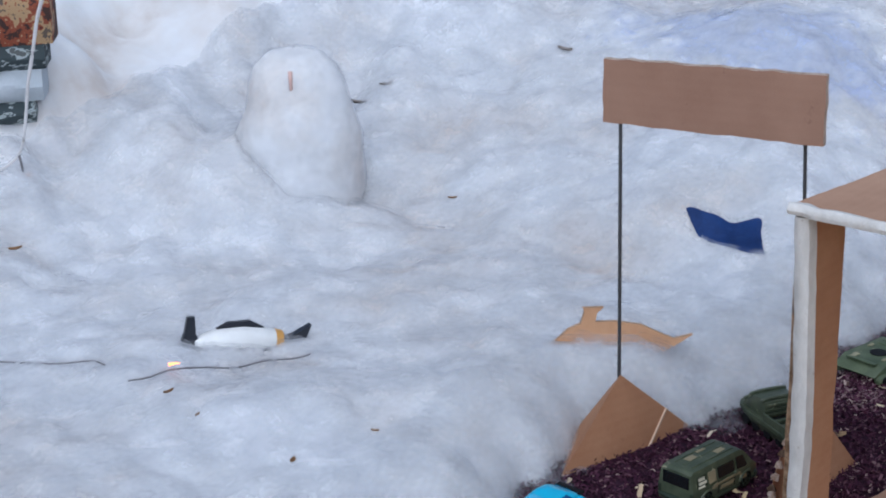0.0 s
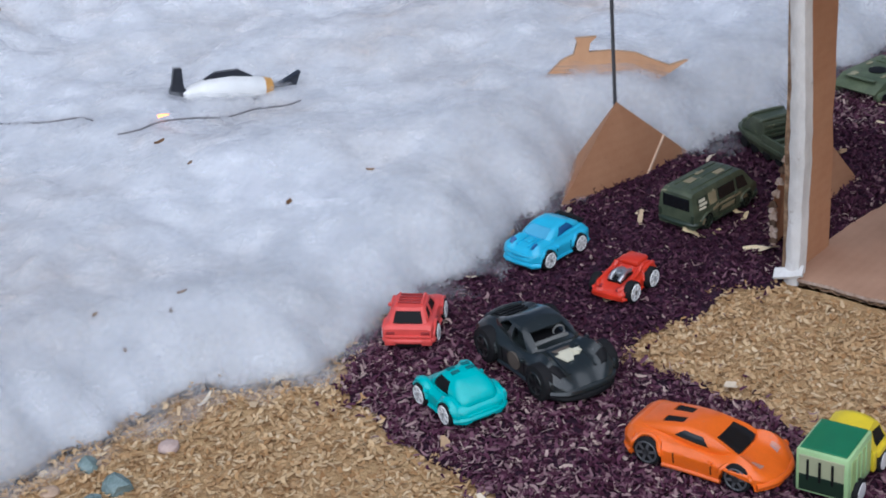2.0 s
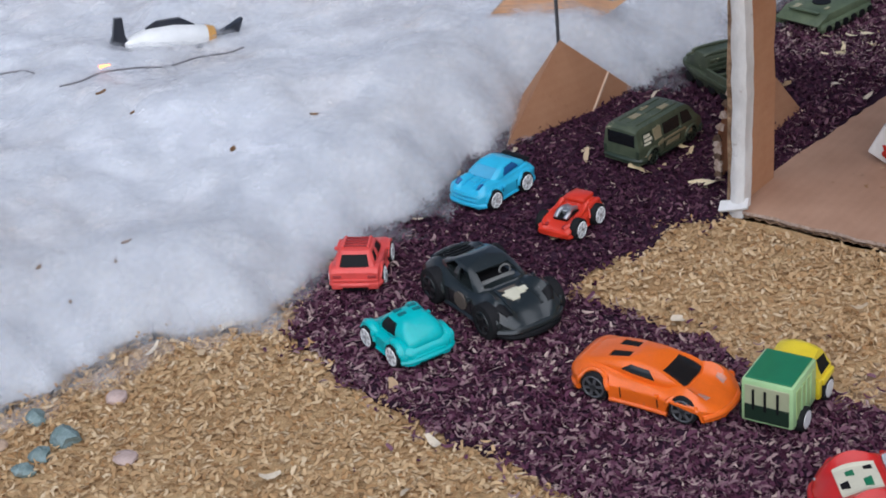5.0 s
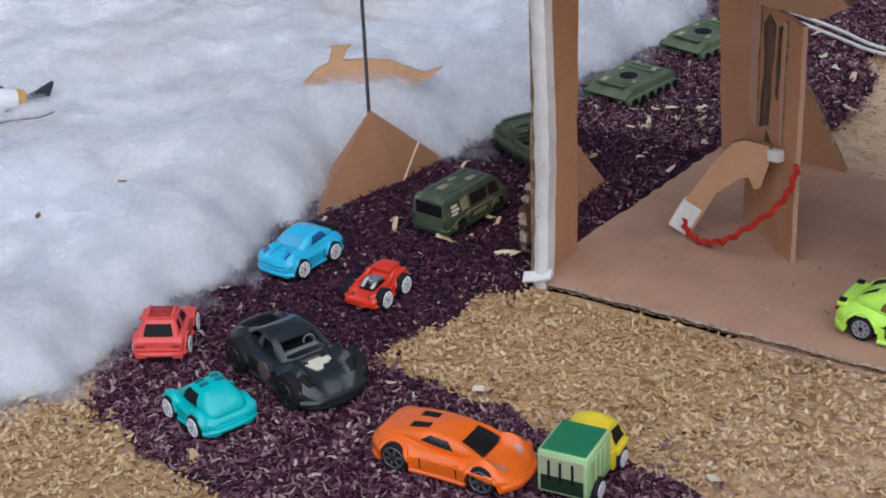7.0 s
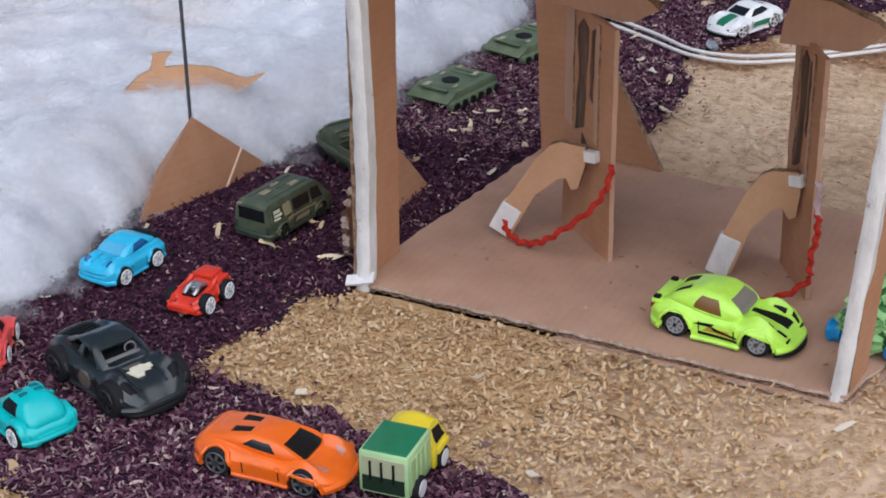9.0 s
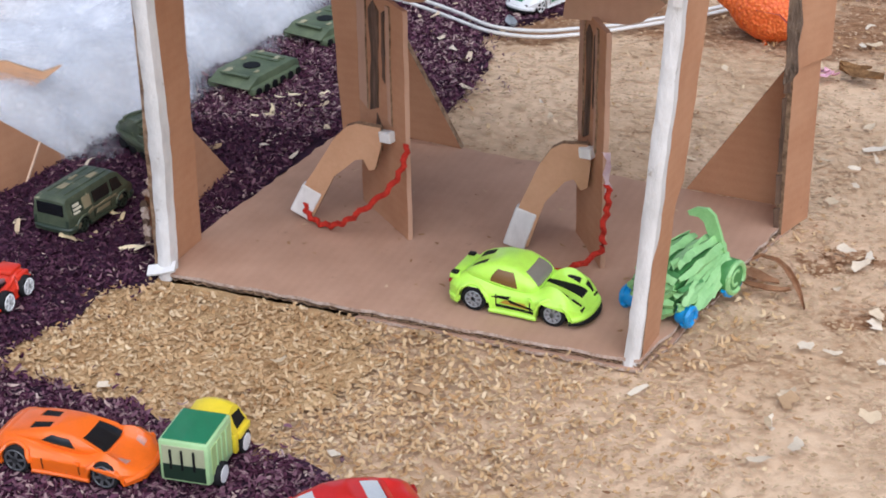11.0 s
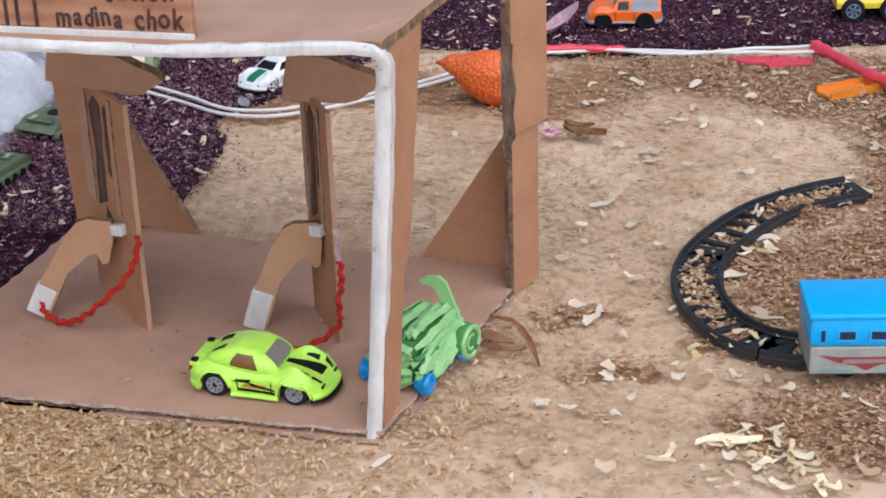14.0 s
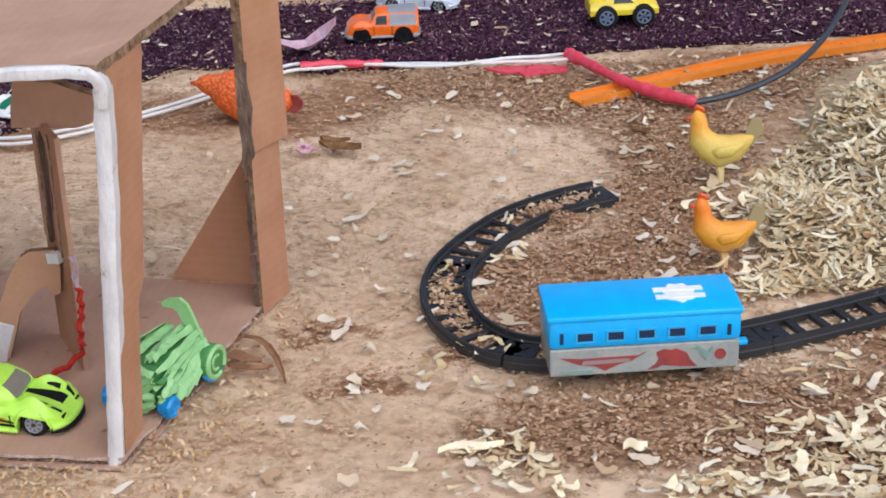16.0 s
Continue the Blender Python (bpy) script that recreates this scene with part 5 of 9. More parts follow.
def tail_lip(colour):
    def add(c, s, body):
        bm = bmesh.new()
        tube(bm, [(-s.L * 0.4, -s.W * 0.4, s.H * 0.6), (-s.L * 0.455, -s.W * 0.3, s.H * 0.66), (-s.L * 0.475, 0, s.H * 0.69), (-s.L * 0.455, s.W * 0.3, s.H * 0.66), (-s.L * 0.4, s.W * 0.4, s.H * 0.6)], s.H * 0.055, 8)
        part("tail_lip", bm, colour, body, smooth=True)
    return add


def lamps(front, rear):
    def add(c, s, body):
        for sd in (-1, 1):
            for u, h, mt, nm in ((0.47, 0.36, front, "headlight"), (-0.493, 0.5, rear, "tail_light")):
                bm = bmesh.new()
                x, z = u * s.L, h * s.H
                y = sd * s.hw(x, z) * 0.72
                box(bm, (x - s.L * 0.02, y - s.W * 0.07, z - s.H * 0.03), (x + s.L * 0.006, y + s.W * 0.07, z + s.H * 0.05), 0.0003)
                part(nm, bm, mt, body)
    return add


def both(*fs):
    def add(c, s, body):
        for f in fs:
            f(c, s, body)
    return add


TAIL_RED = paint("red lens", (0.35, 0.01, 0.01), 0.2)
LENS = paint("clear lens", (0.55, 0.56, 0.55), 0.15)

Z = 0.0022


def splitter(c, s, body):
    """A black lip under the nose."""
    bm = bmesh.new()
    x, z = s.L * 0.5, s.H * 0.15
    tube(bm, [(x - s.L * 0.1, -s.W * 0.47, z), (x - s.L * 0.015, -s.W * 0.34, z), (x + s.L * 0.025, 0, z), (x - s.L * 0.015, s.W * 0.34, z), (x - s.L * 0.1, s.W * 0.47, z)], s.H * 0.065, 8)
    part("splitter", bm, BLACK, body, "black front lip", smooth=True)


def grille(c, s, body):
    """A wide dark mouth over a bumper lip."""
    x, z = s.L * 0.485, s.H * 0.27
    for nm, dz, r, mt in (("grille", 0.0, 0.05, BLACK), ("bumper", -0.085, 0.055, CHAR)):
        bm = bmesh.new()
        tube(bm, [(x - s.L * 0.055, -s.W * 0.4, z + s.H * dz), (x, -s.W * 0.28, z + s.H * dz), (x + s.L * 0.018, 0, z + s.H * dz), (x, s.W * 0.28, z + s.H * dz), (x - s.L * 0.055, s.W * 0.4, z + s.H * dz)], s.H * r, 8)
        part(nm, bm, mt, body, smooth=True)


def rear_plate(c, s, body):
    bm = bmesh.new()
    box(bm, (-s.L * 0.512, -s.W * 0.13, s.H * 0.1), (-s.L * 0.5, s.W * 0.13, s.H * 0.2), 0.0001)
    part("plate", bm, BLACK, body)


LOW = [(-0.5, 0.4), (-0.485, 0.58), (-0.42, 0.66), (-0.3, 0.68), (0.0, 0.62), (0.18, 0.62), (0.32, 0.56), (0.42, 0.48), (0.475, 0.36), (0.5, 0.22)]
WEDGE = [(-0.5, 0.5), (-0.485, 0.7), (-0.42, 0.78), (-0.3, 0.78), (-0.12, 0.68), (0.1, 0.6), (0.28, 0.54), (0.38, 0.46), (0.46, 0.34), (0.5, 0.2)]
SCUFF = surface("rubbed bare metal", (0.62, 0.17, 0.06), (0.5, 0.38, 0.36), 200, 1200, 0.4, 0.3)


def orange_details(c, s, body):
    # scuffed edges and flank scoops
    for sd in (-1, 1):
        part("scuff", s.top_patch(0.34, 0.4, 0.06, 0.12, 0.0002, sd * 0.5, 4, 3), SCUFF, body, "worn bare spot")
        part("shoulder_scuff", s.top_patch(-0.36, -0.27, 0.08, 0.05, 0.0002, sd * 0.66, 4, 3), SCUFF, body, "worn bare spot")


car("orange_supercar", "scuffed orange die-cast supercar on the purple road", pose(-0.1655, -0.1365, Z, 0, 0, 3), Shape(0.0585, 0.0265, 0.0165, WEDGE, 0.5, 0.7, 0.62, 0.3, 0.12, (-0.31, 0.29), 0.33, 0.06, fender=0.2, flare=0.07), ORANGE,
    rim=DARKRIM, extras=orange_details, wheel_kw=dict(spokes=6, rim_r=0.76, inset=-0.0002),
    house=(((-0.44, 0.27, 0.7, 0.74), (-0.13, 0.05, 0.54, 0.58), (1.0, 0.96), [("front", 1, 7, 1, 5, GLASS), ("rear", 1, 3, 4, 6, BLACK), ("rear", 5, 7, 4, 6, BLACK)] + sides(2, 5, 2, 5, GLASS)), dict(bulge=0.07, crown=0.06)))


def green_details(c, s, body):
    for sd in (-1, 1):
        part("flank_streak", s.side_patch([(-0.16, 0.46), (-0.04, 0.44), (-0.02, 0.52), (-0.12, 0.5)], sd, 0.0004, 4, 2), BLACK, body)
        part("flank_line", s.side_patch([(-0.13, 0.24), (0.15, 0.22), (0.15, 0.27), (-0.12, 0.3)], sd, 0.0004, 6, 2), BLACK, body)
        part("flank_flash", s.side_patch([(-0.1, 0.34), (0.12, 0.3), (0.08, 0.42), (-0.06, 0.42)], sd, 0.0003, 6, 2), MUSTARD, body, "yellow flash print")
        part("flank_spike", s.side_patch([(-0.02, 0.38), (0.15, 0.31), (0.14, 0.34), (-0.04, 0.45)], sd, 0.0005, 6, 2), BLACK, body)
        part("bonnet_spike", s.top_patch(0.27, 0.36, 0.02, 0.07, 0.0004, sd * 0.52, 4, 2), BLACK, body)
        part("headlight", s.top_patch(0.4, 0.455, 0.08, 0.05, 0.0004, sd * 0.62, 4, 3), BLACK, body)
    for sd in (-1, 1):
        knob("wing_end", body, BLACK, (-s.L * 0.49, sd * s.W * 0.33 - 0.0014, s.H * 0.66), (-s.L * 0.44, sd * s.W * 0.33 + 0.0014, s.H * 0.77), 0.0005)
    knob("tail_lip", body, NEON, (-s.L * 0.5, -s.W * 0.4, s.H * 0.6), (-s.L * 0.42, s.W * 0.4, s.H * 0.72), 0.0008)


car("green_sports_car", "neon yellow-green die-cast sports car with dark stripes", pose(-0.0525, 0.0255, 0.004, 0, 0, -3), Shape(0.0595, 0.0265, 0.0195, LOW, 0.52, 0.76, 0.4, 0.25, 0.1, (-0.3, 0.285), 0.28, 0.05, arch=1.3, fender=0.24, flare=0.1), NEON,
    (), [('top', "bonnet_stripe", BLACK, 0.15, 0.43, 0.1, 0.26, 0.0004, 0.1)],
    rim=GREY, extras=both(splitter, green_details, lamps(BLACK, TAIL_RED)), wheel_kw=dict(spokes=8, rim_r=0.66, inset=0.0004, hub=DARKRIM),
    house=(((-0.4, 0.16, 0.78, 0.88), (-0.19, 0.01, 0.6, 0.66), (1.1, 1.08), [("front", 1, 7, 1, 5, TINT), ("rear", 1, 3, 2, 5, BLACK), ("rear", 5, 7, 2, 5, BLACK)] + sides(2, 5, 1, 5, BROWN_PRINT)), dict(bulge=0.1, crown=0.07)))


def muscle_details(c, s, body):
    # bare interior: dash and seats seen through the open windows
    for y in (-0.2, 0.2):
        knob("seat", body, CHAR, (-s.L * 0.1, s.W * y - 0.0026, s.H * 0.6), (-s.L * 0.05, s.W * y + 0.0026, s.H * 0.88), 0.0008)
        knob("head_rest", body, CHAR, (-s.L * 0.095, s.W * y - 0.0014, s.H * 0.86), (-s.L * 0.06, s.W * y + 0.0014, s.H * 0.95), 0.0005)
    knob("dashboard", body, GREYDUST, (s.L * 0.04, -s.W * 0.3, s.H * 0.6), (s.L * 0.08, s.W * 0.3, s.H * 0.7), 0.0005)
    bm = bmesh.new()
    tube(bm, [(s.L * 0.03 + math.cos(a) * 0.0006, s.W * 0.2 + math.cos(a) * 0.0022, s.H * 0.74 + math.sin(a) * 0.0022) for a in [math.tau * k / 10 for k in range(11)]], 0.0004, 5)
    part("steering_wheel", bm, GREYDUST, body)
    # ribbed bonnet, wide mouth and lip
    for sd in (-1, 1):
        part("bonnet_rib", s.top_patch(0.2, 0.43, 0.04, 0.04, 0.0006, sd * 0.42, 6, 2), CHAR, body)
        part("headlight", s.top_patch(0.37, 0.44, 0.16, 0.1, 0.0004, sd * 0.7, 4, 4), BLACK, body)
        bm = bmesh.new()
        slab(bm, [(math.cos(a) * 0.0042, math.sin(a) * 0.0036) for a in [math.tau * k / 14 for k in range(14)]], 0.0, 0.0008, 0, 1, pose(s.L * 0.005, sd * s.W * 0.49, s.H * 0.4, 90))
        part("door_roundel", bm, ROUNDEL, body, "rubbed round door mark")
    for k in range(3):
        part("rear_louvre", s.top_patch(-0.44 + k * 0.04, -0.42 + k * 0.04, 0.5, 0.5, 0.0006, 0.0, 2, 4), BLACK, body)


car("black_muscle_car", "dusty black plastic muscle car with worn white bonnet badge", pose(-0.2535, -0.114, Z, 0, 0, -20), Shape(0.0605, 0.029, 0.0205, LOW, 0.54, 0.8, 0.35, 0.16, 0.14, (-0.3, 0.31), 0.31, 0.06, fender=0.2, flare=0.09), CHAR,
    # floor_well: black patch on the closed deck, for the open cabin's shade
    (), [('top', "bonnet_badge", CREAM, 0.225, 0.3, 0.2, 0.28), ('top', "bonnet_badge", CREAM, 0.255, 0.335, 0.26, 0.1, 0.0005, -0.1), ('top', "bonnet_badge", CREAM, 0.245, 0.285, 0.16, 0.1, 0.0006, 0.28), ('top', "badge_rim", ROUNDEL, 0.2, 0.23, 0.3, 0.2, 0.0003, -0.05), ('top', "floor_well", BLACK, -0.2, 0.06, 0.6, 0.6, 0.0004)],
    tyre=TYRE, rim=CHAR, wheel_kw=dict(inset=-0.0026, r=0.0074, rim_r=0.6), extras=both(tail_lip(CHAR), grille, splitter, muscle_details),
    house=(((-0.34, 0.17, 0.76, 0.84), (-0.17, -0.01, 0.58, 0.64), (1.0, 0.96), [("front", 1, 7, 1, 5, None), ("rear", 1, 7, 1, 5, BLACK)] + sides(1, 4, 1, 5, None) + sides(5, 7, 2, 5, None)), dict(bulge=0.03, crown=0.05)))


def red_details(c, s, body):
    part("bonnet_sticker", s.top_patch(0.2, 0.4, 0.5, 0.5, 0.0003), CREAM, body, "worn pale sticker")
    for u, w, o, mt in ((0.24, 0.16, 0.2, DGREEN), (0.31, 0.1, -0.2, DGREEN), (0.22, 0.08, -0.3, BLACK), (0.35, 0.12, 0.15, BLACK)):
        part("sticker_print", s.top_patch(u, u + 0.04, w, w * 0.7, 0.0005, o, 3, 3), mt, body)


car("red_sports_car", "red plastic sports car with white bonnet sticker", pose(-0.06, -0.153, Z, 0, 0, 220), Shape(0.066, 0.029, 0.021, LOW, 0.54, 0.8, 0.4, 0.2, fender=0.2, flare=0.08), DKRED,
    (), (), extras=both(lamps(LENS, TAIL_RED), red_details),
    house=(((-0.36, 0.18, 0.76, 0.84), (-0.16, 0.0, 0.56, 0.62), (1.0, 0.97), [("front", 1, 7, 1, 5, LENS), ("rear", 1, 7, 2, 5, LENS)] + sides(1, 6, 1, 5, GLASS)), dict(bulge=0.03)))


def blue_details(c, s, body):
    for sd in (-1, 1):
        part("bonnet_rib", s.top_patch(0.22, 0.42, 0.05, 0.05, 0.0007, sd * 0.34, 5, 3), BLUE, body)
        part("headlight", s.top_patch(0.36, 0.44, 0.12, 0.08, 0.0004, sd * 0.66, 4, 3), BLUEDK, body)
        knob("wing_post", body, BLACK, (-s.L * 0.46, sd * s.W * 0.3 - 0.0005, s.H * 0.6), (-s.L * 0.42, sd * s.W * 0.3 + 0.0005, s.H * 0.82))
    knob("rear_wing", body, BLACK, (-s.L * 0.5, -s.W * 0.36, s.H * 0.8), (-s.L * 0.4, s.W * 0.36, s.H * 0.88), 0.0004, None, "black rear wing")
    knob("bonnet_scoop", body, BLUE, (s.L * 0.22, -s.W * 0.1, s.H * 0.68), (s.L * 0.34, s.W * 0.1, s.H * 0.82), 0.0007)
    for h in (0.22, 0.4, 0.54):
        bm = bmesh.new()
        tube(bm, [(s.L * 0.42, -s.W * 0.43, s.H * h), (s.L * 0.485, -s.W * 0.3, s.H * h), (s.L * 0.505, 0, s.H * h), (s.L * 0.485, s.W * 0.3, s.H * h), (s.L * 0.42, s.W * 0.43, s.H * h)], s.H * 0.055, 6)
        part("nose_bar", bm, BLUE, body, smooth=True)
    # solid dark blocks stand for the shaded slots between nose bars
    knob("nose_slot", body, BLUEDK, (s.L * 0.47, -s.W * 0.3, s.H * 0.25), (s.L * 0.497, s.W * 0.3, s.H * 0.33))
    knob("nose_slot", body, BLUEDK, (s.L * 0.47, -s.W * 0.28, s.H * 0.44), (s.L * 0.499, s.W * 0.28, s.H * 0.5))


car("blue_pullback_car", "small sky blue plastic car with white wheels", pose(-0.311, -0.0335, Z, 0, 0, -95), Shape(0.0365, 0.0205, 0.0145, [(-0.5, 0.5), (-0.48, 0.7), (-0.4, 0.78), (0.0, 0.74), (0.2, 0.74), (0.36, 0.7), (0.45, 0.62), (0.49, 0.48), (0.5, 0.4)], 0.56, 0.86, 0.25, 0.1, 0.16, (-0.29, 0.28), 0.31, 0.05, fender=0.26, shoulder=0.08, flare=0.07), BLUE,
    (), (), tyre=TYRE, rim=WHITE, wheel_kw=dict(rim_r=0.74, inset=-0.0012, spokes=6, width=0.21, hub=LENS), extras=blue_details,
    house=(((-0.44, 0.22, 0.74, 0.84), (-0.2, 0.0, 0.56, 0.64), (1.1, 1.07), [("front", 1, 7, 1, 5, paint("pale blue windscreen", (0.1, 0.45, 0.68), 0.25))] + sides(2, 6, 1, 5, BLUEDK) + [("rear", 1, 7, 2, 5, BLUEDK)]), dict(bulge=0.06, crown=0.06)))


def buggy_details(c, s, body):
    """A bare engine set in the bonnet: dark block, bright cylinders, side rails and a nose bar."""
    knob("engine_block", body, BLACK, (-s.L * 0.06, -s.W * 0.22, s.H * 0.5), (s.L * 0.3, s.W * 0.22, s.H * 0.72), 0.0004)
    for y in (-0.12, 0.12):
        bm = bmesh.new()
        tube(bm, [(-s.L * 0.05, s.W * y, s.H * 0.76), (s.L * 0.1, s.W * y, s.H * 0.84), (s.L * 0.2, s.W * y * 1.3, s.H * 0.78), (s.L * 0.29, s.W * y * 1.2, s.H * 0.66)], 0.0011, 8)
        part("exhaust_pipe", bm, SILVER, body, "bright grey pipe", smooth=True)
    for x in (0.02, 0.14):
        bm = bmesh.new()
        disc(bm, (s.L * x, 0, s.H * 0.78), 0.0013, 0.0022, 'Z', 12, 0.0003)
        part("cylinder", bm, SILVER, body)
    for sd in (-1, 1):
        bm = bmesh.new()
        tube(bm, [(-s.L * 0.12, sd * s.W * 0.36, s.H * 0.9), (s.L * 0.0, sd * s.W * 0.38, s.H * 0.74), (s.L * 0.34, sd * s.W * 0.4, s.H * 0.62), (s.L * 0.46, sd * s.W * 0.3, s.H * 0.5)], 0.0012, 8)
        part("side_rail", bm, RED, body, smooth=True)
        knob("headlight", body, CORALDK, (s.L * 0.4, sd * s.W * 0.3 - 0.0012, s.H * 0.5), (s.L * 0.47, sd * s.W * 0.3 + 0.0012, s.H * 0.6))
        knob("rear_guard", body, RED, (-s.L * 0.46, sd * s.W * 0.4 - 0.0014, s.H * 0.6), (-s.L * 0.12, sd * s.W * 0.4 + 0.0014, s.H * 0.88), 0.0013)
    knob("engine_hood", body, RED, (-s.L * 0.44, -s.W * 0.3, s.H * 0.85), (-s.L * 0.12, s.W * 0.3, s.H * 1.06), 0.0012)
    knob("nose_bar", body, RED, (s.L * 0.44, -s.W * 0.46, s.H * 0.24), (s.L * 0.53, s.W * 0.46, s.H * 0.42), 0.0007)


car("red_mini_buggy", "small red plastic buggy with bare dark engine", pose(-0.263, -0.0435, Z, 0, 0, -88), Shape(0.0278, 0.0158, 0.0118, [(-0.5, 0.5), (-0.47, 0.74), (-0.38, 0.92), (-0.22, 0.94), (-0.08, 0.66), (0.36, 0.56), (0.47, 0.46), (0.5, 0.34)], 0.56, 0.78, 0.1, 0.1, 0.18, (-0.26, 0.28), 0.4, 0.03, fender=0.14), RED,
    (), [('top', "rear_louvre", CORALDK, -0.4, -0.34, 0.5, 0.5), ('top', "rear_louvre", CORALDK, -0.3, -0.25, 0.5, 0.5)], tyre=TYRE, rim=WHITE, wheel_kw=dict(rim_r=0.74, inset=-0.0022, spokes=6, width=0.23, hub=LENS), extras=buggy_details)


def coral_details(c, s, body):
    for x in (-0.26, -0.19, -0.12, -0.05):
        knob("roof_bar", body, CORALDK, (s.L * x, -s.W * 0.24, s.H * 1.02), (s.L * (x + 0.025), s.W * 0.24, s.H * 1.06), 0.0002)
    for sd in (-1, 1):
        knob("roof_rail", body, CORAL, (-s.L * 0.28, sd * s.W * 0.26 - 0.0006, s.H * 1.0), (0, sd * s.W * 0.26 + 0.0006, s.H * 1.06), 0.0003)
        knob("tail_light", body, CORALDK, (-s.L * 0.508, sd * s.W * 0.36 - 0.0018, s.H * 0.42), (-s.L * 0.49, sd * s.W * 0.36 + 0.0018, s.H * 0.5))
        knob("bumper_corner", body, CORAL, (-s.L * 0.53, sd * s.W * 0.38 - 0.0022, s.H * 0.14), (-s.L * 0.46, sd * s.W * 0.38 + 0.0022, s.H * 0.32), 0.0006)
    knob("bumper_gap", body, BLACK, (-s.L * 0.512, -s.W * 0.26, s.H * 0.1), (-s.L * 0.48, s.W * 0.26, s.H * 0.24))
    knob("tail_ridge", body, CORAL, (-s.L * 0.52, -s.W * 0.46, s.H * 0.34), (-s.L * 0.48, s.W * 0.46, s.H * 0.4))


car("coral_sedan", "small coral red plastic hatchback with roof rack and dark rear window", pose(-0.3165, -0.1175, Z, 0, 0, 120), Shape(0.034, 0.0198, 0.0165, [(-0.5, 0.5), (-0.49, 0.6), (-0.44, 0.64), (0.2, 0.6), (0.4, 0.54), (0.48, 0.44), (0.5, 0.28)], 0.55, 0.9, 0.15, 0.06, 0.14, (-0.29, 0.28), 0.28, 0.03, fender=0.06, shoulder=0.03, flare=0.07), CORAL,
    (), (), tyre=TYRE, rim=WHITE, wheel_kw=dict(rim_r=0.74, inset=-0.0012, spokes=6, width=0.21, hub=LENS), extras=both(rear_plate, coral_details),
    house=(((-0.47, 0.2, 0.86, 0.86), (-0.34, 0.04, 0.66, 0.66), (1.0, 0.98), [("rear", 1, 7, 1, 5, BLACK), ("front", 1, 7, 1, 5, BLACK)] + sides(1, 4, 1, 5, BLACK) + sides(5, 7, 1, 5, BLACK)), dict(bulge=0.01, crown=0.03)))


def teal_details(c, s, body):
    # raised dark blocks stand in for the open, shaded roof slots
    for x in (-0.13, -0.03):
        for y in (-0.14, 0.14):
            knob("roof_slot", body, TEALDK, (s.L * x, s.W * y - 0.0017, s.H * 1.02), (s.L * (x + 0.05), s.W * y + 0.0017, s.H * 1.066), 0.0002)
    # swelling wings over the wheels
    for ax in s.axles:
        for sd in (-1, 1):
            bm = bmesh.new()
            pts = []
            for k in range(9):
                a = math.pi * (0.02 + 0.96 * k / 8)
                pts.append((ax + math.cos(a) * s.r * 1.25, sd * s.W * 0.43, s.r * 0.8 + math.sin(a) * s.r * 1.1))
            tube(bm, pts, lambda f: 0.0012 + 0.0012 * math.sin(f * math.pi), 8)
            part("mudguard", bm, TEAL, body, smooth=True)
    knob("boot_rib", body, TEAL, (-s.L * 0.52, -s.W * 0.3, s.H * 0.26), (-s.L * 0.47, s.W * 0.3, s.H * 0.36), 0.0005)
    knob("bumper_gap", body, BLACK, (-s.L * 0.515, -s.W * 0.22, s.H * 0.1), (-s.L * 0.49, s.W * 0.22, s.H * 0.22))


car("teal_beetle", "small teal plastic rounded car with white wheels", pose(-0.264, -0.1545, Z, 0, 0, 160), Shape(0.0335, 0.0225, 0.0165, [(-0.5, 0.34), (-0.485, 0.46), (-0.42, 0.52), (-0.2, 0.52), (0.2, 0.52), (0.32, 0.52), (0.42, 0.46), (0.48, 0.36), (0.5, 0.24)], 0.5, 0.8, 0.3, 0.3, 0.14, (-0.27, 0.28), 0.29, 0.05, fender=0.05, shoulder=0.1, flare=0.1), TEAL,
    (), (), tyre=TYRE, rim=WHITE, wheel_kw=dict(rim_r=0.74, inset=-0.0014, spokes=6, width=0.21, hub=LENS), extras=both(rear_plate, teal_details),
    house=(((-0.46, 0.22, 0.74, 0.74), (-0.25, 0.04, 0.48, 0.46), (0.98, 1.02), sides(1, 5, 1, 5, BLACK) + [("front", 1, 7, 1, 5, TEALDK)]), dict(bulge=0.1, crown=0.05)))
s1 = Shape(0.048, 0.0205, 0.0195, VAN, 0.55, 0.86, 0.12, 0.03, 0.14, (-0.3, 0.3), 0.22, 0.02, fender=0.0, shoulder=0.02)


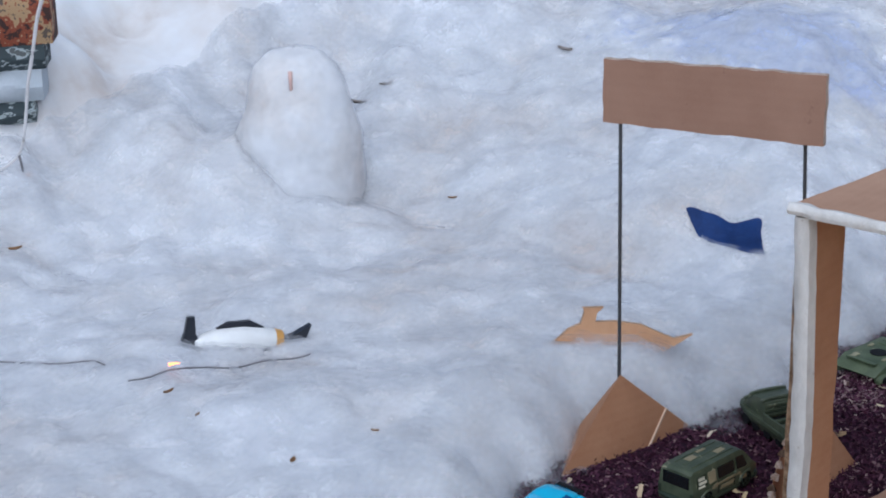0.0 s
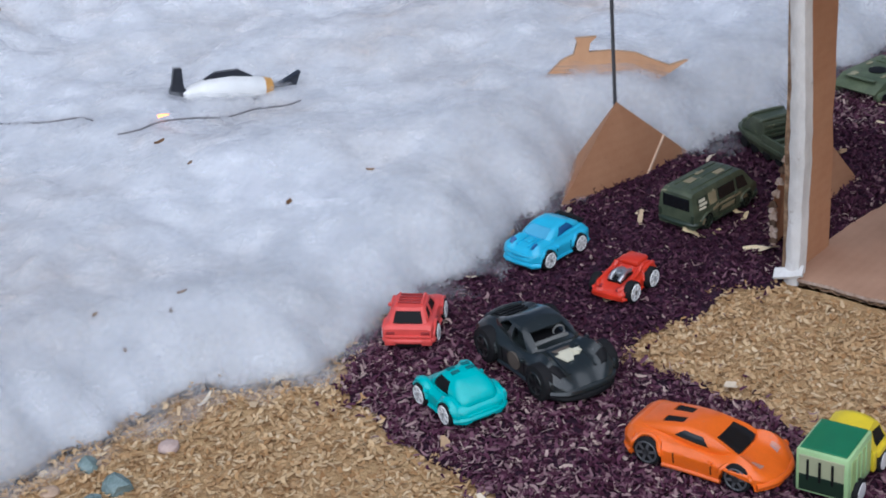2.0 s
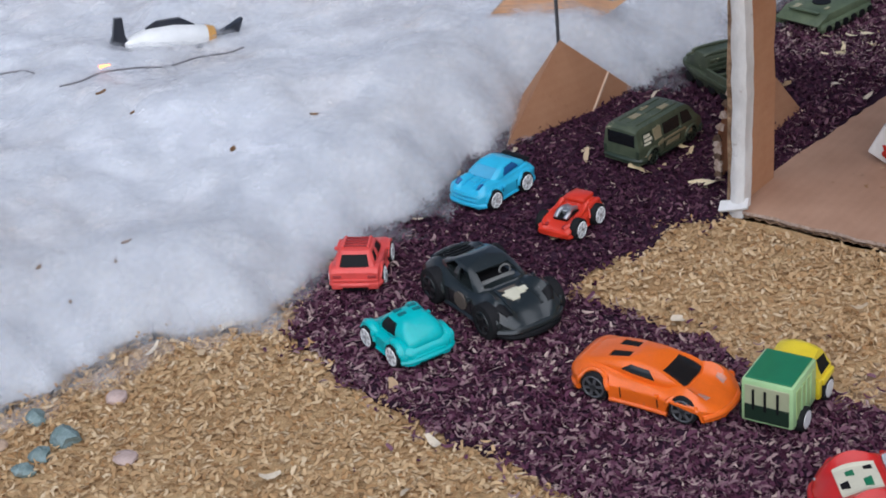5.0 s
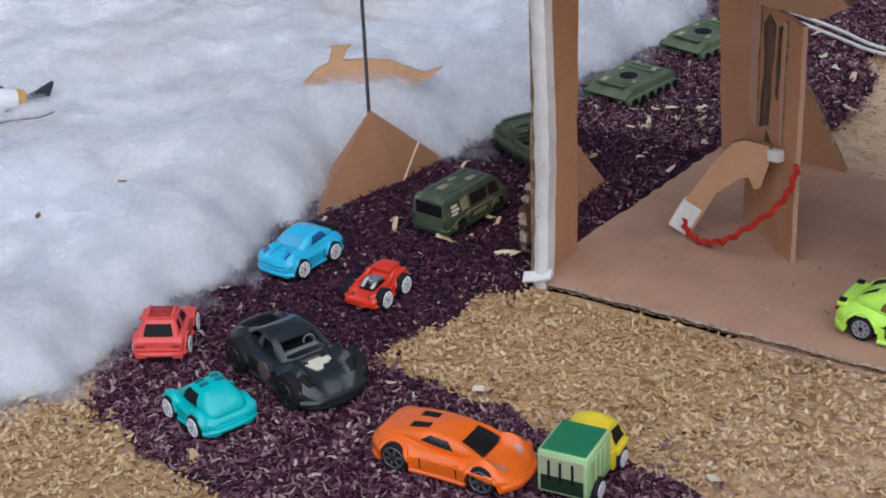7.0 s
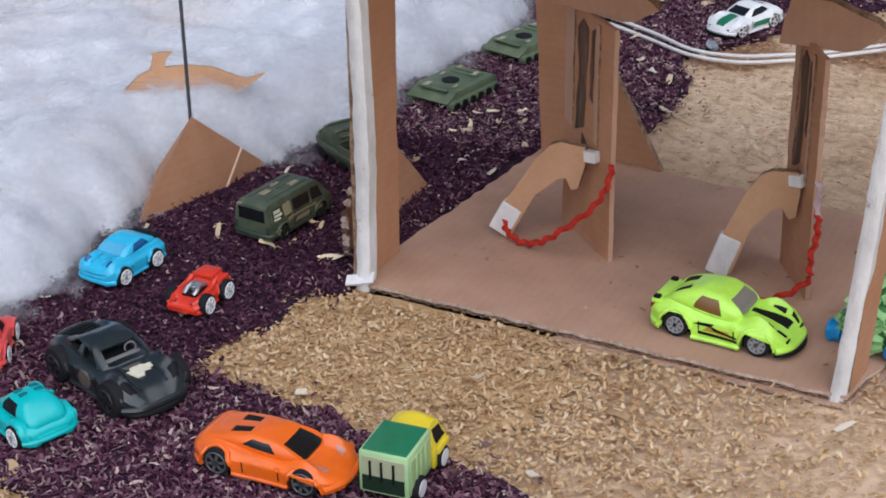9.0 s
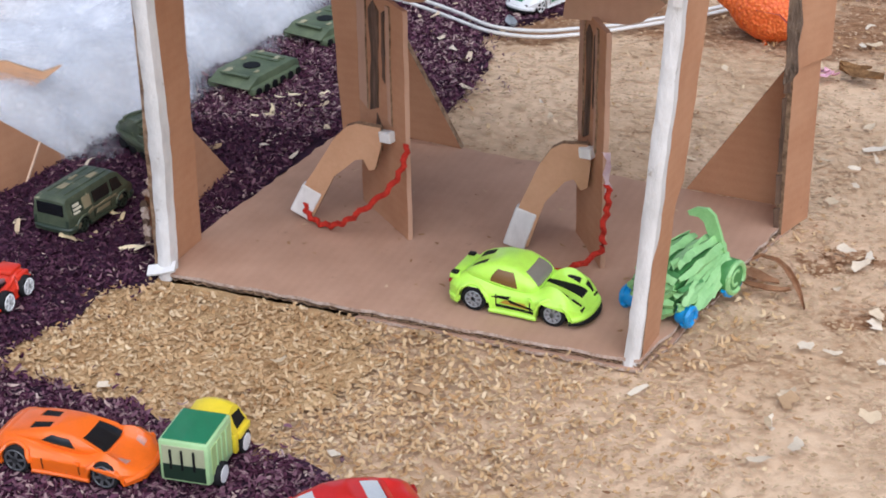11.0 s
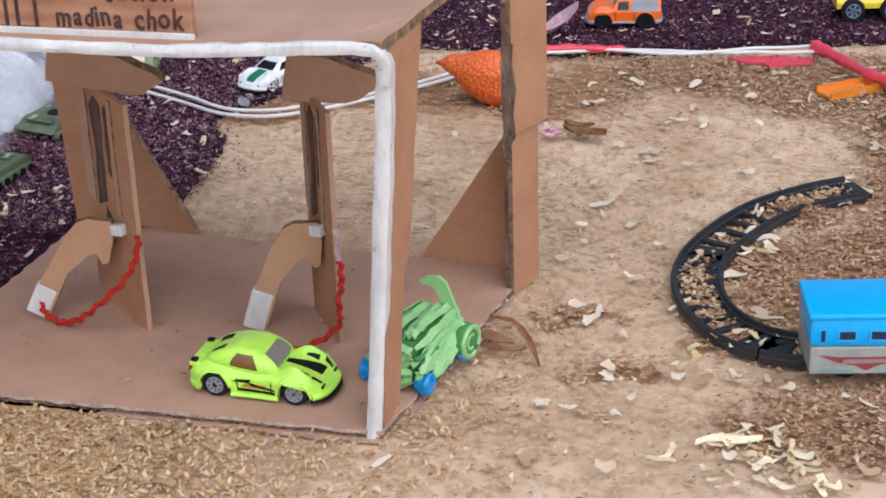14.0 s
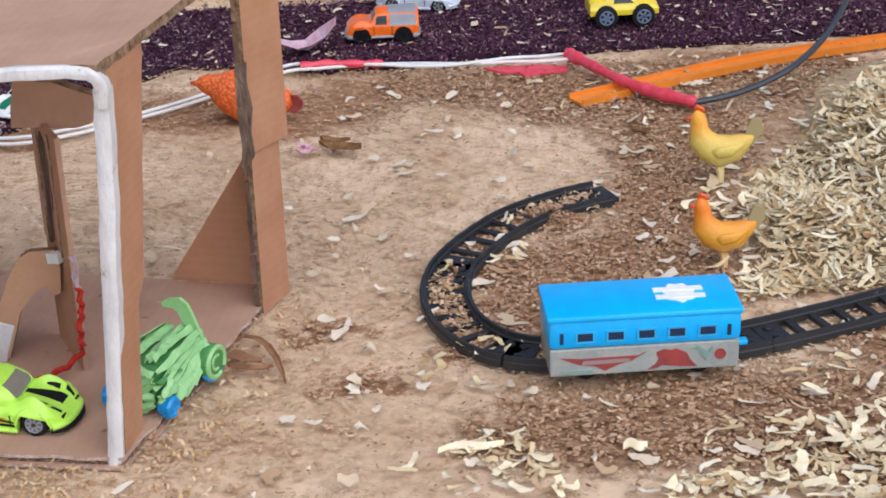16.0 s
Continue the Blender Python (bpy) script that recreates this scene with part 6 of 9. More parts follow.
def van_back(c, s, body):
    bm = bmesh.new()
    box(bm, (-s.L * 0.506, -s.W * 0.36, s.H * 0.58), (-s.L * 0.498, s.W * 0.36, s.H * 0.88), 0.0002)
    part("rear_window", bm, GLASS, body, "dark rear window")
    for y in (-0.44, 0.44):
        bm = bmesh.new()
        box(bm, (-s.L * 0.508, s.W * y - 0.0008, s.H * 0.3), (-s.L * 0.5, s.W * y + 0.0008, s.H * 0.5), 0.0002)
        part("tail_light", bm, ARMYDK, body)
    for sd in (-1, 1):
        for h0, h1, u0, u1 in ((0.76, 0.83, -0.42, -0.33), (0.67, 0.73, -0.42, -0.31), (0.6, 0.64, -0.43, -0.34)):
            part("print_bar", s.side_patch([(u0, h0), (u1, h0), (u1, h1), (u0, h1)], sd, 0.0006, 2, 1), CREAM, body, "plain pale printed bar")
        part("sill_stripe", s.side_patch([(-0.2, 0.46), (0.2, 0.46), (0.2, 0.52), (-0.2, 0.5)], sd, 0.0003, 6, 1), SAND, body)
    for k in range(3):
        knob("roof_ridge", body, ARMY, (-s.L * 0.4, s.W * (k - 1) * 0.24 - 0.0004, s.H * 0.99), (s.L * 0.22, s.W * (k - 1) * 0.24 + 0.0004, s.H * 1.035), 0.0002)
    for u, w, o in ((-0.3, 0.5, 0.2), (0.02, 0.4, -0.3), (-0.1, 0.3, 0.5)):
        part("camouflage_patch", s.top_patch(u, u + 0.12, w * 0.5, w * 0.4, 0.0003, o, 4, 4), SAND, body)
    for sd in (-1, 1):
        for q in ([(-0.44, 0.2), (-0.36, 0.2), (-0.34, 0.32), (-0.42, 0.34)], [(-0.1, 0.3), (0.1, 0.3), (0.12, 0.4), (-0.08, 0.4)], [(0.2, 0.3), (0.3, 0.3), (0.28, 0.46), (0.2, 0.44)], [(-0.24, 0.42), (-0.14, 0.42), (-0.14, 0.54), (-0.22, 0.5)]):
            part("camouflage_patch", s.side_patch(q, sd, 0.0002, 3, 2), SAND, body)


car("army_van", "army green camouflaged plastic van", pose(-0.272, 0.0395, Z, 0, 0, 84), s1, ARMY,
    [('side', [(0.16, 0.6), (0.31, 0.6), (0.27, 0.86), (0.16, 0.88)]), ('side', [(-0.12, 0.6), (0.12, 0.6), (0.12, 0.86), (-0.12, 0.86)])], [('side', "pale_window", ARMYDK, [(-0.44, 0.6), (-0.3, 0.6), (-0.3, 0.86), (-0.43, 0.86)]), ('side', "pale_window", SAND, [(-0.27, 0.6), (-0.16, 0.6), (-0.16, 0.86), (-0.27, 0.86)])], rim=ARMYDK, category="toy van", group="army toys", extras=van_back, bumper=ARMYDK)
car("white_sports_car", "silver-white die-cast sports car on the road", pose(0.042, 0.604, Z, 0, 0, -4), Shape(0.056, 0.025, 0.0165, LOW, 0.52, 0.78, 0.4, 0.25, 0.12, (-0.29, 0.29), 0.28, fender=0.16, flare=0.07), OPAL, rim=GREY, house=(((-0.38, 0.19, 0.74, 0.84), (-0.15, 0.0, 0.56, 0.62), (1.0, 0.98), [("front", 1, 7, 1, 5, GLASS), ("rear", 1, 7, 2, 5, GLASS)] + sides(1, 6, 1, 5, GLASS)), dict(bulge=0.03)), extras=lamps(LENS, TAIL_RED))
car("police_car", "white and green die-cast patrol car", pose(-0.1685, 0.391, Z, 0, 0, -112) @ Matrix.Scale(0.87, 4), Shape(0.056, 0.0255, 0.0175, LOW, 0.52, 0.78, 0.4, 0.2, 0.12, (-0.29, 0.29), 0.29, fender=0.16, flare=0.08), WHITE, (),
    [('top', "bonnet_panel", DGREEN, 0.2, 0.46, 0.3, 0.3), ('side', "door_panel", DGREEN, [(-0.2, 0.3), (0.1, 0.3), (0.1, 0.5), (-0.2, 0.5)])], rim=WHITE, wheel_kw=dict(rim_r=0.8), extras=both(splitter, lamps(BLACK, TAIL_RED)), house=(((-0.38, 0.19, 0.74, 0.84), (-0.15, 0.0, 0.56, 0.62), (1.0, 0.98), [("front", 1, 7, 1, 5, GLASS), ("rear", 1, 7, 2, 5, GLASS)] + sides(1, 6, 1, 5, GLASS)), dict(bulge=0.03)))
car("orange_jeep", "orange toy jeep with grey canopy", pose(0.0275, 0.532, Z, 0, 0, 190), Shape(0.0475, 0.022, 0.02, JEEP, 0.58, 0.86, 0.06, 0.03, 0.2, (-0.28, 0.3), 0.28, fender=0.1, shoulder=0.03), ORANGE,
    [('side', [(-0.06, 0.64), (0.1, 0.64), (0.08, 0.9), (-0.06, 0.92)]), ('top', 0.1, 0.15, 0.8, 0.8)], [('side', "canopy_side", GREY, [(-0.47, 0.6), (-0.1, 0.6), (-0.1, 0.97), (-0.45, 0.95)]), ('top', "canopy_top", GREY, -0.47, -0.08, 1.0, 1.0)], rim=BLACK, category="toy jeep", bumper=GREY)
OLIVE = surface("pale olive plastic", (0.16, 0.2, 0.11), (0.3, 0.34, 0.21), 90, 900, 0.55, bump=0.15, wear=(0.5, 0.47, 0.34))
car("olive_jeep", "pale olive toy jeep standing on the purple road", pose(-0.256, 0.39, Z, 0, 0, -75), Shape(0.05, 0.024, 0.026, VAN, 0.56, 0.88, 0.1, 0.04, 0.16, (-0.3, 0.3), 0.24, 0.03, fender=0.06, shoulder=0.02), OLIVE,
    [('side', [(0.16, 0.6), (0.3, 0.6), (0.26, 0.86), (0.16, 0.88)]), ('side', [(-0.14, 0.6), (0.12, 0.6), (0.12, 0.86), (-0.14, 0.86)]), ('side', [(-0.42, 0.6), (-0.2, 0.6), (-0.2, 0.86), (-0.42, 0.86)])],
    [('top', "bonnet_patch", CREAM, 0.36, 0.46, 0.6, 0.5), ('side', "flank_patch", CREAM, [(-0.3, 0.34), (-0.1, 0.34), (-0.1, 0.46), (-0.3, 0.46)])], rim=ARMYDK, category="toy jeep", group="army toys", bumper=ARMYDK)


# ---- army toys ----
# paler copy of ARMY: brighter light on the tanks is put into the colour
TANK = surface("sage green plastic, lightened as lit", (0.06, 0.085, 0.045), (0.135, 0.17, 0.09), 90, 900, 0.5, bump=0.15, wear=(0.36, 0.34, 0.22))
PALE_SAND = paint("cream camouflage paint", (0.45, 0.41, 0.26), 0.6)


def tank_hull(m, label):
    t = thing("toy_tank", m, label, "toy tank", "army toys")
    L, W, H = 0.05, 0.029, 0.0098
    bm = bmesh.new()
    prof = [(-0.5, 0.45), (-0.47, 0.85), (-0.4, 0.98), (0.3, 1.0), (0.5, 0.52), (0.44, 0.3), (-0.44, 0.3)]
    a = [bm.verts.new((u * L, -W / 2, h * H)) for u, h in prof]
    b = [bm.verts.new((u * L, W / 2, h * H)) for u, h in prof]
    bm.faces.new(a)
    bm.faces.new(b[::-1])
    for i in range(len(prof)):
        j = (i + 1) % len(prof)
        bm.faces.new((a[i], b[i], b[j], a[j]))
    bmesh.ops.recalc_face_normals(bm, faces=bm.faces[:])
    bmesh.ops.bevel(bm, geom=bm.edges[:], offset=0.0006, segments=2, affect='EDGES', profile=0.5)
    hull = part("hull", bm, TANK, t, smooth=True)
    # proud black disc: the turret socket's shade is put into its colour
    bm = bmesh.new()
    disc(bm, (0.002, 0, H * 1.0 + 0.0001), 0.0052, 0.0006, 'Z', 24)
    part("socket_disc", bm, BLACK, hull, "black disc for the empty turret socket")
    for x in (-0.016, -0.011, 0.018):
        bm = bmesh.new()
        box(bm, (x - 0.0015, -W * 0.34, H - 0.0002), (x + 0.0015, W * 0.34, H + 0.0006), 0.0002)
        part("deck_rib", bm, TANK, hull)
    for x, y, r in ((-0.014, 0.006, 0.8), (0.015, -0.007, 0.9), (-0.018, -0.008, 0.6), (0.009, 0.009, 0.5), (-0.004, -0.01, 0.55)):
        bm = bmesh.new()
        slab(bm, [(x + r * a, y + r * b) for a, b in ((-0.004, -0.0015), (-0.001, -0.0024), (0.0008, -0.001), (0.0042, -0.0018), (0.003, 0.0008), (0.0012, 0.0026), (-0.0004, 0.001), (-0.003, 0.0018))], H + 0.0002, H + 0.0007)
        part("camouflage_patch", bm, PALE_SAND, hull)
    for sd in (-1, 1):
        bm = bmesh.new()
        box(bm, (-L * 0.46, sd * W / 2 - 0.003, 0.0), (L * 0.46, sd * W / 2 + 0.003, H * 0.55), 0.0022)
        tr = part("track", bm, TANK, t, smooth=True)
        for k in range(6):
            bm = bmesh.new()
            disc(bm, (-L * 0.38 + k * L * 0.152, sd * (W / 2 + 0.0031), H * 0.27), 0.0024, 0.0008, 'Y', 12)
            part("road_wheel", bm, BLACK, tr)
    return t


tank_hull(pose(-0.2764, 0.219, Z, 0, 0, -100) @ Matrix.Scale(0.94, 4), "army green plastic tank hull without turret")
tank_hull(pose(-0.2705, 0.301, Z, 0, 0, -104) @ Matrix.Scale(0.94, 4), "army green plastic tank hull behind another tank")


def carrier(m):
    t = thing("army_carrier", m, "dark army green plastic open troop carrier", "toy truck", "army toys")
    # boat-shaped hull: sloping flanks under a raised rim, drawn in towards the bow
    bm = bmesh.new()
    rings = []
    for x, lo, hi, z0, z1 in ((-0.026, 0.009, 0.0118, 0.003, 0.0105), (-0.02, 0.0095, 0.0128, 0.0016, 0.011), (0.008, 0.0095, 0.0128, 0.0016, 0.0112), (0.018, 0.0085, 0.012, 0.002, 0.0112), (0.025, 0.006, 0.0098, 0.004, 0.0108), (0.0295, 0.003, 0.0065, 0.0075, 0.0102)):
        rings.append([bm.verts.new((x, y, z)) for y, z in ((-lo, z0), (-hi, z1 - 0.0025), (-hi, z1), (-hi + 0.0014, z1), (hi - 0.0014, z1), (hi, z1), (hi, z1 - 0.0025), (lo, z0))])
    for a, b in zip(rings, rings[1:]):
        for k in range(8):
            bm.faces.new((a[k], a[(k + 1) % 8], b[(k + 1) % 8], b[k]))
    bm.faces.new(rings[0])
    bm.faces.new(rings[-1][::-1])
    bmesh.ops.recalc_face_normals(bm, faces=bm.faces[:])
    bmesh.ops.bevel(bm, geom=[e for e in bm.edges if e.calc_face_angle(0) > 0.5], offset=0.0003, segments=1, affect='EDGES')
    hull = part("hull", bm, ARMY, t)
    bm = bmesh.new()
    prof = [(0.022, 0.0105), (0.019, 0.0165), (0.014, 0.0175), (0.012, 0.0215), (0.002, 0.0225), (-0.001, 0.021), (-0.002, 0.0105)]
    a = [bm.verts.new((x, -0.0102, z)) for x, z in prof]
    b = [bm.verts.new((x, 0.0102, z)) for x, z in prof]
    bm.faces.new(a)
    bm.faces.new(b[::-1])
    for i in range(len(prof)):
        j = (i + 1) % len(prof)
        bm.faces.new((a[i], b[i], b[j], a[j]))
    bmesh.ops.recalc_face_normals(bm, faces=bm.faces[:])
    bmesh.ops.bevel(bm, geom=bm.edges[:], offset=0.0007, segments=2, affect='EDGES', profile=0.5)
    cab = part("cab", bm, ARMY, t, smooth=True)
    for x, z, r in ((0.0125, 0.0218, 0.001), (0.0005, 0.0222, 0.0012), (0.0185, 0.0168, 0.0009)):
        bm = bmesh.new()
        tube(bm, [(x, -0.0108, z - 0.0012), (x, -0.0095, z), (x, 0, z + 0.0004), (x, 0.0095, z), (x, 0.0108, z - 0.0012)], r, 7)
        part("cab_rail", bm, ARMY, cab, "moulded rail across the cab", smooth=True)
    for z in (0.0128, 0.0158, 0.0188):
        knob("cab_rib", cab, ARMY, (-0.003, -0.0096, z), (-0.0016, 0.0096, z + 0.0014), 0.0004)
    for sd in (-1, 1):
        bm = bmesh.new()
        box(bm, (-0.024, sd * 0.0115 - 0.0008, 0.0105), (-0.002, sd * 0.0115 + 0.0008, 0.0155), 0.0004)
        part("side_wall", bm, ARMY, hull)
        for x in (-0.017, -0.005, 0.007, 0.017):
            bm = bmesh.new()
            disc(bm, (x, sd * 0.0096, 0.0036), 0.0036, 0.003, 'Y', 16, 0.0005)
            part("wheel", bm, TYRE, t, smooth=True)
    # black plate: the open well's shade is put into its colour
    knob("load_floor", hull, BLACK, (-0.0232, -0.0107, 0.0111), (-0.002, 0.0107, 0.0116), 0.0001, None, "load bed floor, black for its shade")
    for x in (-0.018, -0.011):
        knob("bench", hull, ARMY, (x - 0.0014, -0.0104, 0.0115), (x + 0.0014, 0.0104, 0.0142), 0.0004)
    bm = bmesh.new()
    box(bm, (-0.0252, -0.0112, 0.0105), (-0.0236, 0.0112, 0.0155), 0.0004)
    part("tailgate", bm, ARMY, hull)


carrier(pose(-0.2785, 0.115, Z, 0, 0, 152) @ Matrix.Diagonal((0.9, 0.9, 0.84, 1)))


# ---- refuse truck ----
def box_truck(m):
    t = thing("green_truck", m, "small green and yellow plastic lorry with boxy load", "toy truck", "toy cars")
    bm = bmesh.new()
    box(bm, (-0.017, -0.0105, 0.004), (0.006, 0.0105, 0.023), 0.0012)
    body = part("cargo_box", bm, LIME, t, smooth=True)
    bm = bmesh.new()
    box(bm, (-0.0158, -0.0092, 0.0228), (0.0048, 0.0092, 0.0236), 0.0003)
    part("roof_panel", bm, DGREEN, body, "dark green roof panel")
    bm = bmesh.new()
    box(bm, (-0.0174, -0.0088, 0.0125), (-0.0166, 0.0088, 0.021), 0.0002)
    part("rear_panel", bm, paint("pale olive panel", (0.42, 0.44, 0.27), 0.5), body)
    bm = bmesh.new()
    box(bm, (-0.0175, -0.0088, 0.0055), (-0.0167, 0.0088, 0.0125), 0.0002)
    part("tailboard", bm, paint("deep green tailboard", (0.006, 0.025, 0.012), 0.5), body)
    for y in (-0.0045, 0.0005, 0.0052):
        bm = bmesh.new()
        box(bm, (-0.0178, y - 0.0004, 0.0105), (-0.0173, y + 0.0005, 0.0195), 0.0)
        part("rear_bar", bm, BLACK, body)
    for sd in (-1, 1):
        bm = bmesh.new()
        box(bm, (-0.0145, sd * 0.0105 - 0.0003, 0.0075), (0.0035, sd * 0.0105 + 0.0004, 0.0205), 0.0002)
        part("side_panel", bm, paint("pale green side", (0.4, 0.55, 0.22), 0.4), body)
    s = Shape(0.015, 0.022, 0.0215, [(-0.5, 0.95), (0.0, 1.0), (0.2, 0.95), (0.4, 0.6), (0.5, 0.5)], 0.6, 0.82, 0.1, 0.0, 0.2, (5, 6), 0.1)
    bm = s.body(20, 6, 6)
    bmesh.ops.translate(bm, vec=(0.0135, 0, 0), verts=bm.verts[:])
    cab = part("cab", bm, YELLOW, t, smooth=True)
    for sd in (-1, 1):
        bm = s.side_patch([(-0.25, 0.62), (0.3, 0.62), (0.2, 0.86), (-0.25, 0.9)], sd, 0.0002)
        bmesh.ops.translate(bm, vec=(0.0135, 0, 0), verts=bm.verts[:])
        part("window", bm, BLACK, cab)
    for sd in (-1, 1):
        knob("mudguard", cab, YELLOW, (0.0085, sd * 0.0112 - 0.0014, 0.0088), (0.0195, sd * 0.0112 + 0.0014, 0.0118), 0.0008)
        knob("step", cab, YELLOW, (0.0055, sd * 0.0108 - 0.001, 0.004), (0.0085, sd * 0.0108 + 0.001, 0.0125), 0.0006)
        for x in (-0.0098, -0.0055, -0.0012):
            knob("side_rib", body, LIME, (x - 0.0005, sd * 0.0108 - 0.0004, 0.0075), (x + 0.0005, sd * 0.0108 + 0.0006, 0.0205), 0.0002)
    for x in (-0.009, 0.0135):
        for sd in (-1, 1):
            bm = bmesh.new()
            disc(bm, (x, sd * 0.0106, 0.005), 0.005, 0.0042, 'Y', 18, 0.0005)
            wh = part("wheel", bm, TYRE, t, smooth=True)
            bm = bmesh.new()
            disc(bm, (x, sd * 0.0126, 0.005), 0.0036, 0.0008, 'Y', 16)
            part("rim", bm, WHITE, wh)


box_truck(pose(-0.122, -0.124, Z, 0, 0, 96) @ Matrix.Diagonal((0.95, 0.9, 0.88, 1)))


def monster_truck(m):
    s = Shape(0.046, 0.024, 0.021, [(-0.5, 0.72), (-0.46, 0.82), (-0.3, 0.84), (-0.2, 1.0), (0.1, 0.98), (0.22, 0.76), (0.45, 0.7), (0.5, 0.55)], 0.6, 0.78, 0.06, 0.04, 0.42, (-0.3, 0.27), 0.01)
    c = thing("yellow_monster_truck", m, "yellow toy pickup with big black wheels", "toy truck", "toy cars")
    body = part("body", s.body(), YELLOW, c, smooth=True)
    for sd in (-1, 1):
        part("window", s.side_patch([(-0.16, 0.78), (0.14, 0.78), (0.06, 0.93), (-0.14, 0.95)], sd), GLASS, body)
    part("windscreen", s.top_patch(0.11, 0.2, 0.8, 0.84), GLASS, body)
    bm = bmesh.new()
    box(bm, (-0.019, -0.006, 0.005), (0.019, 0.006, 0.0105), 0.001)
    part("chassis", bm, BLACK, c)
    s.r = 0.0078
    s.axles = [-0.0125, 0.0125]
    wheels(c, s, TYRE, paint("blue-grey hub", (0.15, 0.2, 0.28), 0.4), 6, -0.002, 0.0078, 0.26, 0.6)


monster_truck(pose(0.184, 0.57, Z, 0, 0, 12))
s2 = Shape(0.05, 0.024, 0.017, LOW, 0.54, 0.8, 0.24, 0.1, 0.1, (-0.27, 0.28), 0.26, flare=0.07)
car("dark_blue_car", "dark blue die-cast car with pale wheels", pose(0.133, 0.632, Z, 0, 0, 5), s2, paint("dark blue enamel", (0.02, 0.05, 0.2), 0.3), rim=LENS, house=(((-0.38, 0.19, 0.74, 0.84), (-0.15, 0.0, 0.56, 0.62), (1.0, 0.98), [("front", 1, 7, 1, 5, GLASS), ("rear", 1, 7, 2, 5, GLASS)] + sides(1, 6, 1, 5, GLASS)), dict(bulge=0.03)))

# ---- mint plastic buggy leaning on the post ----
MINT = surface("mint green soft plastic", (0.2, 0.44, 0.15), (0.33, 0.6, 0.25), 90, 800, 0.42, bump=0.15)
# MINT darkened: shade between leaves and scrolls is put into this colour
MINT_DK = paint("mint green darkened for gap shade", (0.07, 0.26, 0.07), 0.5, coat=0.0)
BLUE_HUB = paint("bright blue plastic", (0.0, 0.28, 0.66), 0.35)


def blade(bm, root, angle, length, width, side, bow, seed):
    """A ridged leaf in an upright plane, swelling out to its side, with a wavy rim."""
    rnd = random.Random(seed)
    u, w = Vector((math.cos(angle), 0, math.sin(angle))), Vector((-math.sin(angle), 0, math.cos(angle)))
    out = Vector((0, side, 0))
    g = []
    for i in range(9):
        f = i / 8
        half = width * math.sin(math.pi * (0.12 + 0.8 * f)) ** 0.7 * rnd.uniform(0.88, 1.1)
        g.append([bm.verts.new(root + u * length * f + w * half * v * 0.5 + out * (bow * math.sin(f * math.pi * 0.8) + 0.0012 * (1 - abs(v)) - 0.0006 * abs(v) + 0.0005 * math.sin(f * 14 + v * 2 + seed))) for v in (-1, -0.5, 0, 0.5, 1)])
    for a, b in zip(g, g[1:]):
        for k in range(4):
            bm.faces.new((a[k], a[k + 1], b[k + 1], b[k]))
    bmesh.ops.recalc_face_normals(bm, faces=bm.faces[:])
    bmesh.ops.solidify(bm, geom=bm.faces[:], thickness=0.0005)


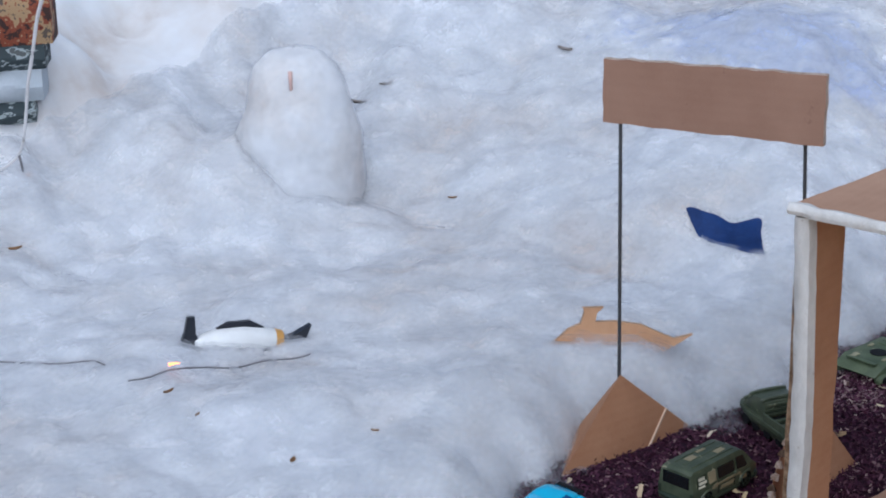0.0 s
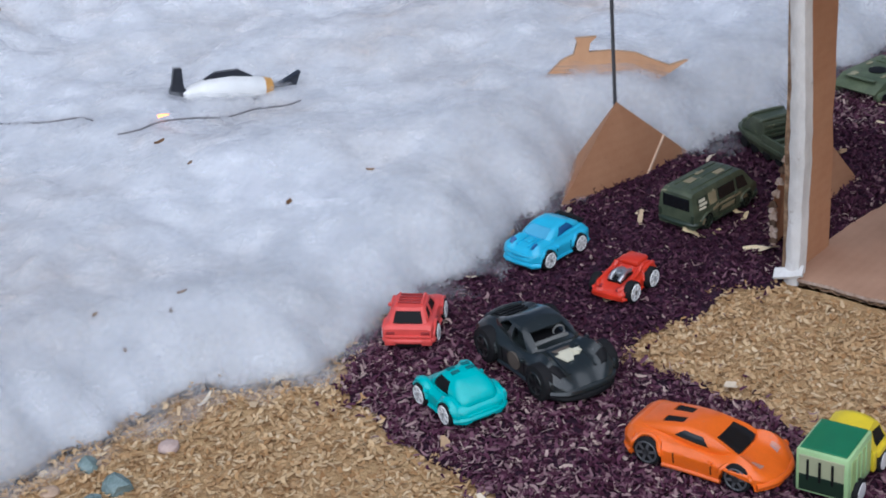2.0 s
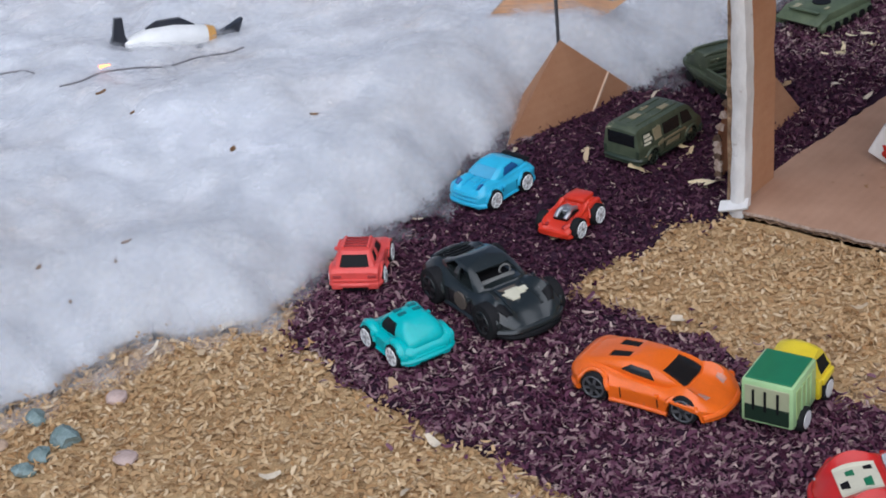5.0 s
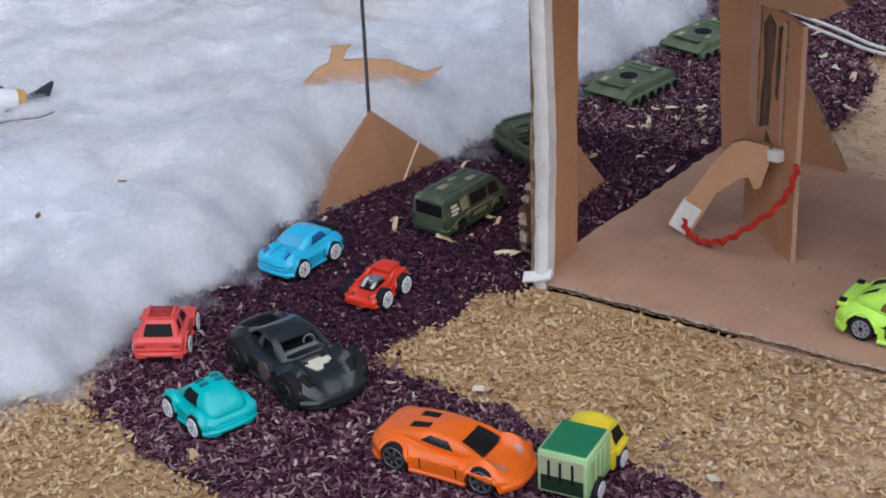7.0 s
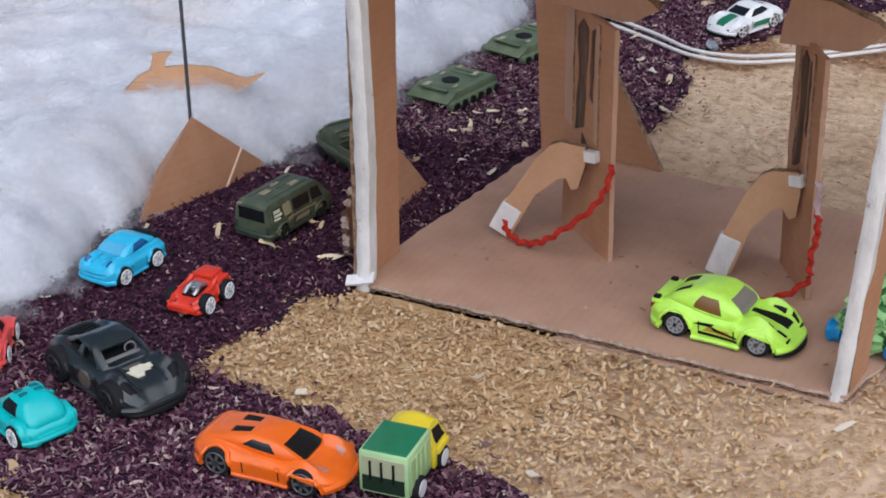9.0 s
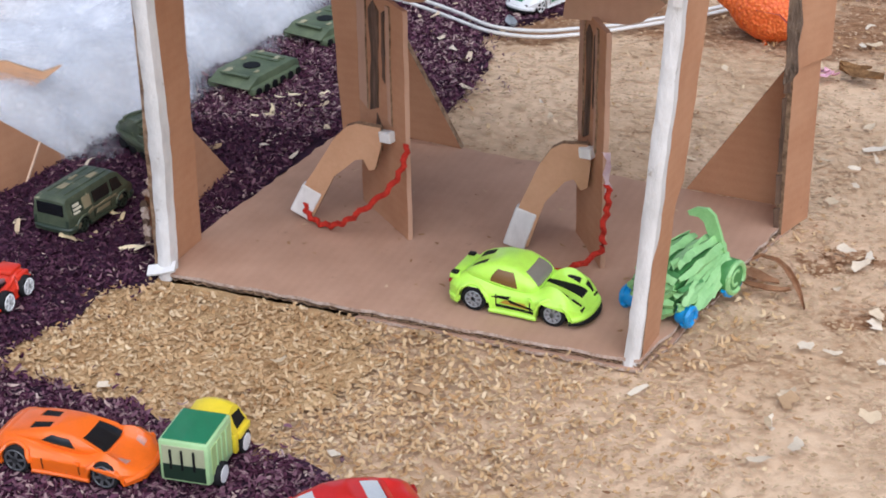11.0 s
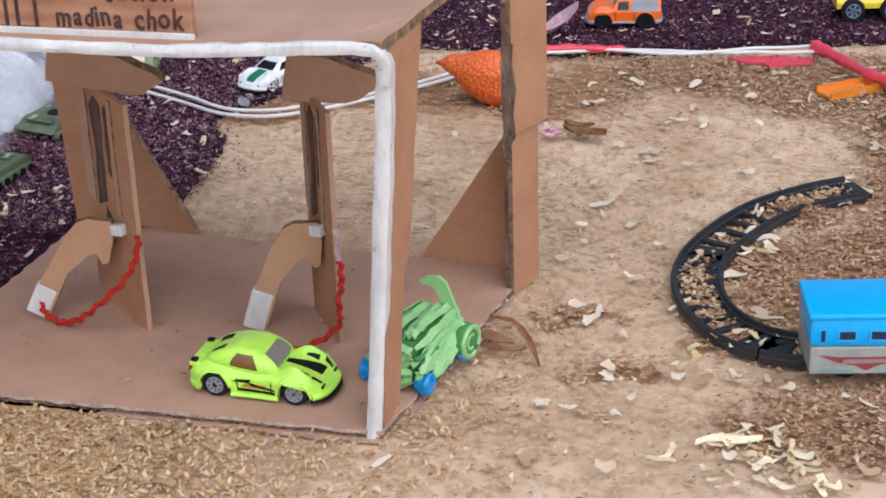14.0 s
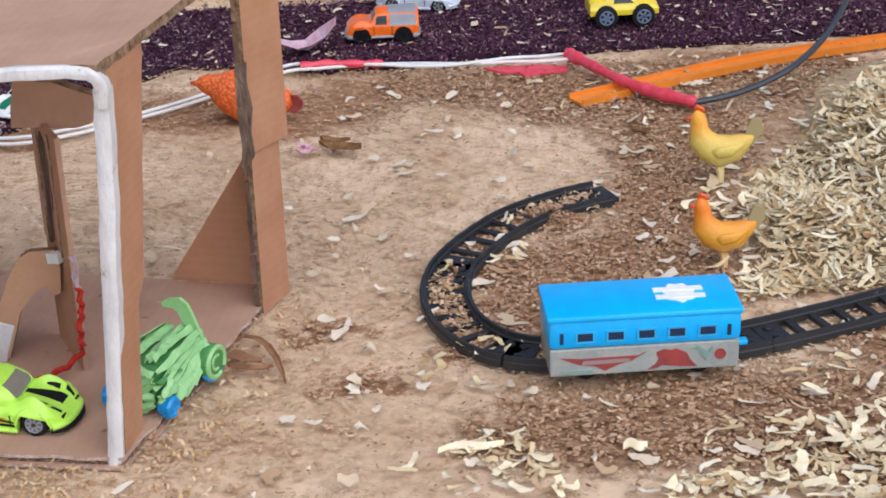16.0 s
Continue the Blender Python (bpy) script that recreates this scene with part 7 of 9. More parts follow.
def mint_buggy(m):
    t = thing("mint_buggy", m, "mint green plastic leaf-shaped buggy with blue wheels", "toy buggy", "toy cars")
    bm = bmesh.new()
    prof = [(-0.0215, 0.0045), (-0.0225, 0.017), (-0.018, 0.021), (0.010, 0.0225), (0.015, 0.019), (0.0145, 0.011), (0.006, 0.0055)]
    slab(bm, prof, -0.008, 0.008, 0, 2, pose(0, 0, 0, 90))
    body = part("body", bm, MINT_DK, t, "core under the leaves, dark as their shade")
    rnd = random.Random(8)

    def leaf(k, root, angle, length, width, bow, turn=None, shade=MINT):
        bm = bmesh.new()
        blade(bm, Vector(root), radians(angle), length, width, 1 if root[1] > 0 else -1, bow, k)
        for v in bm.verts:
            v.co += Vector((0, 0.0007 * noise.noise(v.co * 260 + Vector((k, 0, 0))), 0.0006 * noise.noise(v.co * 210 + Vector((0, k, 3)))))
        if turn:
            bmesh.ops.rotate(bm, cent=(0, 0, 0), matrix=Matrix.Rotation(radians(-90), 3, turn), verts=bm.verts[:])
        part("leaf", bm, shade, body, smooth=True)

    # leaves fanning out from the upper rear corner over both flanks, the lower ones over the upper
    for sd in (-1, 1):
        for k, (a, ln, wd, x, z) in enumerate(((180, 0.036, 0.0065, 0.0155, 0.0212), (188, 0.04, 0.0058, 0.016, 0.0195), (198, 0.036, 0.0052, 0.016, 0.0185), (176, 0.019, 0.004, -0.004, 0.0135), (207, 0.03, 0.005, 0.0155, 0.018), (190, 0.018, 0.0046, -0.006, 0.0105), (218, 0.026, 0.0052, 0.0155, 0.017), (172, 0.016, 0.0042, -0.008, 0.0068), (232, 0.019, 0.0045, 0.015, 0.0165), (196, 0.024, 0.005, 0.003, 0.0085), (248, 0.013, 0.0042, 0.0145, 0.016), (205, 0.013, 0.0036, -0.012, 0.0165))):
            leaf(k + 3 * sd, (x, sd * (0.0082 + 0.0005 * k * 0.6 + rnd.uniform(0, 0.0006)), z), a + rnd.uniform(-4, 4), ln, wd, 0.0014, None, MINT_DK if k == 3 else MINT)
    # leaves over the nose and the top
    for k, (a, ln, wd, y, z) in enumerate(((170, 0.018, 0.0065, 0.0085, 0.0185), (200, 0.019, 0.0055, 0.009, 0.0165), (215, 0.018, 0.005, 0.008, 0.0155), (186, 0.017, 0.0055, 0.009, 0.0095), (205, 0.016, 0.005, 0.009, 0.0068))):
        leaf(k + 20, (y, -0.0228 - 0.0004 * k, z), a, ln, wd, 0.001, 'Z')
    for k, (a, ln, wd, x, y) in enumerate(((180, 0.034, 0.007, 0.014, 0.005), (186, 0.035, 0.0068, 0.0155, -0.0005), (176, 0.034, 0.006, 0.0155, -0.0055), (192, 0.02, 0.005, 0.0, -0.003))):
        leaf(k + 30, (x, -0.0222 - 0.0005 * k, y), a, ln, wd, 0.0012, 'X')
    # tall thin leaf leaning over and curling at its tip
    bm = bmesh.new()
    slab(bm, [(-0.0105, 0.0185), (-0.0078, 0.0265), (-0.0045, 0.034), (-0.001, 0.0362), (0.0045, 0.0352), (0.0085, 0.0325), (0.0072, 0.0308), (0.003, 0.0312), (0.0005, 0.0298), (-0.0015, 0.0255), (-0.0042, 0.021), (-0.005, 0.019)], -0.0008, 0.0008, 0.0003, 5, pose(0.0135, 0, 0, 90, 0, 90))
    part("crest", bm, MINT, body, "thin curled mint green crest")
    for x, y, r in ((0.0145, -0.0125, 0.0078), (-0.0195, -0.0118, 0.0042), (0.0145, 0.0125, 0.0078), (-0.0195, 0.0138, 0.0042)):
        bm = bmesh.new()
        disc(bm, (x, y, r), r, 0.006, 'Y', 20, 0.0012)
        wh = part("wheel", bm, BLUE_HUB if r < 0.005 else MINT_DK, t, smooth=True)
        out = 0.0026 if y > 0 else -0.0026
        for q, mt, nm, a0, n in ((1.0, BLUE_HUB, "guard", -2.7, 6), (0.84, MINT, "scroll", -0.6, 12), (0.4, MINT, "scroll", 0.9, 9)):
            bm = bmesh.new()
            tube(bm, [(x + math.cos(a0 + math.tau * k / 12) * r * q, y + out * (1 if q < 1 else 0.5), r + math.sin(a0 + math.tau * k / 12) * r * q) for k in range(n)], 0.0013 if q > 0.5 else 0.0009, 6)
            part(nm, bm, mt if r > 0.005 else BLUE_HUB, wh, "", smooth=True)


mint_buggy(pose(0.0076, 0.0547, 0.004, 0, 0, 73))


# ---- toy railway ----
CHIP_RANDOM = surface("planed pale wood", (0.76, 0.6, 0.36), (0.92, 0.82, 0.58), 120, 900, 0.8, bump=0.3)
TRACK = paint("black track plastic", (0.02, 0.02, 0.021), 0.5, coat=0.1, wear=(0.09, 0.085, 0.08))
LINE = [(0.1818, 0.2755), (0.162, 0.262), (0.138, 0.237), (0.1195, 0.2), (0.1125, 0.168), (0.118, 0.135), (0.133, 0.11), (0.157, 0.097), (0.2, 0.1), (0.245, 0.114), (0.29, 0.138), (0.335, 0.164), (0.39, 0.185)]


def smooth_line(P, k=8):
    out = []
    for i in range(len(P) - 1):
        p0, p1, p2, p3 = [Vector((*P[max(0, min(len(P) - 1, j))], 0)) for j in (i - 1, i, i + 1, i + 2)]
        for q in range(k):
            t = q / k
            out.append(0.5 * ((2 * p1) + (p2 - p0) * t + (2 * p0 - 5 * p1 + 4 * p2 - p3) * t * t + (3 * p1 - p0 - 3 * p2 + p3) * t ** 3))
    out.append(Vector((*P[-1], 0)))
    return out


def railway():
    line = smooth_line(LINE)
    cuts = [0, 28, 54, 74, len(line) - 1]
    for a, b in zip(cuts, cuts[1:]):
        pts = line[a:b + 1]
        t = thing("track_piece", Matrix.Translation(pts[0]), "black plastic toy railway track with moulded sleepers", "toy track", "railway pieces")
        o = pts[0]
        side = []
        for i, p in enumerate(pts):
            d = (pts[min(i + 1, len(pts) - 1)] - pts[max(i - 1, 0)]).normalized()
            side.append(Vector((-d.y, d.x, 0)))
        for sd in (-1, 1):
            bm = bmesh.new()
            rows = []
            for p, n in zip(pts, side):
                c = p - o + n * sd * 0.0103
                rows.append([bm.verts.new(c + n * u + Vector((0, 0, z))) for u, z in ((-0.0018, 0.0), (-0.0018, 0.0032), (-0.0009, 0.0036), (-0.0007, 0.0058), (0.0007, 0.0058), (0.0009, 0.0036), (0.0018, 0.0032), (0.0018, 0.0))])
            for r0, r1 in zip(rows, rows[1:]):
                for k in range(8):
                    bm.faces.new((r0[k], r1[k], r1[(k + 1) % 8], r0[(k + 1) % 8]))
            bm.faces.new(rows[0])
            bm.faces.new(rows[-1][::-1])
            bmesh.ops.recalc_face_normals(bm, faces=bm.faces[:])
            part("rail", bm, TRACK, t)
        run = 0.0
        for i in range(1, len(pts)):
            run += (pts[i] - pts[i - 1]).length
            end = i in (1, len(pts) - 2)
            if run > 0.0105 or end:
                run = 0.0
                p, n = pts[i] - o, side[i]
                bm = bmesh.new()
                w = 0.0065 if end else 0.0017
                box(bm, (-w, -0.0095, 0.0004), (w, 0.0095, 0.0026), 0.0, Matrix.Translation(p) @ Matrix.Rotation(math.atan2(n.y, n.x) - math.pi / 2, 4, 'Z'))
                tie = part("joint_plate" if end else "sleeper", bm, TRACK, t)
                if end:
                    d = Vector((n.y, -n.x, 0))
                    for q in (-0.0045, 0.0045):
                        bm = bmesh.new()
                        disc(bm, p + n * q + Vector((0, 0, 0.0031)), 0.0021, 0.0012, 'Z', 12, 0.0003)
                        disc(bm, p + n * q + Vector((0, 0, 0.0034)), 0.0011, 0.0012, 'Z', 10)
                        part("stud", bm, TRACK, tie, "moulded round stud", smooth=True)


railway()
BUS_BLUE = paint("bright blue plastic carriage", (0.0, 0.45, 0.95), 0.35, coat=0.15)
STICKER = surface("printed pale grey-green sticker", (0.23, 0.265, 0.25), (0.42, 0.42, 0.375), 70, 700, 0.35, bump=0.1, height=0.0001)
PANE_BLUE = paint("dark blue for shaded openings", (0.012, 0.03, 0.075), 0.3)
RIM_BLUE = paint("pale blue window rim", (0.03, 0.42, 0.8), 0.3)
MARK_RED = surface("printed faded red", (0.2, 0.05, 0.045), (0.4, 0.055, 0.05), 160, 900, 0.4, bump=0.1, height=0.0001)
MARK_GREEN = paint("printed grey green", (0.22, 0.36, 0.3), 0.4)


def carriage(m):
    L, W, H = 0.0795, 0.031, 0.0285
    t = thing("train_carriage", m, "blue toy railway carriage with printed white sides", "toy train", "railway pieces")
    bm = bmesh.new()
    box(bm, (0, 0, 0.0015), (L, W, H * 0.5), 0.0008)
    lower = part("lower_body", bm, STICKER, t, "white printed lower sides")
    bm = bmesh.new()
    box(bm, (-0.0006, -0.0006, H * 0.5), (L + 0.0006, W + 0.0006, H), 0.0022)
    upper = part("upper_body", bm, BUS_BLUE, t, smooth=True)
    bm = bmesh.new()
    box(bm, (-0.0012, -0.0012, H * 0.93), (L + 0.0012, W + 0.0012, H + 0.0012), 0.0012)
    part("roof", bm, BUS_BLUE, upper, smooth=True)
    for k in range(5):
        x = 0.0105 + k * 0.0128
        for y in (-0.0006, W + 0.0006):
            fr = bmesh.new()
            for lo, hi in (((x, 0.0), (x + 0.0082, 0.0009)), ((x, 0.0046), (x + 0.0082, 0.0055)), ((x, 0.0009), (x + 0.0009, 0.0046)), ((x + 0.0073, 0.0009), (x + 0.0082, 0.0046))):
                box(fr, (lo[0], y - 0.0005, H * 0.6 + lo[1]), (hi[0], y + 0.0005, H * 0.6 + hi[1]), 0.0)
            w = part("window", fr, RIM_BLUE, upper)
            # flat panel, dark blue for the shade inside the opening
            bm = bmesh.new()
            box(bm, (x + 0.0009, y - 0.0002, H * 0.6 + 0.0009), (x + 0.0073, y + 0.0002, H * 0.6 + 0.0046), 0.0)
            part("pane", bm, PANE_BLUE, w, "dark panel for the window opening")
    for x in (0.004, L - 0.0055):
        bm = bmesh.new()
        box(bm, (x, -0.0009, H * 0.6), (x + 0.0016, -0.0005, H * 0.6 + 0.005), 0.0)
        part("door_slot", bm, PANE_BLUE, upper)
    # printed shapes on the side
    bm = bmesh.new()
    slab(bm, [(0.004, 0.0105), (0.012, 0.0095), (0.037, 0.0098), (0.04, 0.0112), (0.034, 0.0075), (0.028, 0.006), (0.023, 0.0035), (0.019, 0.0058), (0.012, 0.007)], -0.0003, 0.0003, 0, 1, pose(0, -0.0002, 0, 90))
    part("printed_wing", bm, MARK_RED, lower, "plain dark red printed shape")
    bm = bmesh.new()
    slab(bm, [(0.013, 0.0067), (0.034, 0.0072), (0.033, 0.0088), (0.014, 0.0087)], -0.0005, 0.0002, 0, 1, pose(0, -0.0004, 0, 90))
    part("printed_bar", bm, paint("printed grey", (0.33, 0.25, 0.24), 0.4), lower)
    bm = bmesh.new()
    slab(bm, [(0.041, 0.0028), (0.0445, 0.0032), (0.047, 0.0045), (0.055, 0.0035), (0.062, 0.003), (0.059, 0.0062), (0.0575, 0.0095), (0.053, 0.0118), (0.0505, 0.0112), (0.048, 0.012), (0.0445, 0.0105), (0.0455, 0.0075), (0.0445, 0.0052)], -0.0003, 0.0003, 0, 1, pose(0, -0.0002, 0, 90))
    part("printed_blot", bm, MARK_RED, lower)
    bm = bmesh.new()
    slab(bm, [(0.0655, 0.0055), (0.0668, 0.0085), (0.068, 0.0118), (0.0665, 0.0095), (0.062, 0.0125), (0.0585, 0.012), (0.0625, 0.0108)], -0.0004, 0.0002, 0, 1, pose(0, -0.0004, 0, 90))
    part("printed_leaf", bm, MARK_GREEN, lower)
    bm = bmesh.new()
    slab(bm, [(0.005, 0.0028), (0.018, 0.003), (0.0178, 0.0042), (0.005, 0.004)], -0.0003, 0.0003, 0, 1, pose(0, -0.0002, 0, 90))
    part("printed_bar", bm, MARK_GREEN, lower)
    bm = bmesh.new()
    disc(bm, (0.0715, -0.0003, 0.0082), 0.0024, 0.0006, 'Y', 18)
    part("printed_dot", bm, MARK_RED, lower)
    # white splash on the roof
    bm = bmesh.new()
    pts = []
    for k in range(36):
        a = math.tau * k / 36
        r = 0.0062 + 0.0006 * math.sin(a * 7)
        pts.append((0.0565 + math.cos(a) * r * 1.05, W * 0.5 + math.sin(a) * r * 1.35))
    slab(bm, pts, H + 0.0008, H + 0.0016)
    for y in (-0.0034, 0.0034):
        box(bm, (0.046, W * 0.5 + y - 0.0016, H + 0.0008), (0.067, W * 0.5 + y + 0.0016, H + 0.0018), 0.0)
    part("roof_sticker", bm, paint("clean white sticker", (0.9, 0.9, 0.9), 0.5), upper, "white splash-shaped sticker")
    for x in (0.016, L - 0.016):
        for y in (0.0065, W - 0.0065):
            bm = bmesh.new()
            disc(bm, (x, y, 0.0012), 0.0042, 0.003, 'Y', 16)
            part("wheel", bm, BLACK, t)
    bm = bmesh.new()
    box(bm, (L, W * 0.5 - 0.002, 0.004), (L + 0.007, W * 0.5 + 0.002, 0.0062), 0.0005)
    part("coupling", bm, BUS_BLUE, t)


carriage(pose(0.1675, 0.068, 0.0055, 0, 0, 10.9))


# ---- toy fowl, plain moulded shapes ----
def lathe(bm, spine, sides=18, flat=1.0, mat=0):
    """Rings along a bent spine: (x, y, z, radius)."""
    rings = []
    for i, (x, y, z, r) in enumerate(spine):
        a, b = Vector(spine[max(i - 1, 0)][:3]), Vector(spine[min(i + 1, len(spine) - 1)][:3])
        d = (b - a).normalized()
        u = d.cross(Vector((0, 1, 0))).normalized()
        v = d.cross(u)
        rings.append([bm.verts.new(Vector((x, y, z)) + (u * math.cos(t) + v * math.sin(t) * flat) * r) for t in [math.tau * k / sides for k in range(sides)]])
    fs = []
    for p, q in zip(rings, rings[1:]):
        for k in range(sides):
            fs.append(bm.faces.new((p[k], p[(k + 1) % sides], q[(k + 1) % sides], q[k])))
    fs.append(bm.faces.new(rings[0][::-1]))
    fs.append(bm.faces.new(rings[-1]))
    for f in fs:
        f.material_index = mat
        f.smooth = True


def feathers():
    """Orange plastic with moulded overlapping scales."""
    m, n, l = graph("orange moulded feathers")
    p = n["Principled BSDF"]
    co = n.new("ShaderNodeTexCoord").outputs["Object"]
    v = n.new("ShaderNodeTexVoronoi")
    v.inputs["Scale"].default_value = 470
    l.new(co, v.inputs["Vector"])
    r = ramp(n, [(0.0, (0.92, 0.24, 0.05)), (0.6, (0.7, 0.11, 0.015))])
    l.new(v.outputs["Distance"], r.inputs["Fac"])
    l.new(r.outputs["Color"], p.inputs["Base Color"])
    p.inputs["Roughness"].default_value = 0.5
    b = n.new("ShaderNodeBump")
    b.invert = True
    b.inputs["Strength"].default_value, b.inputs["Distance"].default_value = 0.8, 0.0012
    l.new(v.outputs["Distance"], b.inputs["Height"])
    l.new(b.outputs["Normal"], p.inputs["Normal"])
    return m


SCALE_ORANGE = feathers()
FOWL_RED = paint("dark red plastic", (0.26, 0.035, 0.03), 0.5)


def toy_bird():
    bm = bmesh.new()
    spine = [(-0.036, 0, 0.0185, 0.0008), (-0.0325, 0, 0.019, 0.002), (-0.03, 0, 0.0195, 0.0042), (-0.026, 0, 0.0198, 0.0062), (-0.022, 0, 0.0195, 0.0072), (-0.018, 0, 0.019, 0.01), (-0.012, 0, 0.018, 0.0138), (-0.002, 0, 0.0172, 0.0165), (0.008, 0, 0.0168, 0.0155), (0.016, 0, 0.0175, 0.011), (0.022, 0, 0.0195, 0.0075), (0.026, 0, 0.021, 0.004)]
    lathe(bm, spine, 22, 0.85)
    for sd in (-1, 1):
        slab(bm, [(-0.008, -0.002), (0.006, -0.006), (0.018, 0.0), (0.008, 0.006), (-0.006, 0.005)], -0.001, 0.0012, 0, 2, pose(0.002, sd * 0.0125, 0.017, 90, 0, 0))
        tube(bm, [(0.002, sd * 0.005, 0.006), (0.004, sd * 0.006, 0.0)], 0.0018, 6)
    for k, a in enumerate((-12, 2, 14)):
        vs = slab(bm, [(0.0, -0.0035), (0.012, -0.0045), (0.0155, 0.0), (0.012, 0.004), (0.0, 0.0035)], -0.0006, 0.0006, 0, k, pose(0.018, 0, 0.018, 90 + a, -a * 0.6, 0))
        for f in {f for v in vs for f in v.link_faces}:
            f.material_index = 1
    single("toy_bird", bm, [SCALE_ORANGE, FOWL_RED], "orange moulded plastic toy bird lying on the sand", "toy bird", pose(-0.032, 0.383, -0.002, 0, 8, -6))


def toy_fowl(m, label, feather, size):
    bm = bmesh.new()
    body = [(0.0155, 0, 0.0305, 0.0014), (0.0115, 0, 0.0275, 0.0042), (0.006, 0, 0.0235, 0.0072), (-0.001, 0, 0.0212, 0.0088), (-0.007, 0, 0.0235, 0.008), (-0.0112, 0, 0.0285, 0.0068), (-0.0122, 0, 0.0335, 0.0048), (-0.0125, 0, 0.0375, 0.0043), (-0.0132, 0, 0.041, 0.0036), (-0.0135, 0, 0.0436, 0.0012)]
    lathe(bm, body, 18, 0.85)
    lathe(bm, [(-0.016, 0, 0.0395, 0.0016), (-0.0178, 0, 0.039, 0.0011), (-0.0195, 0, 0.0382, 0.0003)], 8, 1.0, 1)
    lathe(bm, [(-0.0155, 0, 0.0435, 0.0006), (-0.0135, 0, 0.0452, 0.0018), (-0.011, 0, 0.044, 0.0016), (-0.0095, 0, 0.0425, 0.0005)], 8, 0.5, 1)
    for sd in (-1, 1):
        tube(bm, [(-0.001, sd * 0.004, 0.014), (-0.0005, sd * 0.0045, 0.007), (-0.001, sd * 0.005, 0.0)], lambda f: 0.0022 - 0.001 * f, 6)
        box(bm, (-0.007, sd * 0.005 - 0.002, -0.0002), (0.003, sd * 0.005 + 0.002, 0.0012), 0.0003)
        lathe(bm, [(-0.006, sd * 0.0062, 0.0235, 0.0008), (-0.002, sd * 0.0068, 0.0228, 0.0034), (0.004, sd * 0.0062, 0.0238, 0.003), (0.011, sd * 0.0045, 0.027, 0.0006)], 10, 0.5)
    vs = slab(bm, [(-0.002, -0.003), (0.004, -0.001), (0.0075, 0.005), (0.0066, 0.0115), (0.0015, 0.0115), (-0.001, 0.005)], -0.0012, 0.0012, 0, 4, pose(0.0125, 0, 0.028, 90, 0, 0))
    for f in {f for v in vs for f in v.link_faces}:
        f.material_index = 2
    single("toy_hen", bm, [feather, paint("orange red plastic", (0.7, 0.1, 0.02), 0.4), paint("grey-tan tail", (0.42, 0.33, 0.16), 0.6)], label, "toy hen", m @ Matrix.Scale(size, 4), "toy hens")


def two_tone(name, a, b):
    """Moulded plastic sprayed with a second colour towards the head."""
    m = surface(name, [0.8 * v for v in b], b, 120, 700, 0.5, bump=0.5, height=0.0008)
    n, l = m.node_tree.nodes, m.node_tree.links
    p = n["Principled BSDF"]
    base = p.inputs["Base Color"].links[0].from_socket
    sep = n.new("ShaderNodeSeparateXYZ")
    l.new(n.new("ShaderNodeTexCoord").outputs["Object"], sep.inputs[0])
    r = ramp(n, [(0.026, (0, 0, 0)), (0.037, (1, 1, 1))])
    l.new(sep.outputs["Z"], r.inputs["Fac"])
    mx = n.new("ShaderNodeMix")
    mx.data_type = 'RGBA'
    l.new(r.outputs["Color"], mx.inputs["Factor"])
    l.new(base, mx.inputs["A"])
    mx.inputs["B"].default_value = rgba(a)
    r2 = ramp(n, [(0.012, (1, 1, 1)), (0.0195, (0, 0, 0))])
    l.new(sep.outputs["Z"], r2.inputs["Fac"])
    mb = n.new("ShaderNodeMix")
    mb.data_type = 'RGBA'
    l.new(r2.outputs["Color"], mb.inputs["Factor"])
    l.new(mx.outputs["Result"], mb.inputs["A"])
    mb.inputs["B"].default_value = rgba([0.5 * v + 0.5 * w for v, w in zip(b, (0.74, 0.66, 0.42))])
    l.new(mb.outputs["Result"], p.inputs["Base Color"])
    return m


toy_bird()
toy_fowl(pose(0.244, 0.304, -0.006, 0, 0, 0), "yellow moulded plastic toy hen standing by the shavings", two_tone("yellow moulded plastic", (0.8, 0.34, 0.03), (0.72, 0.55, 0.12)), 1.03)
toy_fowl(pose(0.243, 0.199, -0.006, 0, 0, 4), "orange-yellow moulded plastic toy hen standing by the shavings", two_tone("orange moulded plastic", (0.78, 0.2, 0.012), (0.78, 0.36, 0.035)), 0.92)
# ---- cables, strips and scraps ----
CABLE_W = paint("white cable sheath", (0.76, 0.73, 0.68), 0.5)
CABLE_K = paint("black cable sheath", (0.03, 0.032, 0.04), 0.5)
TAPE_RED = surface("red insulating tape", (0.58, 0.03, 0.05), (0.82, 0.085, 0.125), 120, 900, 0.35, bump=0.4, height=0.0006)
TRACK_ORANGE = paint("orange track plastic", (0.8, 0.24, 0.02), 0.4)


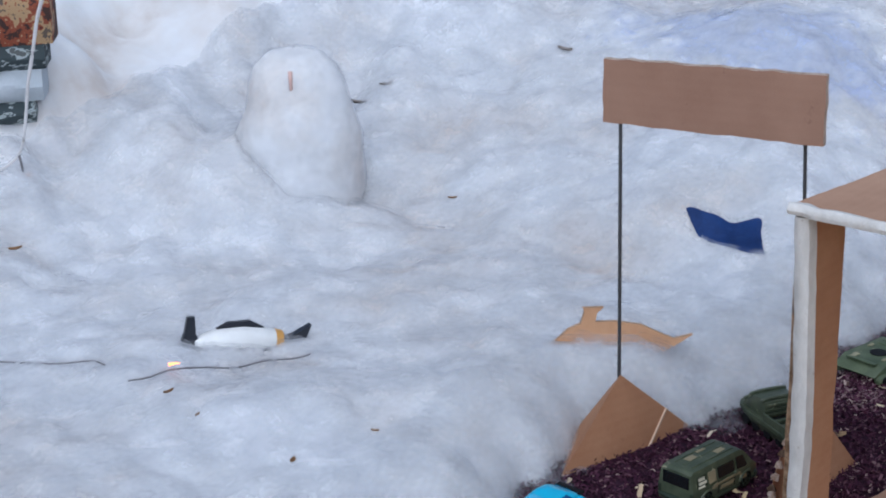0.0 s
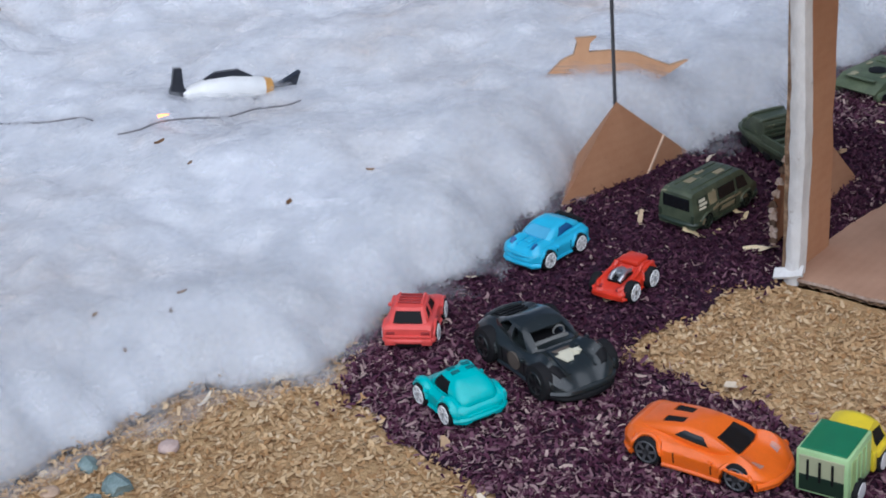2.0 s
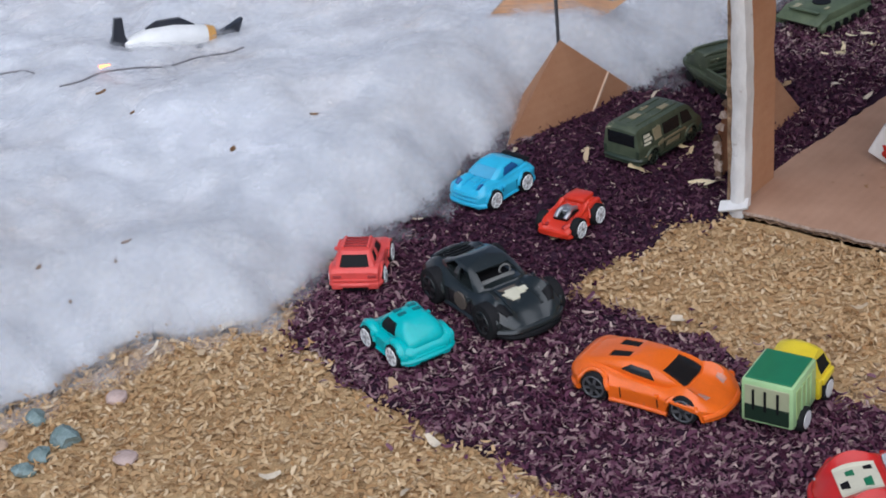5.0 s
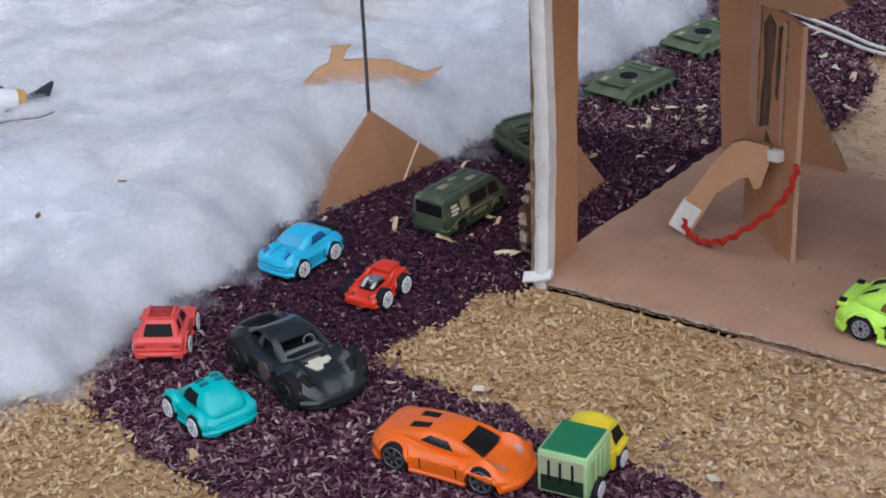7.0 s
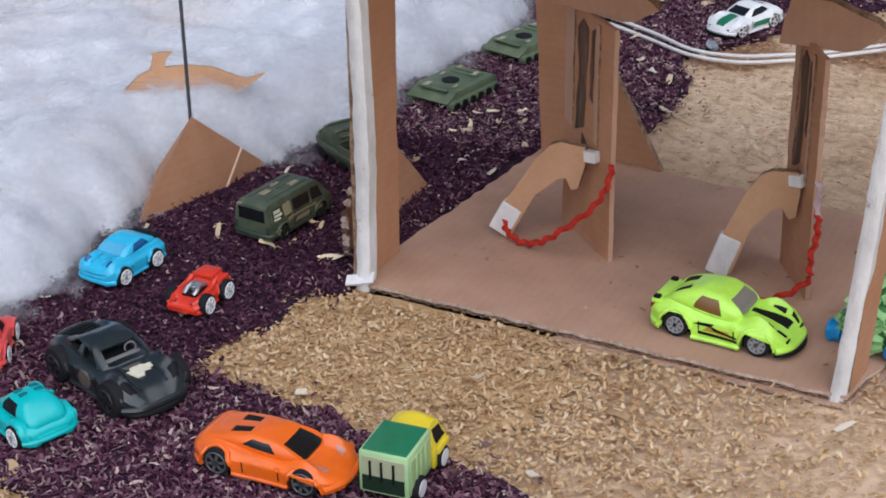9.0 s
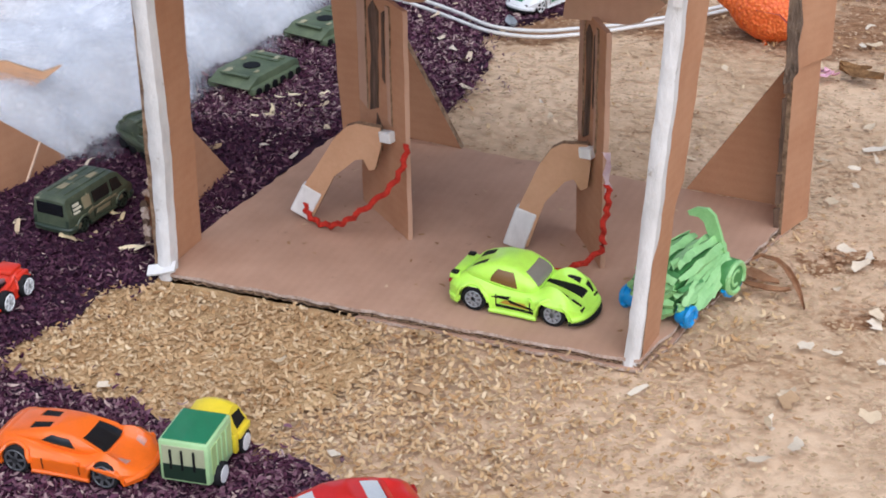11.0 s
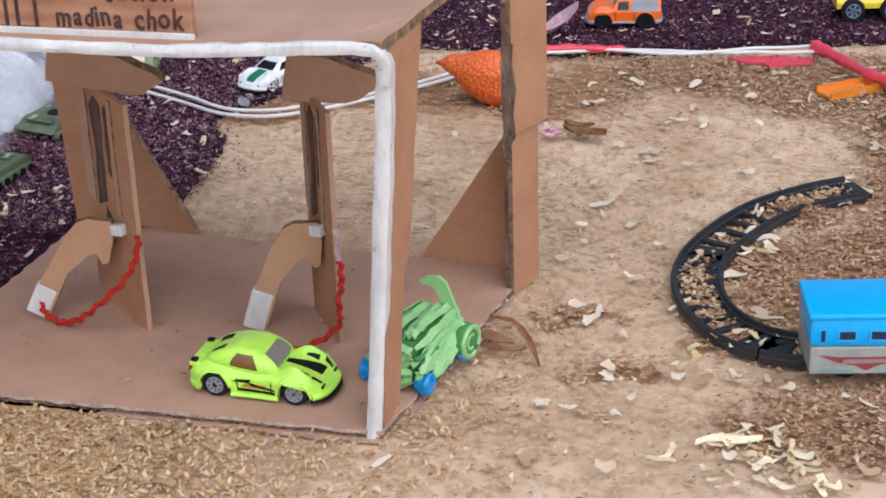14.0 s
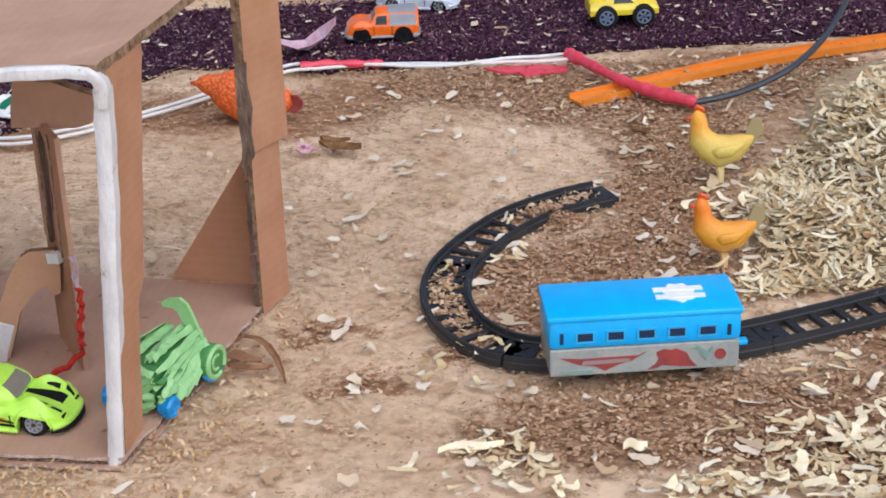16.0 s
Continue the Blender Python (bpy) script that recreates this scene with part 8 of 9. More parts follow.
def cable():
    t = thing("power_cable", pose(0, 0, 0), "white twin cable joined to black cable with red tape", "cable")
    a = [(-0.27, 0.372, 0.004), (-0.242, 0.363, 0.004), (-0.209, 0.347, 0.004), (-0.181, 0.333, 0.004), (-0.154, 0.335, 0.003), (-0.132, 0.347, 0.003), (-0.11, 0.365, 0.003), (-0.07, 0.405, 0.003), (-0.027, 0.462, 0.003), (-0.005, 0.47, 0.003), (0.015, 0.4735, 0.003), (0.035, 0.4745, 0.003), (0.055, 0.475, 0.003), (0.075, 0.476, 0.003), (0.095, 0.479, 0.003), (0.115, 0.483, 0.004), (0.135, 0.4865, 0.004), (0.154, 0.488, 0.005)]
    for k, mt in enumerate((CABLE_W, CABLE_W)):
        bm = bmesh.new()
        tube(bm, [(x, y + 0.0034 * (k - 0.5) * 2 * (1.0 if i < 8 else 1.15 * math.cos((i - 8) * 0.75)) + 0.001 * k, z + 0.0012 * k * abs(math.sin(i))) for i, (x, y, z) in enumerate(a)], 0.00115, 8)
        part("strand", bm, mt, t, smooth=True)
    bm = bmesh.new()
    tube(bm, [(-0.016, 0.468, 0.004), (0.0, 0.472, 0.0045), (0.02, 0.4745, 0.004), (0.036, 0.476, 0.004)], lambda f: 0.0028 - 0.0006 * f + 0.0005 * math.sin(f * 23), 8)
    part("red_wrap", bm, TAPE_RED, t, smooth=True)
    bm = bmesh.new()
    tube(bm, [(0.153, 0.49, 0.006), (0.162, 0.476, 0.007), (0.188, 0.439, 0.007), (0.21, 0.42, 0.006), (0.232, 0.405, 0.006)], lambda f: 0.0038 - 0.0004 * f + 0.0006 * math.sin(f * 9 + 1) + 0.0005 * math.sin(f * 41) + 0.0003 * math.sin(f * 67), 12)
    part("red_sleeve", bm, TAPE_RED, t, "red tape sleeve", smooth=True)
    bm = bmesh.new()
    tube(bm, [(0.23, 0.405, 0.006), (0.256, 0.417, 0.008), (0.285, 0.44, 0.014), (0.308, 0.47, 0.024), (0.325, 0.51, 0.036), (0.345, 0.57, 0.05), (0.37, 0.65, 0.06), (0.41, 0.78, 0.05), (0.45, 0.95, 0.0)], 0.002, 8)
    part("black_lead", bm, CABLE_K, t, smooth=True)
    for pts, mt in (([(0.1, 0.477), (0.112, 0.468), (0.122, 0.469), (0.127, 0.463), (0.136, 0.467), (0.152, 0.472), (0.153, 0.482), (0.13, 0.483)], TAPE_RED),):
        bm = bmesh.new()
        slab(bm, pts, 0.0005, 0.0016, 0.001, 3)
        part("tape_flap", bm, mt, t)


cable()


def track_strip():
    t = thing("orange_track_strip", pose(0, 0, 0), "long orange plastic toy track strip", "toy track")
    line = smooth_line([(0.161, 0.417), (0.2, 0.446), (0.257, 0.486), (0.311, 0.516), (0.4, 0.555), (0.52, 0.6)], 8)
    bm = bmesh.new()
    rows = []
    for i, p in enumerate(line):
        d = (line[min(i + 1, len(line) - 1)] - line[max(i - 1, 0)]).normalized()
        n = Vector((-d.y, d.x, 0))
        rows.append([bm.verts.new(p + n * u + Vector((0, 0, z))) for u, z in ((-0.0078, 0.0), (-0.0078, 0.0045), (-0.0066, 0.0045), (-0.0066, 0.0018), (0.0066, 0.0018), (0.0066, 0.0045), (0.0078, 0.0045), (0.0078, 0.0))])
    for a, b in zip(rows, rows[1:]):
        for k in range(8):
            bm.faces.new((a[k], b[k], b[(k + 1) % 8], a[(k + 1) % 8]))
    bm.faces.new(rows[0])
    bm.faces.new(rows[-1][::-1])
    bmesh.ops.recalc_face_normals(bm, faces=bm.faces[:])
    part("channel", bm, TRACK_ORANGE, t)
    for i in range(3, 30):
        p = line[i]
        d = (line[i + 1] - line[i - 1]).normalized()
        # raised bars in darker orange, standing for the slots' shade
        bm = bmesh.new()
        box(bm, (-0.0022, -0.0044, 0.0016), (0.0022, -0.001, 0.0022), 0.0, Matrix.Translation(p) @ Matrix.Rotation(math.atan2(d.y, d.x), 4, 'Z'))
        part("slot", bm, paint("slot shade", (0.25, 0.06, 0.01), 0.6), t)


track_strip()

# ---- wood shavings ----
PILE = [(0.25, 0.16), (0.262, 0.205), (0.254, 0.25), (0.258, 0.29), (0.28, 0.335), (0.311, 0.385), (0.343, 0.425), (0.41, 0.47), (0.6, 0.5), (0.6, 0.19), (0.42, 0.215), (0.345, 0.19), (0.3, 0.175)]


def pile_height(x, y):
    h = 0.26 * max(0.0, x - 0.262 - 0.06 * noise.noise(Vector((x * 20, y * 20, 1))))
    h *= max(0.0, min(1.0, (y - 0.15) / 0.08)) * max(0.0, min(1.0, (0.56 - y) / 0.2))
    return min(0.06, h)


def curls(name, x, y, z, rng, length, width, material, rows=7, bend=(0.1, 2.2), tilt=0.28):
    """Planed curls: strips bent along an arc, some twisted."""
    n = len(x)
    L, Wd = rng.uniform(length[0], length[1], n), rng.uniform(width[0], width[1], n)
    yaw, pit, rol = rng.uniform(0, math.tau, n), rng.normal(0, tilt, n), rng.normal(0, tilt * 1.4, n)
    arc, twist = bend[0] + (bend[1] - bend[0]) * rng.uniform(0, 1, n) ** 1.8, rng.normal(0, 0.4, n)
    bow = rng.normal(0, 0.1, n)
    V = np.zeros((n, rows * 2, 3))
    for i in range(rows):
        u = i / (rows - 1) - 0.5
        R = L / arc
        a, c = R * np.sin(u * arc), R * (1 - np.cos(u * arc))
        edge = Wd * (1 - 0.55 * abs(2 * u) ** 2 * rng.uniform(0.2, 1.0, n)) * 0.5 * rng.uniform(0.7, 1.2, n)
        for k, sgn in enumerate((-1, 1)):
            tw = twist * u * 2
            b1, c1 = sgn * edge * np.cos(tw) + bow * L * (4 * u * u - 0.5) + edge * 0.3 * np.sin(u * 9 + bow * 60), c + sgn * edge * np.sin(tw)
            b2, c2 = b1 * np.cos(rol) - c1 * np.sin(rol), b1 * np.sin(rol) + c1 * np.cos(rol)
            a3, c3 = a * np.cos(pit) + c2 * np.sin(pit), -a * np.sin(pit) + c2 * np.cos(pit)
            V[:, i * 2 + k, 0], V[:, i * 2 + k, 1], V[:, i * 2 + k, 2] = x + a3 * np.cos(yaw) - b2 * np.sin(yaw), y + a3 * np.sin(yaw) + b2 * np.cos(yaw), z + c3
    V[:, :, 2] += (np.maximum(0.0004, z) - V[:, :, 2].min(axis=1))[:, None]
    base = np.arange(n)[:, None] * rows * 2
    q = np.concatenate([base + np.array([[2 * i, 2 * i + 2, 2 * i + 3, 2 * i + 1]]) for i in range(rows - 1)])
    return raw_mesh(name, V.reshape(-1, 3), q, material)


def shavings():
    bm = bmesh.new()
    xs, ys = [0.23 + i * 0.01 for i in range(42)], [0.13 + i * 0.01 for i in range(46)]
    g = [[bm.verts.new((x, y, -0.006 + pile_height(x, y))) for x in xs] for y in ys]
    for j in range(len(ys) - 1):
        for i in range(len(xs) - 1):
            bm.faces.new((g[j][i], g[j][i + 1], g[j + 1][i + 1], g[j + 1][i]))
    core = new("shavings_core", mesh_of(bm, "shavings_core", surface("packed shavings", (0.36, 0.24, 0.12), (0.66, 0.5, 0.3), 150, 600, 0.95, bump=0.9, height=0.003), True))
    tagged(core, "packed base of the wood shavings heap", "wood shavings", kind="stuff")
    rng = np.random.default_rng(21)
    n = 30000
    x, y = rng.uniform(0.24, 0.62, n), rng.uniform(0.15, 0.56, n)
    k = inside(x, y, PILE)
    x, y = x[k], y[k]
    z = np.array([pile_height(a, b) for a, b in zip(x, y)]) - 0.004 + rng.exponential(0.002, len(x))
    me = curls("shavings_heap", x, y, np.maximum(z, 0.0004), rng, (0.005, 0.017), (0.001, 0.003), PALE_SHAVING, bend=(0.1, 1.8), tilt=0.22)
    tagged(new("shavings_heap", me), "heap of pale curled wood shavings", "wood shavings", kind="stuff")
    # loose drifts in front
    xs, ys, zs = [], [], []
    for cx, cy, sx, sy, c in ((0.148, 0.022, 0.01, 0.005, 16), (-0.2515, 0.1785, 0.006, 0.003, 7), (-0.2445, 0.195, 0.004, 0.004, 5), (-0.258, 0.04, 0.003, 0.008, 5), (-0.262, 0.022, 0.003, 0.005, 4), (-0.24, 0.05, 0.003, 0.006, 3), (-0.233, 0.018, 0.003, 0.004, 3), (0.16, 0.008, 0.009, 0.007, 24), (0.15, 0.0, 0.02, 0.01, 12), (0.288, 0.03, 0.024, 0.012, 110), (0.315, 0.07, 0.026, 0.016, 60), (0.24, -0.001, 0.012, 0.008, 60), (0.305, 0.0, 0.03, 0.016, 190), (0.335, 0.12, 0.025, 0.012, 25), (0.255, 0.2, 0.012, 0.03, 26), (0.245, 0.285, 0.01, 0.03, 26), (0.24, 0.4, 0.06, 0.05, 30), (-0.246, 0.2, 0.014, 0.012, 26), (-0.225, 0.27, 0.015, 0.02, 16), (-0.19, 0.5, 0.05, 0.03, 30)):
        xs.append(rng.normal(cx, sx, c)); ys.append(rng.normal(cy, sy, c)); zs.append(rng.exponential(0.001, c))
    x, y, z = np.concatenate(xs), np.concatenate(ys), np.concatenate(zs)
    big = rng.uniform(0, 1, len(x)) < 0.1
    me = curls("loose_shavings", x[~big], y[~big], z[~big], rng, (0.004, 0.013), (0.0011, 0.0033), PALE_SHAVING, bend=(0.05, 1.1), tilt=0.14)
    tagged(new("loose_shavings", me), "loose pale wood shavings on the sand", "wood shavings", kind="stuff")
    for a, b, c in zip(x[big], y[big], z[big]):
        one = np.array([0.0])
        me = curls("wood_shaving", one, one, one, rng, (0.009, 0.017), (0.003, 0.0055), CHIP_RANDOM, bend=(0.05, 1.1), tilt=0.12)
        ob = new("wood_shaving", me)
        ob.matrix_world = pose(a, b, c)
        tagged(ob, "broad pale curled wood shaving on the ground", "wood shaving", "loose shavings")
    # a long bent strip and a flat chip lying by themselves
    for (a, b), (c, d), w in (((0.1265, 0.0165), (0.152, 0.0235), 0.0042), ((0.199, 0.025), (0.2085, 0.0255), 0.006)):
        bm = bmesh.new()
        g = []
        for i in range(9):
            f = i / 8
            h = w * 0.5 * (0.55 + 0.45 * math.sin(math.pi * f)) * rng.uniform(0.8, 1.1)
            px, py = a + (c - a) * f, b + (d - b) * f + 0.0016 * math.sin(f * 7)
            g.append([bm.verts.new((px, py + s * h, 0.0014 + 0.0012 * math.sin(f * math.pi) + 0.0006 * s)) for s in (-1, 0, 1)])
        for r0, r1 in zip(g, g[1:]):
            for k in range(2):
                bm.faces.new((r0[k], r1[k], r1[k + 1], r0[k + 1]))
        bmesh.ops.recalc_face_normals(bm, faces=bm.faces[:])
        bmesh.ops.solidify(bm, geom=bm.faces[:], thickness=0.0006)
        single("wood_shaving", bm, CHIP_RANDOM, "bright flat wood shaving lying alone on the sand", "wood shaving", group="loose shavings", smooth=True)
    # earth and crumbs lying between the rails
    line = np.array([p[:2] for p in smooth_line(LINE)])
    n = 2600
    k = rng.integers(3, int(len(line) * 0.62), n)
    x, y = line[k, 0] + rng.normal(0, 0.0042, n), line[k, 1] + rng.normal(0, 0.0042, n)
    z = rng.exponential(0.0012, n) * np.clip(np.sin(k * 0.21) + 1.0, 0.1, 2)
    for sel, mt, lab in ((rng.uniform(0, 1, n) < 0.6, CLOD, "brown earth spilled between the rails"), (rng.uniform(0, 1, n) < 0.3, GRIT, "sandy crumbs between the rails")):
        me = flakes("track_dirt", x[sel], y[sel], np.minimum(z[sel], 0.0034), rng, (0.0014, 0.0045), (0.0008, 0.0022), 0.2, 0.3, mt)
        tagged(new("track_dirt", me), lab, "soil", kind="stuff")
    # earth heaped over the inner rail of the far stretch
    n = 1500
    x, y = rng.normal(0.1555, 0.0085, n), rng.normal(0.2475, 0.006, n)
    h = 0.0075 * np.exp(-((x - 0.1555) / 0.011) ** 2 - ((y - 0.2475) / 0.0075) ** 2)
    me = flakes("spilled_earth", x, y, h * rng.uniform(0.3, 1.0, n), rng, (0.0014, 0.004), (0.0008, 0.0022), 0.2, 0.3, CLOD)
    tagged(new("spilled_earth", me), "brown earth spilled over the toy track", "soil", kind="stuff")
    # bits fallen on the track
    n = 26
    k = rng.integers(0, 5, n)
    x = np.array([0.118, 0.143, 0.14, 0.146, 0.13])[k] + rng.normal(0, 0.008, n)
    y = np.array([0.177, 0.097, 0.199, 0.237, 0.085])[k] + rng.normal(0, 0.008, n)
    me = curls("track_chips", x, y, np.full(n, 0.0032), rng, (0.004, 0.01), (0.0016, 0.0042), SHAVING, 6, (0.05, 0.8), 0.15)
    tagged(new("track_chips", me), "pale chips caught on the toy track", "wood chips", kind="stuff")
    # pale flakes strewn over the far road
    x, y = rng.uniform(-0.3, 0.5, 1500), rng.uniform(0.28, 0.72, 1500)
    k = inside(x, y, ROAD)
    x, y = x[k][:230], y[k][:230]
    me = curls("road_chips", x, y, np.full(len(x), 0.0036), rng, (0.002, 0.009), (0.0012, 0.0034), CHIP, 6, (0.05, 0.8), 0.12)
    tagged(new("road_chips", me), "pale flakes strewn on the purple sawdust road", "wood chips", kind="stuff")
    # flat pale chips spread over the sand
    x, y = rng.uniform(0.02, 0.42, 700), rng.uniform(-0.05, 0.5, 700)
    k = ~inside(x, y, ROAD) & ~inside(x, y, PILE) & ((x > 0.05) | (y < -0.005) | (y > 0.17)) & (rng.uniform(0, 1, 700) < np.clip(0.25 + x * 1.8, 0, 0.9))
    x, y = x[k], y[k]
    me = curls("sand_chips", x, y, np.full(len(x), 0.0008), rng, (0.0025, 0.014), (0.0018, 0.006), CHIP, 6, (0.05, 0.8), 0.12)
    tagged(new("sand_chips", me), "flat pale wood chips on the sand", "wood chips", kind="stuff")


shavings()


# ---- things in the cotton ----
def over(x, y, dz=0.0):
    return Vector((x, y, cotton_height(x, y) + dz))


def toy_orca():
    t = thing("toy_orca", pose(0, 0, 0), "white toy orca with black fins half sunk in cotton", "toy orca")
    a, b = Vector((-0.541, -0.037, 0.03)), Vector((-0.511, 0.02, 0.0219))
    d = b - a
    m = Matrix.Translation(a) @ Matrix.Rotation(math.atan2(d.y, d.x), 4, 'Z') @ Matrix.Rotation(-math.atan2(d.z, math.hypot(d.x, d.y)), 4, 'Y')
    t.matrix_world = m
    L = d.length
    bm = bmesh.new()
    lathe(bm, [(0.012 * 0.4, 0, 0.0045, 0.002), (0.010, 0, 0.005, 0.0045), (0.018, 0, 0.0055, 0.0068), (0.03, 0, 0.0055, 0.0075), (L * 0.62, 0, 0.005, 0.007), (L * 0.74, 0, 0.0045, 0.0058)], 18)
    part("body", bm, WHITE, t, "white paper body", smooth=True)
    bm = bmesh.new()
    lathe(bm, [(L * 0.735, 0, 0.0045, 0.0061), (L * 0.8, 0, 0.0043, 0.0052), (L * 0.805, 0, 0.0043, 0.003)], 18)
    part("collar", bm, paint("tan band", (0.62, 0.32, 0.08), 0.5), t, smooth=True)
    K = paint("blue-black plastic", (0.01, 0.013, 0.022), 0.4)
    bm = bmesh.new()
    slab(bm, [(0.016, 0.0), (0.022, 0.0035), (0.034, 0.0042), (0.042, 0.0)], -0.0012, 0.0012, 0, 1, pose(0, 0, 0.0118, 90))
    part("dorsal_fin", bm, K, t)
    bm = bmesh.new()
    slab(bm, [(0.006, -0.002), (0.003, 0.004), (0.002, 0.013), (-0.002, 0.013), (-0.003, 0.004), (-0.006, -0.005), (-0.0045, -0.007), (0.001, 0.0)], -0.0014, 0.0014, 0, 1, pose(0.002, 0, 0.006, 90))
    part("tail", bm, K, t)
    bm = bmesh.new()
    slab(bm, [(L * 0.79, 0.0015), (L * 0.9, 0.004), (L * 1.04, 0.009), (L * 1.0, 0.001), (L * 0.9, -0.001), (L * 0.79, -0.001)], -0.002, 0.002, 0, 1, pose(0, 0, 0.0035, 90))
    part("head_tip", bm, K, t)
    bm = bmesh.new()
    slab(bm, [(L * 0.62, 0.0), (L * 0.68, 0.001), (L * 0.7, -0.004), (L * 0.65, -0.0045)], -0.0012, 0.0012, 0, 1, pose(0, -0.006, 0.0015, 90))
    part("side_fin", bm, K, t)


toy_orca()


def card_dolphin():
    """A cut-out lying on its belly edge, half buried."""
    a, b = Vector((-0.4, 0.072, 0.0285)), Vector((-0.338, 0.129, 0.0163))
    d = b - a
    L = math.hypot(d.x, d.y)
    out = [(0.0, 0.002), (0.004, 0.0), (0.012, 0.0045), (0.02, 0.0115), (0.0265, 0.0142), (0.0285, 0.0205), (0.0275, 0.0225), (0.0385, 0.0225), (0.035, 0.0195), (0.034, 0.0148), (0.045, 0.0148), (0.058, 0.0125), (0.068, 0.0075), (0.075, 0.0045), (0.0845, 0.0065), (0.0745, 0.0005), (0.066, -0.004), (0.03, -0.008), (0.012, -0.003)]
    k = L / 0.0845
    bm = bmesh.new()
    slab(bm, [(x * k, z * k) for x, z in out], -0.0018, 0.0018, 0, 5, Matrix.Translation(a + Vector((0, 0, 0.0005))) @ Matrix.Rotation(math.atan2(d.y, d.x), 4, 'Z') @ Matrix.Rotation(radians(82), 4, 'X'))
    single("cardboard_dolphin", bm, [cardboard("light cardboard", (0.48, 0.25, 0.13), (0.6, 0.35, 0.2)), cardboard("cut card edge", (0.4, 0.24, 0.14), (0.5, 0.32, 0.2))], "light brown cardboard dolphin cut-out half sunk in cotton", "cut-out")


card_dolphin()


def snowman():
    base = Vector((-0.664, 0.178, 0.046))
    fuzz = fuzz_material(0.24, 5, 0.3)
    bm = bmesh.new()
    prof = [(0.0, -0.02), (0.036, -0.018), (0.037, -0.006), (0.0375, 0.016), (0.0375, 0.034), (0.0335, 0.048), (0.0305, 0.058), (0.028, 0.068), (0.0235, 0.079), (0.015, 0.0875), (0.0, 0.091)]
    for layer, grow in ((0, 0.0), (2, 0.0012)):
        rings = []
        n = 44
        for i in range(len(prof) * 4 - 3):
            f = i / 4
            k = min(int(f), len(prof) - 2)
            t = f - k
            r = prof[k][0] + (prof[k + 1][0] - prof[k][0]) * t
            z = prof[k][1] + (prof[k + 1][1] - prof[k][1]) * t
            ring = []
            for j in range(n):
                a = math.tau * j / n
                q = Vector((math.cos(a), math.sin(a), z * 22))
                w = 1 + 0.08 * noise.noise(q * 1.3) + 0.03 * noise.noise(q * 3.1)
                ring.append(bm.verts.new((math.cos(a) * (r * 1.07 * w + grow * (r > 0.001)), math.sin(a) * (r * 1.07 * w + grow * (r > 0.001)) - 0.03 * z, z * (1 + grow * 8) + 0.002 * noise.noise(q))))
            rings.append(ring)
        for p, q in zip(rings, rings[1:]):
            for j in range(n):
                f = bm.faces.new((p[j], p[(j + 1) % n], q[(j + 1) % n], q[j]))
                f.material_index = layer
    # slumped tuft at the foot
    s0 = len(bm.verts)
    bmesh.ops.create_icosphere(bm, subdivisions=4, radius=1.0)
    bm.verts.ensure_lookup_table()
    for v in bm.verts[s0:]:
        q = v.co.normalized()
        w = 1 + 0.25 * noise.noise(q * 2.4) + 0.08 * noise.noise(q * 7)
        v.co = Vector((-0.03 + q.x * 0.034 * w, -0.014 + q.y * 0.03 * w, 0.004 + q.z * 0.017 * w))
    for f in bm.faces:
        f.smooth = True
    e = Vector((0.112, -0.597, 0)) - Vector((base.x, base.y, 0))
    e.normalize()
    s0 = len(bm.faces)
    c = Vector((0.0, -0.0022, 0.0755)) + e * 0.0268 + Vector((-e.y, e.x, 0)) * -0.003
    tube(bm, [c + e * 0.001 + Vector((0, 0, 0.0055)), c + e * 0.003, c + e * 0.002 + Vector((0, 0, -0.006))], lambda f: 0.0015 - 0.0006 * f, 8)
    bm.faces.ensure_lookup_table()
    for f in bm.faces[s0:]:
        f.material_index = 1
    single("cotton_snowman", bm, [COTTON, paint("faded pink-orange stub", (0.68, 0.46, 0.41), 0.95, coat=0.0), fuzz], "cotton wool snowman with a faded orange nose", "snowman", Matrix.Translation(base))


snowman()


